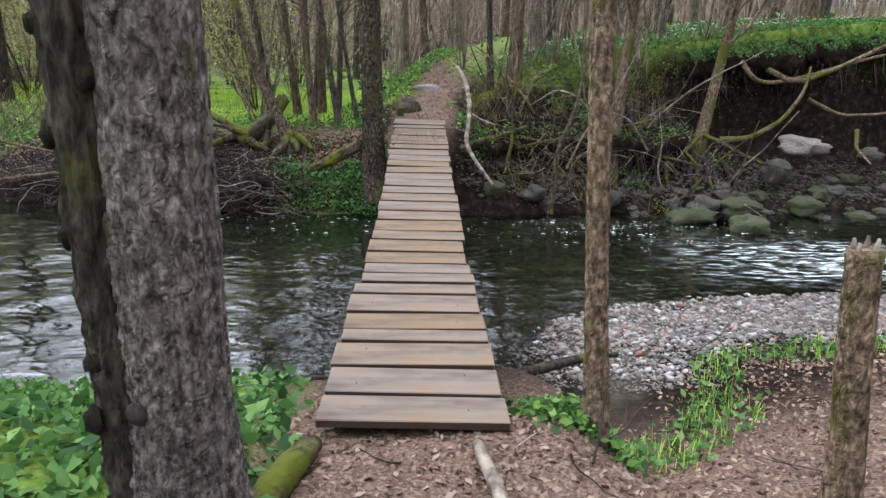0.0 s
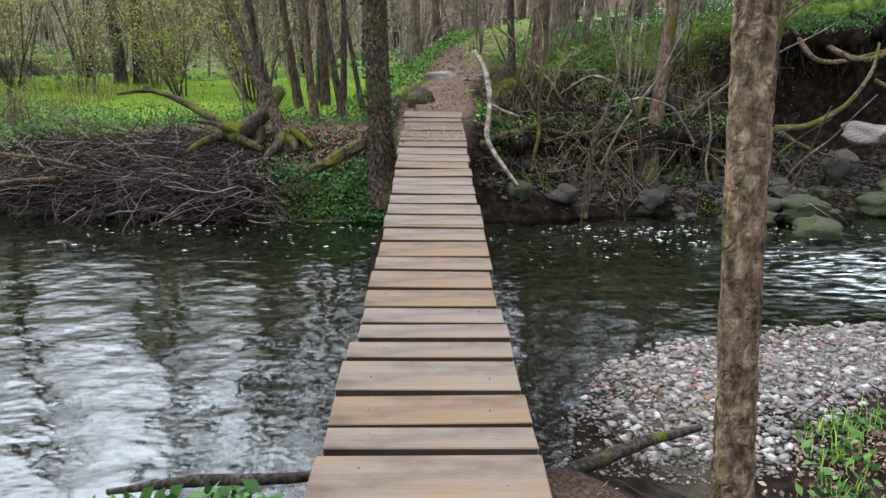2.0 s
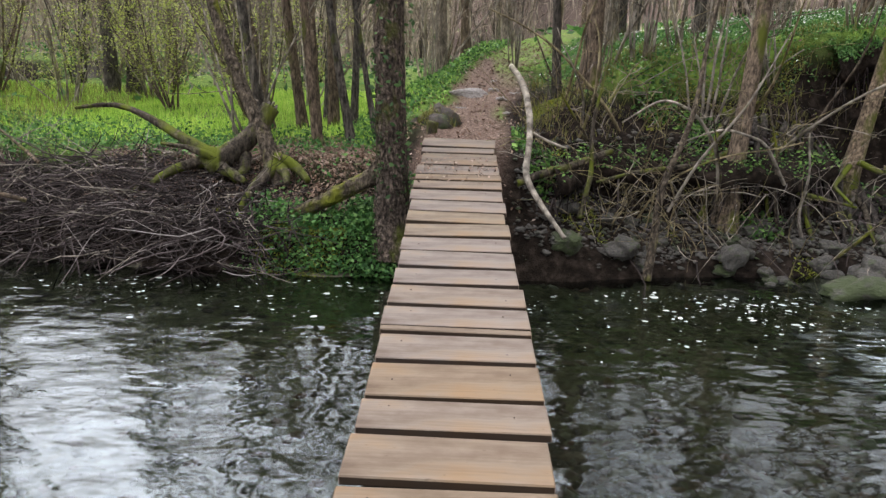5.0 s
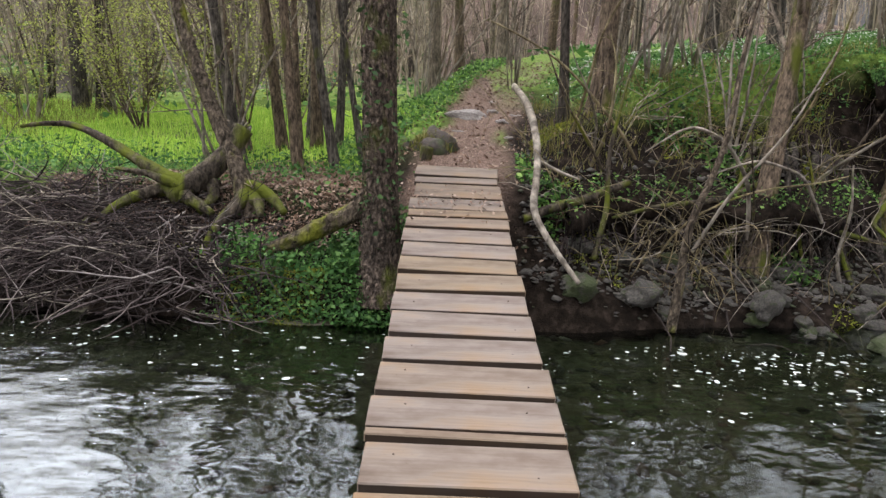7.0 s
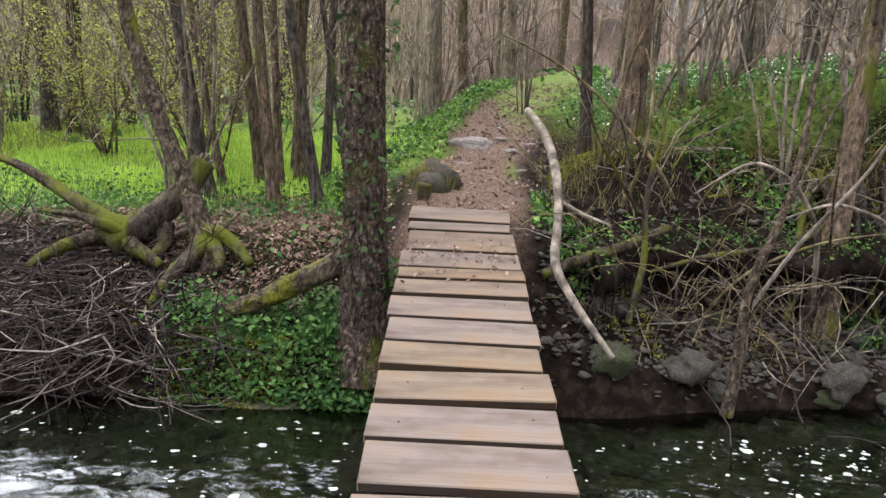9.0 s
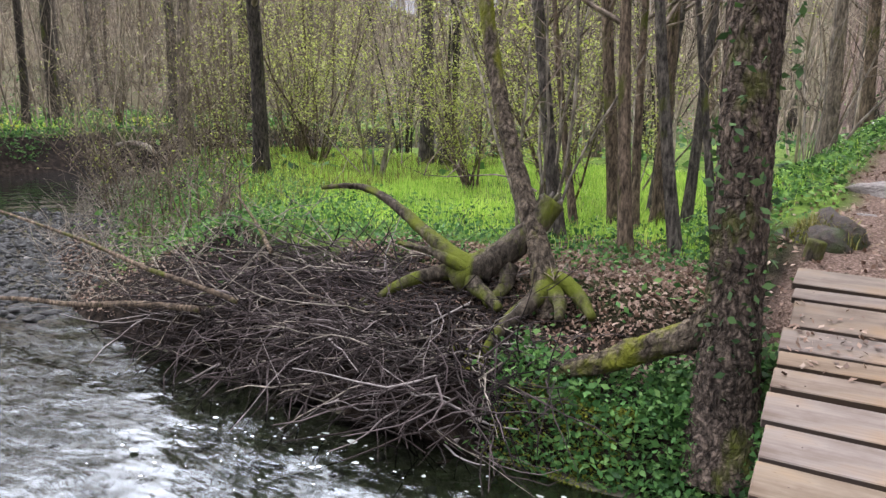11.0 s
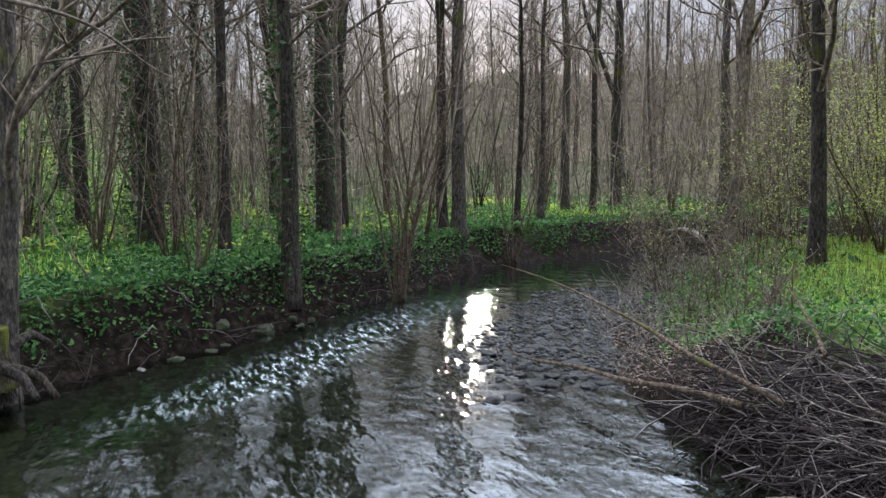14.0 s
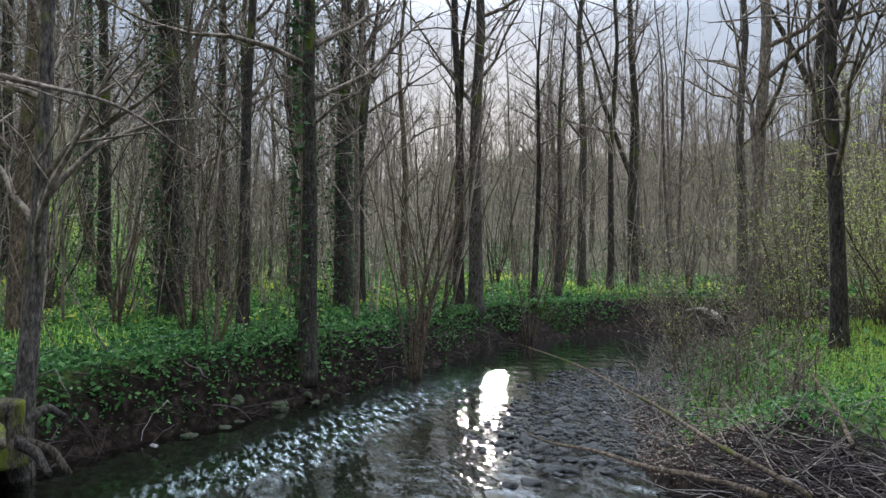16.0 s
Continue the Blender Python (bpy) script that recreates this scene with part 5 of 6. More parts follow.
stuff("bramble_tangle", scatter_sticks(35, lambda r: (r.uniform(1.2, 3.8), 10.9 + r.random() * 1.8), 25, (0.5, 1.5), (0.004, 0.009), M_TWIG_PALE, 0.9, None, 0.0, 5, (0.0, 0.6)), "pale bent dead twigs sticking out of the steep bank", "brushwood")
stuff("hanging_roots", scatter_sticks(180, lambda r: (r.uniform(3.2, 9.0), 12.0 + r.random() * 0.6), 26, (0.3, 0.9), (0.003, 0.009), M_BRUSH, 0.5, -1.57, -0.35, 3, (0.0, 0.2)), "fine roots hanging from the overhanging turf edge", "roots")
stuff("fallen_twigs", scatter_sticks(170, lambda r: (r.uniform(-5, 5), r.uniform(0.8, 5.2)), 27, (0.15, 0.7), (0.003, 0.008), M_BRUSH, 0.06, None, 0, 4, (0.005, 0.02)), "small dead twigs lying on the leaf litter", "twigs")
stuff("bank_brush", scatter_sticks(220, lambda r: (lambda x: (x, float(np.interp(-x, [8.9, 10, 10.9, 12.6, 14.9, 17.9], [4.5, 5.4, 6.8, 8.8, 11.2, 14.4])) - r.random() * 1.0))(r.uniform(-17.8, -9.0)), 28, (0.3, 1.4), (0.005, 0.013), M_BRUSH, 0.5, None, -0.08, 4, (0.0, 0.3)), "dead twigs and roots on the dark cut bank", "brushwood")
stuff("bank_brush", scatter_sticks(620, lambda r: (lambda x: (x, float(np.interp(-x, [5, 7.2, 9.9, 11, 13.4, 15.4], [10.7, 11, 12.4, 13.3, 15.6, 17.4])) + 0.1 + r.random() * 1.8))(r.uniform(-15, -5)), 29, (0.3, 1.1), (0.003, 0.008), M_TWIG_PALE, 0.9, None, 0.02, 4, (0.0, 0.1)), "grey dead stems on the low spit beside the water", "brushwood")


def pebble_mesh(name, pts, lo, hi, mat, seed):
    g = np.random.default_rng(seed)
    n = len(pts)
    base = np.array([(1, 0, 0), (0.6, 0.75, 0.1), (-0.5, 0.8, -0.05), (-1, 0.05, 0.05), (-0.55, -0.8, 0), (0.55, -0.75, 0.1), (0.25, 0.1, 0.75), (-0.3, -0.1, 0.65), (0, 0, -0.6)])
    tri = np.array([(0, 1, 6), (1, 2, 6), (2, 7, 6), (2, 3, 7), (3, 4, 7), (4, 5, 7), (5, 6, 7), (5, 0, 6), (1, 0, 8), (2, 1, 8), (3, 2, 8), (4, 3, 8), (5, 4, 8), (0, 5, 8)])
    s = g.uniform(lo, hi, n) * g.uniform(0.6, 1.2, n)
    a = g.uniform(0, 6.283, n)
    sc = np.stack([s * g.uniform(0.9, 1.5, n), s * g.uniform(0.7, 1.0, n), s * g.uniform(0.5, 0.9, n)], 1)
    v = (base[None] + g.normal(0, 0.1, (n, 9, 3))) * sc[:, None]
    c, si = np.cos(a)[:, None], np.sin(a)[:, None]
    v = np.stack([v[..., 0] * c - v[..., 1] * si, v[..., 0] * si + v[..., 1] * c, v[..., 2]], -1) + pts[:, None]
    f = (tri[None] + np.arange(n)[:, None, None] * 9).reshape(-1, 3)
    return mesh_np(name, v.reshape(-1, 3), f, mat, True)


def spread(n, x0, x1, y0, y1, seed, keep):
    """Random places on the land for which keep(x, y, z, d) holds; keep gives a chance."""
    g = np.random.default_rng(seed)
    x, y = g.uniform(x0, x1, n), g.uniform(y0, y1, n)
    z = height(x, y)
    d = np.minimum(dist_to(SHORE_S, x, y), dist_to(SHORE_N, x, y))
    k = g.random(n) < keep(x, y, z, d)
    return np.stack([x[k], y[k], z[k]], 1)


dry = lambda x, y: ~inside(RIVER, x, y)
p = spread(14000, 0.75, 9.5, 4.9, 7.4, 31, lambda x, y, z, d: dry(x, y) * smooth(1.75, 1.2, d + 0.25 * wobble(x, y, 2, 3)) * smooth(0.7, 1.7, x))
stuff("pebbles", pebble_mesh("pebbles", p + (0, 0, 0.008), 0.012, 0.042, M_PEBBLE, 1), "pale grey and reddish pebbles of the gravel bar", "pebbles")
p = spread(6000, -2.5, 5, 5.0, 7.8, 32, lambda x, y, z, d: inside(RIVER, x, y) * smooth(2.4, 0.3, d))
p2 = spread(6000, -13, 4, 5, 14, 33, lambda x, y, z, d: inside(RIVER, x, y) * 0.7)
stuff("bed_stones", pebble_mesh("bed_stones", np.concatenate([p, p2]), 0.02, 0.075, M_PEBBLE, 2), "stones on the stream bed under the water", "stones")
p = spread(16000, -13.5, -7.0, 9.6, 15.0, 34, lambda x, y, z, d: smooth(2.0, 0.9, dist_to(SHORE_N, x, y) + 0.6 * wobble(x, y, 1.5, 1)) * smooth(-7.2, -8.8, x) * smooth(0.6, 0.3, z + 0.9) * 0.3)
p[:, 2] = np.maximum(p[:, 2], -0.9)
stuff("wet_stones", pebble_mesh("wet_stones", p, 0.02, 0.065, M_WET, 3), "small dark stones of a shallow riffle", "stones")

# leaf litter
p = spread(42000, -4, 6, -0.5, 5.3, 41, lambda x, y, z, d: dry(x, y) * smooth(-1.0, -0.5, x) * smooth(1.0, 2.0, d))
stuff("leaf_litter", leaf_mesh("leaf_litter", p + (0, 0, 0.006), 0.011, 0.028, M_LITTER, 4, 0.35), "brown fallen leaves on the trodden bank", "leaves")
p = spread(30000, -5, 9, 10.4, 20, 42, lambda x, y, z, d: dry(x, y) * (0.25 + 0.6 * smooth(0.9, 0.4, np.abs(x - np.interp(y, PATH_Y, PATH_X)))) * smooth(0.1, 0.4, d) * (1 - 0.8 * smooth(1.0, 2.2, x) * smooth(13.0, 12.3, y)))
stuff("leaf_litter", leaf_mesh("leaf_litter", p + (0, 0, 0.008), 0.014, 0.034, M_LITTER, 5, 0.35), "brown fallen leaves on the path and bank", "leaves")
g2 = np.random.default_rng(77)
bx, by = g2.uniform(-0.38, 0.38, 150), g2.normal(10.45, 0.22, 150)
stuff("leaf_litter", leaf_mesh("leaf_litter", np.stack([bx, by, deck_z(by) + 0.012], 1), 0.012, 0.026, M_LITTER, 6, 0.1), "scraps of brown leaf on the bridge planks", "leaves")

# green things
near_green = lambda x, y, z, d: dry(x, y) * smooth(-0.55, -1.0, x + 0.3 * wobble(x, y, 2, 1)) * smooth(0.25, 0.6, d)
p = spread(16000, -6, -0.4, 0.8, 4.9, 51, near_green)
stuff("wild_garlic", leaf_mesh("wild_garlic", p + np.random.default_rng(1).uniform(0, 1, (len(p), 1)) * (0, 0, 0.1), 0.02, 0.06, M_COVER, 7, 0.55), "fresh green leafy plants carpeting the bank", "plants")
p = spread(7000, 0.7, 6, 3.4, 5.6, 52, lambda x, y, z, d: dry(x, y) * smooth(0.32, 0.05, np.abs(d - 2.0 + 0.1 * x + 0.2 * wobble(x, y, 2, 5))) * smooth(0.95, 1.3, x))
stuff("wild_garlic", leaf_mesh("wild_garlic", p + np.random.default_rng(2).uniform(0, 1, (len(p), 1)) * (0, 0, 0.1), 0.015, 0.045, M_COVER, 8, 0.6), "fresh green leafy plants along the gravel bar", "plants")
stuff("grass", blade_mesh("grass", p[::2], 0.06, 0.18, 0.004, M_GRASS, 9), "short green grass along the gravel bar", "grass")
meadow = lambda x, y, z, d: dry(x, y) * is_north(x, y) * smooth(1.9, 3.3, d + 0.6 * wobble(x, y, 1, 2)) * smooth(-0.6, -1.6, x - 0.25 * (y - 12)) * (0.35 + 0.65 * smooth(11.8, 13.3, y))
p = spread(120000, -13, 0, 11.0, 21, 53, lambda x, y, z, d: meadow(x, y, z, d) * (0.25 + 0.75 * smooth(-0.35, 0.3, wobble(x, y, 0.8, 3) + 0.4 * smooth(12.5, 15, y))))
stuff("meadow_grass", blade_mesh("meadow_grass", p, 0.03, 0.15, 0.005, M_GRASS, 10), "bright green spring grass of the meadow", "grass")
p = spread(70000, -15, 0, 10.9, 18, 54, lambda x, y, z, d: dry(x, y) * is_north(x, y) * smooth(0.4, 1.0, d + 0.3 * wobble(x, y, 2, 2) - 0.7 * smooth(-5, -7, x)) * smooth(4.6, 2.0, d) * smooth(-0.3, -0.8, x) * 0.75 * (1 - 0.8 * smooth(-3.6, -2.8, x) * smooth(12.7, 12.0, y)) * np.where((x > -6.4) & (x < -1.3), smooth(pile_at(x) - 0.1, pile_at(x) + 0.3, d), 1.0))
stuff("bank_plants", leaf_mesh("bank_plants", p + np.random.default_rng(3).uniform(0, 1, (len(p), 1)) * (0, 0, 0.12), 0.014, 0.04, M_COVER, 11, 0.6), "low green leafy plants between the drift pile and the meadow", "plants")
p = spread(8000, -2.5, -0.45, 10.3, 11.0, 55, lambda x, y, z, d: dry(x, y) * smooth(-2.4, -1.6, x) * np.maximum(smooth(-0.7, 0.1, wobble(x, y, 3.1, 2)), smooth(-1.2, -0.9, x)))
p[:, 2] += np.random.default_rng(4).uniform(-0.05, 0.2, len(p))
stuff("bank_plants", leaf_mesh("bank_plants", p, 0.014, 0.038, M_COVER, 12, 0.7), "dense leafy green plants hanging over the water below the tree", "plants")
mound = lambda x, y, z, d: is_north(x, y) * smooth(0.75, 1.1, z + 0.25 * wobble(x, y, 1.6, 4)) * smooth(0.6, 1.0, np.abs(x - np.interp(y, PATH_Y, PATH_X)))
p = spread(110000, -1.2, 12, 11.8, 22, 56, mound)
stuff("anemone_leaves", leaf_mesh("anemone_leaves", p + np.random.default_rng(5).uniform(0, 1, (len(p), 1)) * (0, 0, 0.07), 0.012, 0.034, M_COVER, 13, 0.5), "green anemone leaves carpeting the mound", "plants")
q = p[::38] + (0, 0, 0.12)
stuff("anemone_flowers", leaf_mesh("anemone_flowers", q, 0.012, 0.022, M_FLOWER, 14, 0.3), "small white anemone flowers scattered over the mound", "flowers")
p = spread(16000, -1.6, 1.0, 13, 21, 57, lambda x, y, z, d: smooth(1.5, 0.9, np.abs(x - np.interp(y, PATH_Y, PATH_X) + 1.15)) * smooth(0.3, 0.5, np.abs(x - np.interp(y, PATH_Y, PATH_X))))
stuff("verge_plants", leaf_mesh("verge_plants", p + np.random.default_rng(6).uniform(0, 1, (len(p), 1)) * (0, 0, 0.16), 0.014, 0.04, M_VERGE, 15, 0.6), "bright green leafy plants on the path's verge", "plants")
south_bank = lambda x, y, z, d: dry(x, y) * (~is_north(x, y)) * smooth(0.15, 0.6, d + 0.2 * wobble(x, y, 2, 2)) * smooth(16, 4, d)
p = spread(110000, -30, -8.2, -4, 20, 58, south_bank)
stuff("bank_cover", leaf_mesh("bank_cover", p + np.random.default_rng(7).uniform(0, 1, (len(p), 1)) * (0, 0, 0.16), 0.025, 0.07, M_COVER, 16, 0.55), "green ground plants carpeting the wooded bank", "plants")
p = spread(50000, -34, -9.5, -3, 22, 59, lambda x, y, z, d: dry(x, y) * (~is_north(x, y)) * smooth(1.2, 2.6, d) * smooth(-0.2, 0.3, wobble(x, y, 0.5, 6)))
stuff("bank_grass", blade_mesh("bank_grass", p, 0.1, 0.3, 0.009, M_GRASS, 17), "patches of bright grass among the trees", "grass")
# spots of low sun between the trees, drawn as patches of yellower leaves
p = spread(14000, -30, -11, 4, 20, 60, lambda x, y, z, d: dry(x, y) * (~is_north(x, y)) * smooth(0.9, 1.6, d) * smooth(0.3, 0.5, wobble(x, y, 0.6, 1.5)))
stuff("celandines", leaf_mesh("celandines", p + np.random.default_rng(81).uniform(0, 1, (len(p), 1)) * (0, 0, 0.3), 0.025, 0.06, M_GLOW, 18, 0.7), "low woodland plants in patches coloured yellow-green as if sunlit", "plants")
p = spread(60000, -75, 30, 14, 85, 61, lambda x, y, z, d: dry(x, y) * smooth(12, 20, np.hypot(x, y - 5)) * (0.3 + 0.7 * smooth(-0.2, 0.4, wobble(x, y, 0.25, 1))) * smooth(3.0, 1.2, z))
stuff("woodland_cover", leaf_mesh("woodland_cover", p + np.random.default_rng(8).uniform(0, 1, (len(p), 1)) * (0, 0, 0.2), 0.05, 0.16, M_COVER, 19, 0.5), "green undergrowth beneath the far trees", "plants")

# foam flecks drifting by the far bank
g3 = np.random.default_rng(12)
fx = np.concatenate([g3.uniform(-4.2, 6, 420), g3.normal(2.8, 0.9, 260)])
fy = 10.3 - np.abs(g3.normal(0, 0.7, 680)) * (1 + 0.25 * np.sin(fx * 2.1)) - 0.1
ok = inside(RIVER, fx, fy) & (np.abs(fx) < 6.4) & (fy > 8.2)
pf = np.stack([fx[ok], fy[ok], np.full(ok.sum(), WATER + 0.016)], 1)
nf = len(pf)
fa = np.arange(7) * 2 * math.pi / 7
frad = g3.gamma(1.5, 0.0062, (nf, 1)).clip(0.004, 0.036) * g3.uniform(0.55, 1.2, (nf, 7))
fv = np.stack([pf[:, :1] + np.cos(fa) * frad * g3.uniform(0.8, 1.7, (nf, 1)), pf[:, 1:2] + np.sin(fa) * frad * 0.9, np.repeat(pf[:, 2:], 7, 1)], -1)
fm_ = mesh_np("foam_flecks", fv.reshape(-1, 3), np.arange(nf * 7).reshape(nf, 7), M_FOAM)
stuff("foam_flecks", fm_, "white foam flecks drifting on the dark water", "foam")

# thin far stems that close the woods


def far_woods():
    r = random.Random(11)
    g = Geo()
    n = 0
    while n < 2300:
        rr = r.uniform(16, 100)
        a = radians(r.uniform(-45, 125))
        x, y = -math.sin(a) * rr, math.cos(a) * rr + 5
        arr = np.array([x]), np.array([y])
        if inside(RIVER, *arr)[0] or (abs(x - np.interp(y, PATH_Y, PATH_X)) < 1.5 and y < 45) or (-12 < x < -2.5 and y < 20) or min(dist_to(SHORE_S, *arr)[0], dist_to(SHORE_N, *arr)[0]) < 0.6:
            continue
        h = r.uniform(3, 12)
        q = limb((x, y, ground_z(x, y) - 0.1), (r.gauss(0, 0.12), r.gauss(0, 0.12), 1), h, 0.02, 4, 0.08, r)
        ra = r.uniform(0.009, 0.042) * (0.8 + rr / 90)
        g.tube(q, ra * np.linspace(1, 0.3, 5), 4, False)
        for _ in range(8):
            a2 = r.uniform(0, 6.283)
            q2 = limb(q[r.randint(1, 4)], (math.cos(a2), math.sin(a2), r.uniform(0.2, 1.5)), h * r.uniform(0.1, 0.32), 0.02, 3, 0.2, r)
            g.tube(q2, ra * 0.35 * np.linspace(1, 0.5, 4), 3, False)
        n += 1
    stuff("far_woods", g.mesh("far_woods", M_STEM_HAZED), "thicket of thin bare stems filling the far woodland", "woods")


far_woods()


# greenery on the steep eastern bank, and the turf lip that overhangs it
p = spread(36000, 0.6, 9, 10.5, 13.0, 62, lambda x, y, z, d: dry(x, y) * is_north(x, y) * smooth(0.25, 0.5, d) * smooth(0.42, 0.6, wobble(x, y, 2.2, 7)) * smooth(1.5, 0.6, z) * (1 - 0.85 * smooth(2.8, 4.4, x)))
stuff("bank_plants", leaf_mesh("bank_plants", p + np.random.default_rng(9).uniform(0, 1, (len(p), 1)) * (0, 0, 0.12), 0.018, 0.045, M_VERGE, 21, 0.8), "patches of small green plants on the steep bank", "plants")
p = spread(9000, 0.6, 9, 10.45, 12.6, 63, lambda x, y, z, d: dry(x, y) * is_north(x, y) * smooth(0.1, 0.3, d) * smooth(0.6, 0.0, z))
stuff("bank_gravel", pebble_mesh("bank_gravel", p, 0.01, 0.05, M_ROCK, 22), "small dark stones and clods on the eroded bank", "stones")


def turf_lip(x0, x1, level, reach, thick, leaves, label, leaf_label, leaf_mat):
    """A ledge of matted soil overhanging the bank where it first rises past a level."""
    xs = np.arange(x0, x1, 0.09)
    probe = np.linspace(10.9, 14.5, 120)
    rows, n = [], 9
    for x in xs:
        h = height(np.full(120, x), probe)
        i = int(np.argmax(h > (level if level is not None else 0.8 * h.max())))
        y0, z0 = probe[i], h[i] + 0.03
        out = reach * (1 + 0.48 * math.sin(x * 2.3) + 0.28 * math.sin(x * 7.1))
        th = thick * (1 + 0.3 * math.sin(x * 5.3) + 0.2 * math.sin(x * 13))
        ring = [(y0 + 0.25, z0 + 0.06), (y0, z0 + 0.03), (y0 - out * 0.6, z0 - 0.03), (y0 - out, z0 - 0.12), (y0 - out - 0.03, z0 - 0.2 - th * 0.3),
                (y0 - out * 0.85, z0 - 0.16 - th), (y0 - out * 0.5, z0 - 0.1 - th), (y0, z0 - 0.12 - th), (y0 + 0.3, z0 - 0.3 - th)]
        rows.append([(x + 0.03 * math.sin(k * 2 + x * 9), a + 0.025 * math.sin(x * 17 + k), b + 0.02 * math.sin(x * 23 + k * 1.7)) for k, (a, b) in enumerate(ring)])
    v = np.array(rows).reshape(-1, 3)
    m = len(xs)
    i = (np.arange(m - 1)[:, None] * n + np.arange(n)[None])
    j = (np.arange(m - 1)[:, None] * n + (np.arange(n)[None] + 1) % n)
    f = np.stack([i, j, j + n, i + n], -1).reshape(-1, 4)
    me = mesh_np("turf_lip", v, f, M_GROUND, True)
    tagged(new("turf_lip", me), label, "turf bank", kind="structure")
    top = v.reshape(m, n, 3)
    g = np.random.default_rng(15)
    a = g.integers(0, m, leaves)
    u = g.random(leaves)[:, None] * 3
    k = u.astype(int)
    w = u - k
    k = k[:, 0]
    q = top[a, k] * (1 - w) + top[a, k + 1] * w + g.normal(0, 0.03, (leaves, 3)) + (0, 0, 0.05)
    stuff("lip_plants", leaf_mesh("lip_plants", q, 0.01, 0.03, leaf_mat, 23, 0.6), leaf_label, "plants")
    gg = Geo()
    r = random.Random(16)
    for _ in range(60 * int(x1 - x0)):
        c = top[r.randrange(m), r.choice((4, 5, 5, 6))]
        gg.tube(limb(c, (r.gauss(0, 0.2), r.gauss(-0.1, 0.25), -1), r.uniform(0.12, 0.6), -0.1, 4, 0.15, r), np.linspace(0.006, 0.002, 5) * r.uniform(0.6, 1.6), 3, False)
    stuff("hanging_roots", gg.mesh("hanging_roots", M_BRUSH), "fine dark roots hanging beneath the turf edge", "roots")


turf_lip(4.7, 10.0, None, 0.42, 0.2, 9000, "overhanging lip of dark soil and turf above the eroded bank", "green leaves on the overhanging turf edge", M_COVER)
turf_lip(1.0, 4.7, 0.12, 0.4, 0.12, 1500, "undercut ledge of dark soil and matted roots on the bank", "small green leaves and moss on the undercut ledge", M_VERGE)

p = spread(110000, -25, -8.0, 2.5, 26, 64, lambda x, y, z, d: dry(x, y) * (~is_north(x, y)) * smooth(0.45, 0.9, d + 0.4 * wobble(x, y, 1.7, 2) - 0.5 * smooth(-11, -14, x)) * smooth(2.6, 1.4, d))
stuff("bank_cover", leaf_mesh("bank_cover", p + np.random.default_rng(10).uniform(0, 1, (len(p), 1)) * (0, 0, 0.14), 0.022, 0.06, M_IVY, 24, 0.75), "dark green ivy draping down the cut bank", "plants")


def ivy_on(x, y, r0, top, n, seed, bulk=0.16):
    """An ivy coat clinging to a trunk."""
    g = np.random.default_rng(seed)
    a, u = g.uniform(0, 6.283, n), g.random(n)
    swell = r0 * (1 - 0.5 * u) + bulk * np.abs(np.sin(u * 9 + a * 1.5 + seed)) * g.random(n) ** 0.5 + 0.03
    z0 = ground_z(x, y)
    c = np.stack([x + np.cos(a) * swell, y + np.sin(a) * swell, z0 + u * top], 1)
    stuff("ivy_coat", leaf_mesh("ivy_coat", c, 0.03, 0.07, M_IVY, seed, 0.9), "dark green ivy climbing a woodland tree", "ivy")


for k, (x, y, r0, top, n, bulk) in enumerate(((-16.6, 6.0, 0.3, 11, 2600, 0.3), (-12.6, 8.2, 0.16, 8, 900, 0.16), (-18.3, 10.0, 0.2, 11, 1500, 0.25), (-21.4, 10.8, 0.22, 12, 1500, 0.3),
                                              (-24.7, 1.4, 0.25, 13, 2600, 0.7), (-20.1, 10.9, 0.17, 9, 900, 0.2), (-26.5, 10.0, 0.25, 12, 1800, 0.5))):
    ivy_on(x, y, r0, top, n, 700 + k, bulk)
for k, (x, y) in enumerate(((-27, 5.5), (-30, 3.0), (-22.5, 4.2), (-29, 8.5), (-33, 6.5), (-24, 7.4))):
    t = make_tree("woodland_tree", "tall woodland tree thickly clad in dark ivy", 17, 0.2, 720 + k, M_BARK_DARK, (0, 0), 0.4, 16, 5, 8, 1.3, 0.05, fine=1)
    set_down(t, x, y)
    ivy_on(x, y, 0.2, 14, 2600, 730 + k, 0.8)

# old stump and roots on the cut bank
ST = np.array((-9.0, 4.45, -0.2))
stump = thing("old_stump", "rotten mossy stump with broken roots on the bank", "stump", *ST)
part("bole", bark_tube([(0, 0, -0.45), (0.02, 0, -0.1), (0.03, 0.02, 0.2)], [0.28, 0.2, 0.18], 24, 0.02, 2.0, 0.8), M_BARK_MOSS, stump)
for k, pts in enumerate(([(0.1, 0.1, -0.2), (0.3, 0.35, -0.3), (0.45, 0.5, -0.5)], [(0.0, 0.15, -0.25), (0.05, 0.45, -0.35), (0.15, 0.65, -0.6)], [(-0.15, 0.1, -0.1), (-0.4, 0.35, 0.02), (-0.55, 0.5, -0.12)], [(0.15, -0.05, -0.05), (0.45, 0.05, 0.0), (0.8, 0.15, -0.1)])):
    part("root", bark_tube(pts, np.linspace(0.07, 0.03, len(pts)), 12, 0.008, k * 1.0, 0.5), (M_BARK_DARK, M_BARK_MOSS)[k % 2], stump)


def knot(tree_name, spots, mat, seed):
    tree = bpy.data.objects[tree_name]
    for k, (x, y, z, r0) in enumerate(spots):
        ob = part("burl", rock_mesh(seed + k, mat, 2), mat, tree)
        ob.matrix_local = Matrix.Translation(Vector((x, y, z)) - tree.matrix_world.translation) @ Matrix.Diagonal((r0 * 0.7, r0 * 0.7, r0, 1))


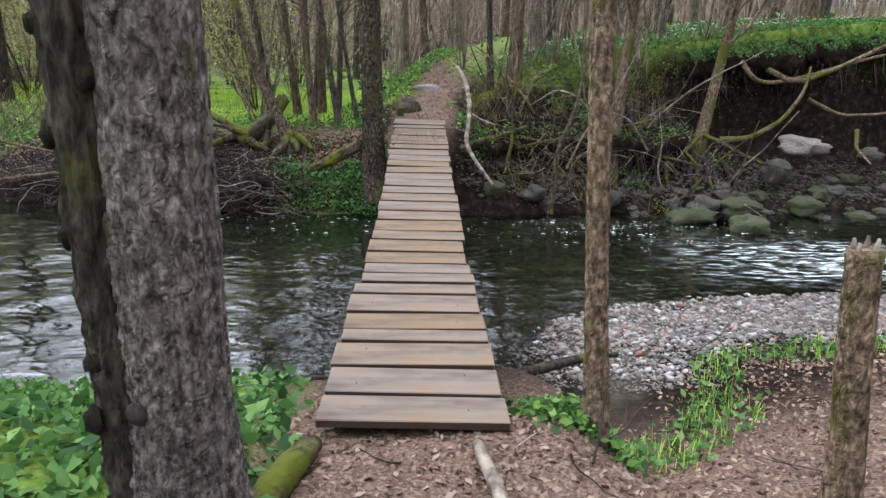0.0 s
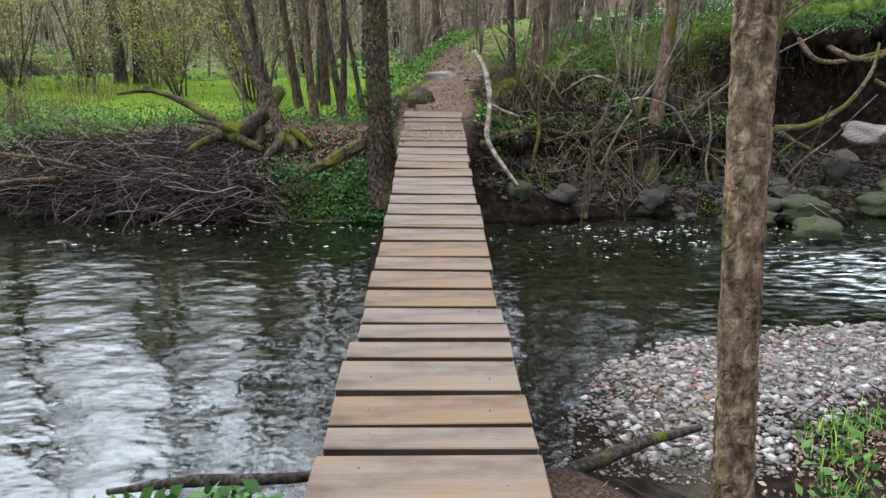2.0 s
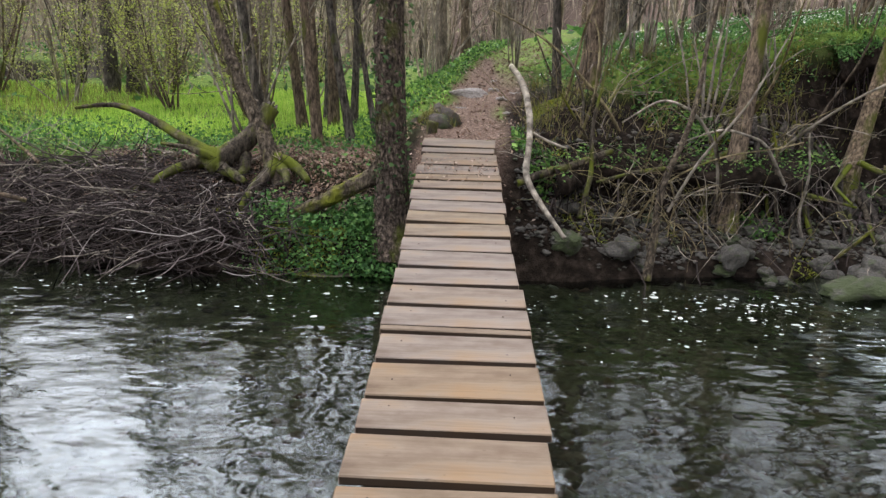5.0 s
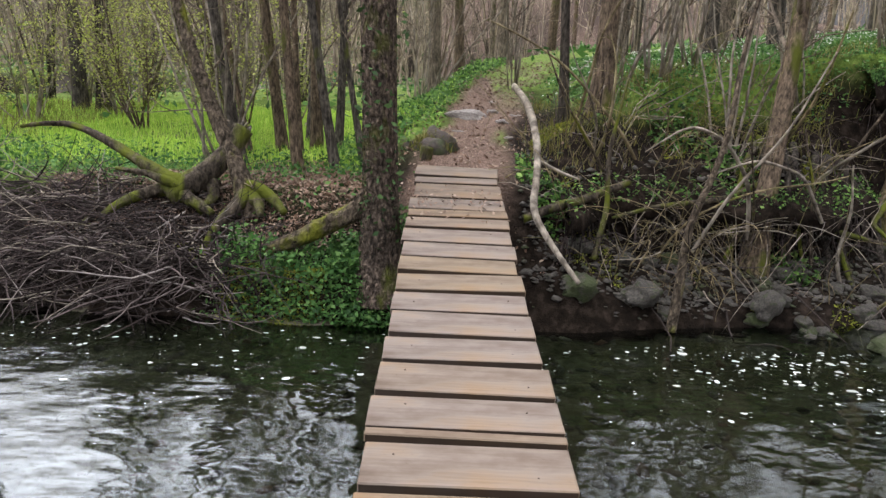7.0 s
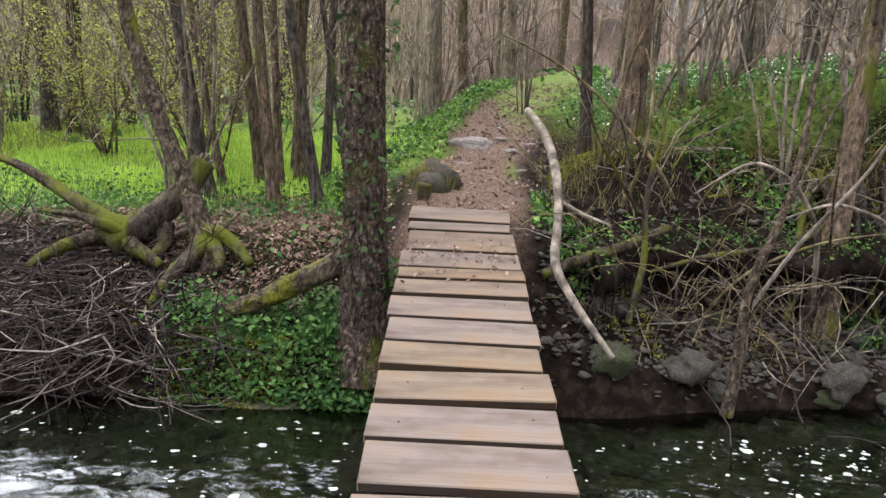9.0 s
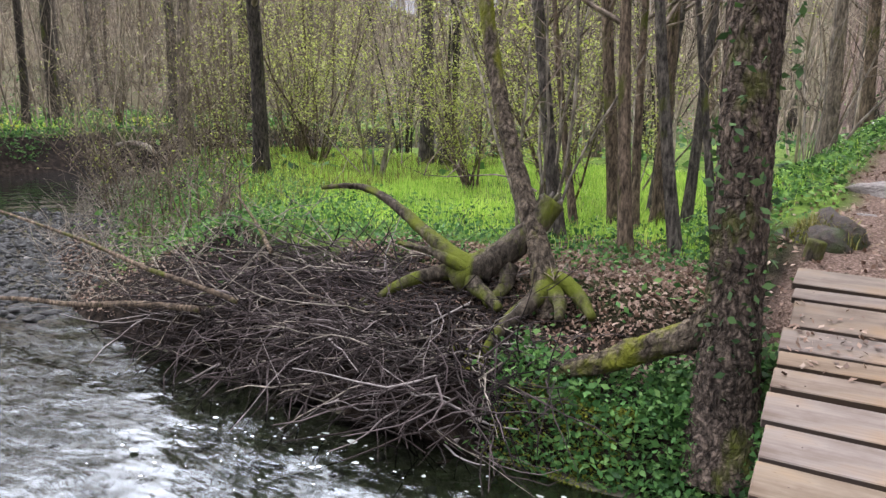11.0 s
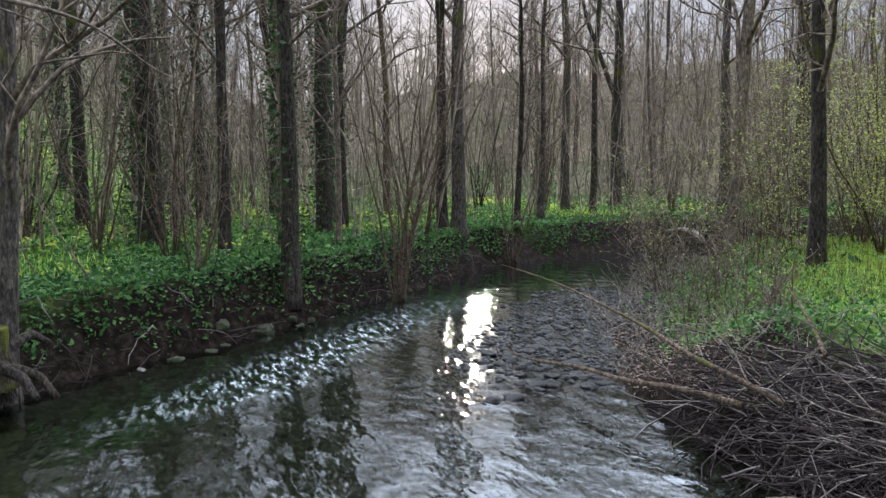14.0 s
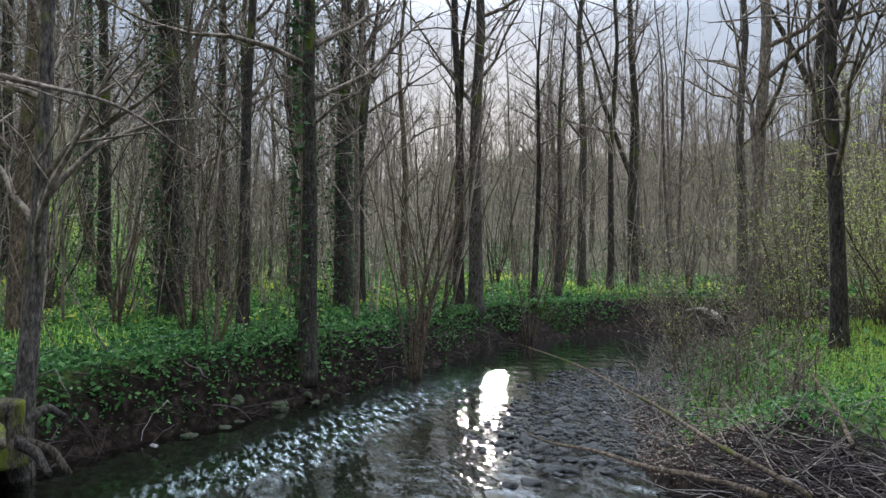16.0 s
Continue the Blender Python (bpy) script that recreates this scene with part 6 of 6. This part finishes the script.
knot("bank_tree.001", [(-1.003, 2.103, 0.657, 0.088), (-0.880, 2.094, 0.833, 0.079), (-1.047, 2.121, 1.062, 0.079), (-1.056, 2.112, 1.361, 0.088), (-0.924, 2.077, 1.519, 0.079), (-1.012, 2.077, 0.463, 0.088), (-1.056, 2.112, 1.660, 0.088), (-0.898, 2.094, 1.167, 0.070)], M_BARK_DARK, 50)
knot("bank_tree", [(-0.862, 2.050, 0.507, 0.088)], M_BARK_NEAR, 60)
stub = bpy.data.objects["tree_stub"]
g = Geo()
for k in range(7):
    a = k * 0.9
    g.tube([(-0.1 + 0.035 * math.cos(a), 0.02 + 0.035 * math.sin(a), 1.2), (-0.1 + 0.04 * math.cos(a), 0.02 + 0.04 * math.sin(a), 1.27 + 0.03 * math.sin(k * 2.3))], [0.02, 0.006], 5)
part("split_top", g, M_TWIG_PALE, stub, "pale splintered top")

stick("bank_sapling", "thin leaning sapling with yellow-green moss rising from the bank", [(1.97, 10.55, -0.88), (2.03, 10.6, -0.35), (2.02, 10.65, 0.04), (2.17, 10.7, 0.38), (2.33, 10.8, 0.75), (2.39, 10.9, 1.17), (2.43, 11.0, 1.54), (2.56, 11.1, 2.1), (2.8, 11.3, 3.4)], [0.05, 0.042, 0.036, 0.03, 0.026, 0.022, 0.02, 0.016, 0.006], M_BARK_MOSS_DRY, 10, "sapling")
stick("bank_sapling", "thin leaning sapling with yellow-green moss rising from the bank", [(1.3, 10.95, -0.35), (1.42, 11.1, 0.1), (1.4, 11.2, 0.6), (1.55, 11.35, 1.3)], [0.03, 0.026, 0.02, 0.01], M_BARK_MOSS, 10, "sapling")
stick("dead_branch", "pale bent dead branch arching out of the bank", [(2.9, 11.4, -0.2), (2.75, 11.2, 0.4), (2.4, 11.0, 0.8), (2.0, 10.8, 0.95), (1.6, 10.7, 0.7)], [0.022, 0.02, 0.016, 0.012, 0.006], M_TWIG_PALE, 8, "branch")
stick("dead_branch", "pale bent dead branch arching out of the bank", [(2.3, 11.2, -0.3), (2.5, 11.0, 0.3), (2.9, 10.9, 0.9), (3.2, 10.9, 1.6)], [0.018, 0.016, 0.012, 0.006], M_TWIG_PALE, 8, "branch")
stick("dead_branch", "pale bent dead branch arching out of the bank", [(3.6, 11.4, 0.0), (3.2, 11.1, 0.5), (2.7, 10.95, 0.65), (2.2, 10.8, 0.5)], [0.02, 0.016, 0.012, 0.006], M_TWIG_PALE, 8, "branch")

# dry grass, moss and litter on the slope beside the path
p = spread(9000, 0.6, 6.5, 10.9, 14.2, 66, lambda x, y, z, d: is_north(x, y) * smooth(0.1, 0.6, z) * smooth(0.5, 0.9, d) * smooth(-0.3, 0.3, wobble(x, y, 1.8, 11)) * smooth(0.5, 0.8, np.abs(x - np.interp(y, PATH_Y, PATH_X))))
M_DRY = leafy("dry_grass", [(0.08, 0.07, 0.02), (0.15, 0.14, 0.03), (0.22, 0.19, 0.06), (0.16, 0.2, 0.035)], 0.3)
stuff("dry_grass", blade_mesh("dry_grass", p, 0.05, 0.2, 0.004, M_DRY, 31, 0.9), "dry straw and yellowish grass on the slope", "grass")
p = spread(30000, 0.9, 4.4, 10.9, 13.6, 67, lambda x, y, z, d: is_north(x, y) * smooth(0.35, 0.5, wobble(x, y, 2.6, 5)))
M_MOSS = leafy("moss_tufts", [(0.08, 0.1, 0.012), (0.16, 0.18, 0.018), (0.28, 0.28, 0.03)], 0.2)
stuff("moss", leaf_mesh("moss", p + (0, 0, 0.01), 0.008, 0.02, M_MOSS, 32, 0.8), "yellow-green moss cushions on the slope", "moss")
p = spread(20000, -3.2, -0.6, 11.0, 13.5, 68, lambda x, y, z, d: is_north(x, y) * smooth(0.7, 1.1, d) * smooth(0.0, 0.4, wobble(x, y, 1.7, 4)))
stuff("leaf_litter", leaf_mesh("leaf_litter", p + (0, 0, 0.012), 0.014, 0.03, M_LITTER, 33, 0.35), "brown fallen leaves round the mossy tree", "leaves")
p = spread(6000, -11, -5.0, 10.6, 13.4, 69, lambda x, y, z, d: dry(x, y) * is_north(x, y) * smooth(0.0, 0.2, d) * smooth(1.6, 0.9, d))
stuff("leaf_litter", leaf_mesh("leaf_litter", p + (0, 0, 0.012), 0.014, 0.03, M_LITTER, 34, 0.35), "brown fallen leaves on the muddy spit", "leaves")

p = spread(26000, 0.75, 7.5, 4.7, 7.2, 71, lambda x, y, z, d: dry(x, y) * smooth(2.0, 1.2, d + 0.25 * wobble(x, y, 2, 3)) * smooth(0.6, 1.3, x) * 0.8)
stuff("pebbles", pebble_mesh("pebbles", p + (0, 0, 0.004), 0.005, 0.018, M_PEBBLE, 41), "fine grey grit and small pebbles of the gravel bar", "pebbles")

# arching dead brambles over the eastern bank
def bramble_arches(n, x0, x1, seed, mat):
    r = random.Random(seed)
    g = Geo()
    for _ in range(n):
        x, y = r.uniform(x0, x1), 10.75 + 1.7 * r.random()
        a = r.gauss(-1.57, 1.1)
        q = limb((x, y, ground_z(x, y) - 0.02), (0.5 * math.cos(a), 0.4 * math.sin(a), 1), r.uniform(0.8, 2.0), -0.13, 9, 0.13, r)
        ra = r.uniform(0.003, 0.0075)
        g.tube(q, ra * np.linspace(1, 0.35, 10), 5, False)
        for _ in range(3):
            a2 = r.uniform(0, 6.283)
            g.tube(limb(q[r.randint(2, 8)], (math.cos(a2), math.sin(a2), r.uniform(-0.6, 0.5)), r.uniform(0.2, 0.6), -0.08, 4, 0.2, r), ra * 0.5 * np.linspace(1, 0.4, 5), 3, False)
    stuff("bramble_tangle", g.mesh("bramble_tangle", mat), "dry tan bramble stems arching over the steep bank", "brambles")


M_STRAW = bark("straw_stem", (0.1, 0.08, 0.045), (0.3, 0.245, 0.145), 0.15, (1, 1, 1), 8, (0.16, 0.17, 0.03))
bramble_arches(75, 0.9, 3.7, 91, M_STRAW)
bramble_arches(30, 1.2, 5.0, 92, M_TWIG_PALE)
for k in range(16):
    rb = random.Random(900 + k)
    x, y = rb.uniform(1.2, 5.2), rb.uniform(11.0, 12.3)
    z = ground_z(x, y)
    a = rb.gauss(-1.2, 0.9)
    q = limb((x, y, z - 0.05), (0.6 * math.cos(a), 0.5 * math.sin(a), 0.9), rb.uniform(1.2, 2.4), -0.05, 7, 0.12, rb)
    stick("bank_sapling", "thin bare leaning stem growing out of the eroded bank", [tuple(p) for p in q], np.linspace(0.017, 0.006, 8) * rb.uniform(0.7, 1.3), (M_STRAW, M_BARK_MOSS_DRY, M_TWIG_PALE)[k % 3], 7, "sapling")
p = spread(40000, 0.8, 4.8, 10.7, 13.2, 93, lambda x, y, z, d: is_north(x, y) * smooth(0.5, 0.62, wobble(x, y, 4.3, 15)) * smooth(-0.5, 0.0, z))
stuff("moss", leaf_mesh("moss", p + (0, 0, 0.015), 0.008, 0.022, M_MOSS, 94, 0.9), "yellow-green moss cushions on the eroded bank", "moss")

# hazel stools along the wooded western bank
for k, (x, y, h, n, sp) in enumerate(((-13.81, 10.45, 6.5, 11, 0.26), (-15.4, 5.0, 6.0, 9, 0.16), (-14.5, 6.35, 6.0, 8, 0.3), (-15.3, 8.6, 6.5, 7, 0.2), (-18.3, 15.2, 6.0, 6, 0.25), (-16.9, 12.1, 5.5, 8, 0.25), (-12.0, 6.6, 4.0, 6, 0.3), (-20.2, 7.5, 6, 8, 0.25))):
    t = make_coppice("hazel_shrub", "clump of slender bare hazel stems on the stream bank", h, n, 760 + k, M_BARK_BROWN, 0.034 if k == 0 else 0.02, sp, 9, 0)
    set_down(t, x, y)
# twiggy growth on the spit and round the bend
for k, (x, y, h, n, lv) in enumerate(((-7.2, 12.8, 1.5, 8, 30), (-8.6, 13.6, 1.4, 7, 40), (-11.6, 15.2, 2.2, 8, 200), (-12.8, 16.6, 3.2, 9, 500), (-11.2, 17.2, 3.4, 9, 700), (-13.6, 18.6, 3.6, 9, 600), (-10.0, 16.8, 3.0, 8, 700), (-9.2, 14.9, 1.7, 7, 90), (-14.3, 17.4, 2.4, 8, 150), (-14.0, 20.2, 4.0, 9, 500), (-12.2, 18.9, 4.0, 9, 900), (-6.2, 12.4, 1.0, 6, 10))):
    t = make_coppice("leafing_shrub", "open twiggy shrub with a few yellow-green leaves on the low spit", h, n, 780 + k, M_BARK_BROWN, 0.01, 0.6, 10, lv)
    set_down(t, x, y)
stick("fallen_log", "bare pale fallen log lying across the bank", [(-12.6, 16.9, 0.1), (-13.3, 17.3, 0.2), (-14.1, 17.6, 0.22), (-15.0, 17.9, 0.1)], [0.05, 0.06, 0.06, 0.045], M_TWIG_PALE, 10, "log")
p = spread(30000, -15.5, -5.0, 10.6, 18.5, 95, lambda x, y, z, d: dry(x, y) * is_north(x, y) * smooth(0.5, 1.1, d + 0.45 * wobble(x, y, 1.9, 3)) * smooth(4.5, 2.2, d) * 0.7)
stuff("spit_plants", leaf_mesh("spit_plants", p + np.random.default_rng(96).uniform(0, 1, (len(p), 1)) * (0, 0, 0.14), 0.014, 0.04, M_VERGE, 97, 0.7), "grey-green low plants on the muddy spit", "plants")
p = spread(16000, -16, -6, 11, 20, 98, lambda x, y, z, d: dry(x, y) * is_north(x, y) * smooth(1.6, 2.6, d + 0.5 * wobble(x, y, 1.1, 8)))
stuff("meadow_grass", blade_mesh("meadow_grass", p, 0.08, 0.32, 0.004, M_DRY, 99, 0.8), "tall pale dry stalks among the meadow grass", "grass")


def understory(n, seed):
    """Whips and twigs of the western wood's shrub layer."""
    r = random.Random(seed)
    g = Geo()
    k = 0
    while k < n:
        rr, a = r.uniform(12, 38), radians(r.uniform(35, 108))
        x, y = -math.sin(a) * rr, math.cos(a) * rr + 6
        arr = np.array([x]), np.array([y])
        if inside(RIVER, *arr)[0] or min(dist_to(SHORE_S, *arr)[0], dist_to(SHORE_N, *arr)[0]) < 0.5 or (x > -9.5 and y < 22):
            continue
        h = r.uniform(1.5, 6)
        q = limb((x, y, ground_z(x, y) - 0.05), (r.gauss(0, 0.38), r.gauss(0, 0.38), 1), h, 0.02, 6, 0.14, r)
        g.tube(q, r.uniform(0.007, 0.018) * np.linspace(1, 0.3, 7), 4, False)
        for _ in range(9):
            a2 = r.uniform(0, 6.283)
            q2 = limb(q[r.randint(1, 6)], (math.cos(a2), math.sin(a2), r.uniform(0.0, 1.2)), h * r.uniform(0.12, 0.35), 0.02, 4, 0.2, r)
            g.tube(q2, np.linspace(0.006, 0.003, 5), 3, False)
        k += 1
    stuff("understory", g.mesh("understory", M_TWIG), "thicket of thin bare whips between the trees", "thicket")


understory(340, 77)

# green growth draping the western cut bank, and lush patches behind its edge
p = spread(90000, -19.5, -8.2, 3.5, 20, 101, lambda x, y, z, d: dry(x, y) * (~is_north(x, y)) * smooth(0.2, 0.45, d + 0.22 * wobble(x, y, 2.1, 4)) * smooth(1.5, 0.9, d))
stuff("bank_cover", leaf_mesh("bank_cover", p + np.random.default_rng(102).uniform(0, 1, (len(p), 1)) * (0, 0, 0.12), 0.02, 0.055, M_COVER, 103, 0.85), "green leafy plants hanging over the cut bank", "plants")
p = spread(60000, -30, -8.6, -3, 20, 104, lambda x, y, z, d: dry(x, y) * (~is_north(x, y)) * smooth(0.7, 1.3, d) * smooth(14, 5, d) * smooth(-0.25, 0.25, wobble(x, y, 0.7, 9)))
stuff("bank_cover", leaf_mesh("bank_cover", p + np.random.default_rng(105).uniform(0, 1, (len(p), 1)) * (0, 0, 0.2), 0.025, 0.065, M_VERGE, 106, 0.6), "lush bright green plants between the bank trees", "plants")
for k, (x, y, h, n, lv) in enumerate(((-6.2, 18.2, 3.4, 9, 2200), (-8.0, 20.4, 4.2, 9, 2400), (-12.0, 23.5, 5.0, 10, 2400), (-9.6, 24.0, 5.0, 10, 2400), (-5.4, 23.0, 5.0, 10, 2200), (-14.5, 25.5, 5.0, 10, 1800), (-7.2, 16.9, 2.4, 8, 1500), (-2.9, 17.6, 3.4, 8, 1800))):
    t = make_coppice("leafing_shrub", "open shrub of thin stems with fresh yellow-green leaves", h, n, 800 + k, M_TWIG_PALE, 0.014, 0.5, 9, lv)
    set_down(t, x, y)


def ridge_woods(n, seed):
    """Stems that feather the skyline of the far ridge."""
    r = random.Random(seed)
    g = Geo()
    for _ in range(n):
        rr, a = r.uniform(78, 128), radians(r.uniform(-20, 118))
        x, y = -math.sin(a) * rr, math.cos(a) * rr + 6
        h = r.uniform(6, 13)
        q = limb((x, y, ground_z(x, y) - 0.2), (r.gauss(0, 0.1), r.gauss(0, 0.1), 1), h, 0.02, 4, 0.07, r)
        g.tube(q, r.uniform(0.06, 0.16) * np.linspace(1, 0.25, 5), 4, False)
        for _ in range(9):
            a2 = r.uniform(0, 6.283)
            g.tube(limb(q[r.randint(1, 4)], (math.cos(a2), math.sin(a2), r.uniform(0.3, 1.6)), h * r.uniform(0.15, 0.4), 0.03, 3, 0.2, r), np.linspace(0.05, 0.02, 4), 3, False)
    stuff("ridge_woods", g.mesh("ridge_woods", M_STEM_HAZED), "bare brown woods along the far ridge", "woods")


ridge_woods(900, 55)

# open floor deeper in the western wood, its sunlit patches put into leaf colour
p = spread(90000, -52, -15, -14, 32, 111, lambda x, y, z, d: dry(x, y) * (~is_north(x, y)) * smooth(1.5, 3.5, d) * (0.3 + 0.7 * smooth(-0.3, 0.4, wobble(x, y, 0.33, 5))))
stuff("woodland_cover", leaf_mesh("woodland_cover", p + np.random.default_rng(112).uniform(0, 1, (len(p), 1)) * (0, 0, 0.22), 0.04, 0.1, M_VERGE, 113, 0.6), "green spring plants carpeting the western wood", "plants")
p = spread(26000, -46, -15, -4, 26, 114, lambda x, y, z, d: dry(x, y) * (~is_north(x, y)) * smooth(2.0, 4.0, d) * smooth(0.15, 0.45, wobble(x, y, 0.4, 2)))
stuff("celandines", leaf_mesh("celandines", p + np.random.default_rng(115).uniform(0, 1, (len(p), 1)) * (0, 0, 0.3), 0.04, 0.09, M_GLOW, 116, 0.7), "low plants of the open wood in patches coloured as if sunlit", "plants")
# leaves round the foot of the thin pale tree
p = spread(2600, 0.45, 1.25, 2.9, 3.7, 117, lambda x, y, z, d: smooth(0.42, 0.12, np.hypot(x - 0.82, (y - 3.25) * 0.8)))
stuff("wild_garlic", leaf_mesh("wild_garlic", p + np.random.default_rng(118).uniform(0, 1, (len(p), 1)) * (0, 0, 0.09), 0.014, 0.04, M_VERGE, 119, 0.6), "fresh green leaves round the thin tree's foot", "plants")
# moss among the plants under the ivy-clad tree, and litter behind them
p = spread(9000, -2.6, -0.8, 10.35, 10.95, 121, lambda x, y, z, d: dry(x, y) * smooth(0.1, 0.4, wobble(x, y, 3.7, 6)))
stuff("moss", leaf_mesh("moss", p + (0, 0, 0.03), 0.008, 0.022, M_MOSS, 122, 0.9), "olive moss cushions among the bank plants", "moss")
p = spread(16000, -4.2, -0.7, 10.9, 12.6, 123, lambda x, y, z, d: dry(x, y) * smooth(0.4, 0.7, d) * 0.7)
stuff("leaf_litter", leaf_mesh("leaf_litter", p + (0, 0, 0.015), 0.012, 0.03, M_LITTER, 124, 0.4), "dull brown leaf litter between the drift pile and the tree", "leaves")
# plants crowding the ivy-clad tree's foot
p = spread(3200, -1.15, -0.38, 10.3, 11.1, 131, lambda x, y, z, d: dry(x, y) * smooth(0.62, 0.3, np.hypot(x + 0.68, y - 10.66)))
stuff("bank_plants", leaf_mesh("bank_plants", p + np.random.default_rng(132).uniform(0, 1, (len(p), 1)) * (0, 0, 0.16), 0.014, 0.04, M_COVER, 133, 0.7), "green leaves crowding the foot of the ivy-clad tree", "plants")
# dry tufts and moss on the turf hump
gh = np.random.default_rng(141)
ha, hu = gh.uniform(0, 6.283, 700), np.sqrt(gh.random(700))
hp = np.stack([-0.25 + 0.27 * hu * np.cos(ha), 12.25 + 0.22 * hu * np.sin(ha), 0.33 + 0.25 * np.sqrt(1 - 0.9 * hu ** 2)], 1)
stuff("dry_grass", blade_mesh("dry_grass", hp[:450], 0.04, 0.13, 0.004, M_DRY, 142, 1.2), "dry grass tufts on the turf hump", "grass")
stuff("moss", leaf_mesh("moss", hp[450:], 0.01, 0.026, M_MOSS, 143, 0.9), "moss on the turf hump", "moss")
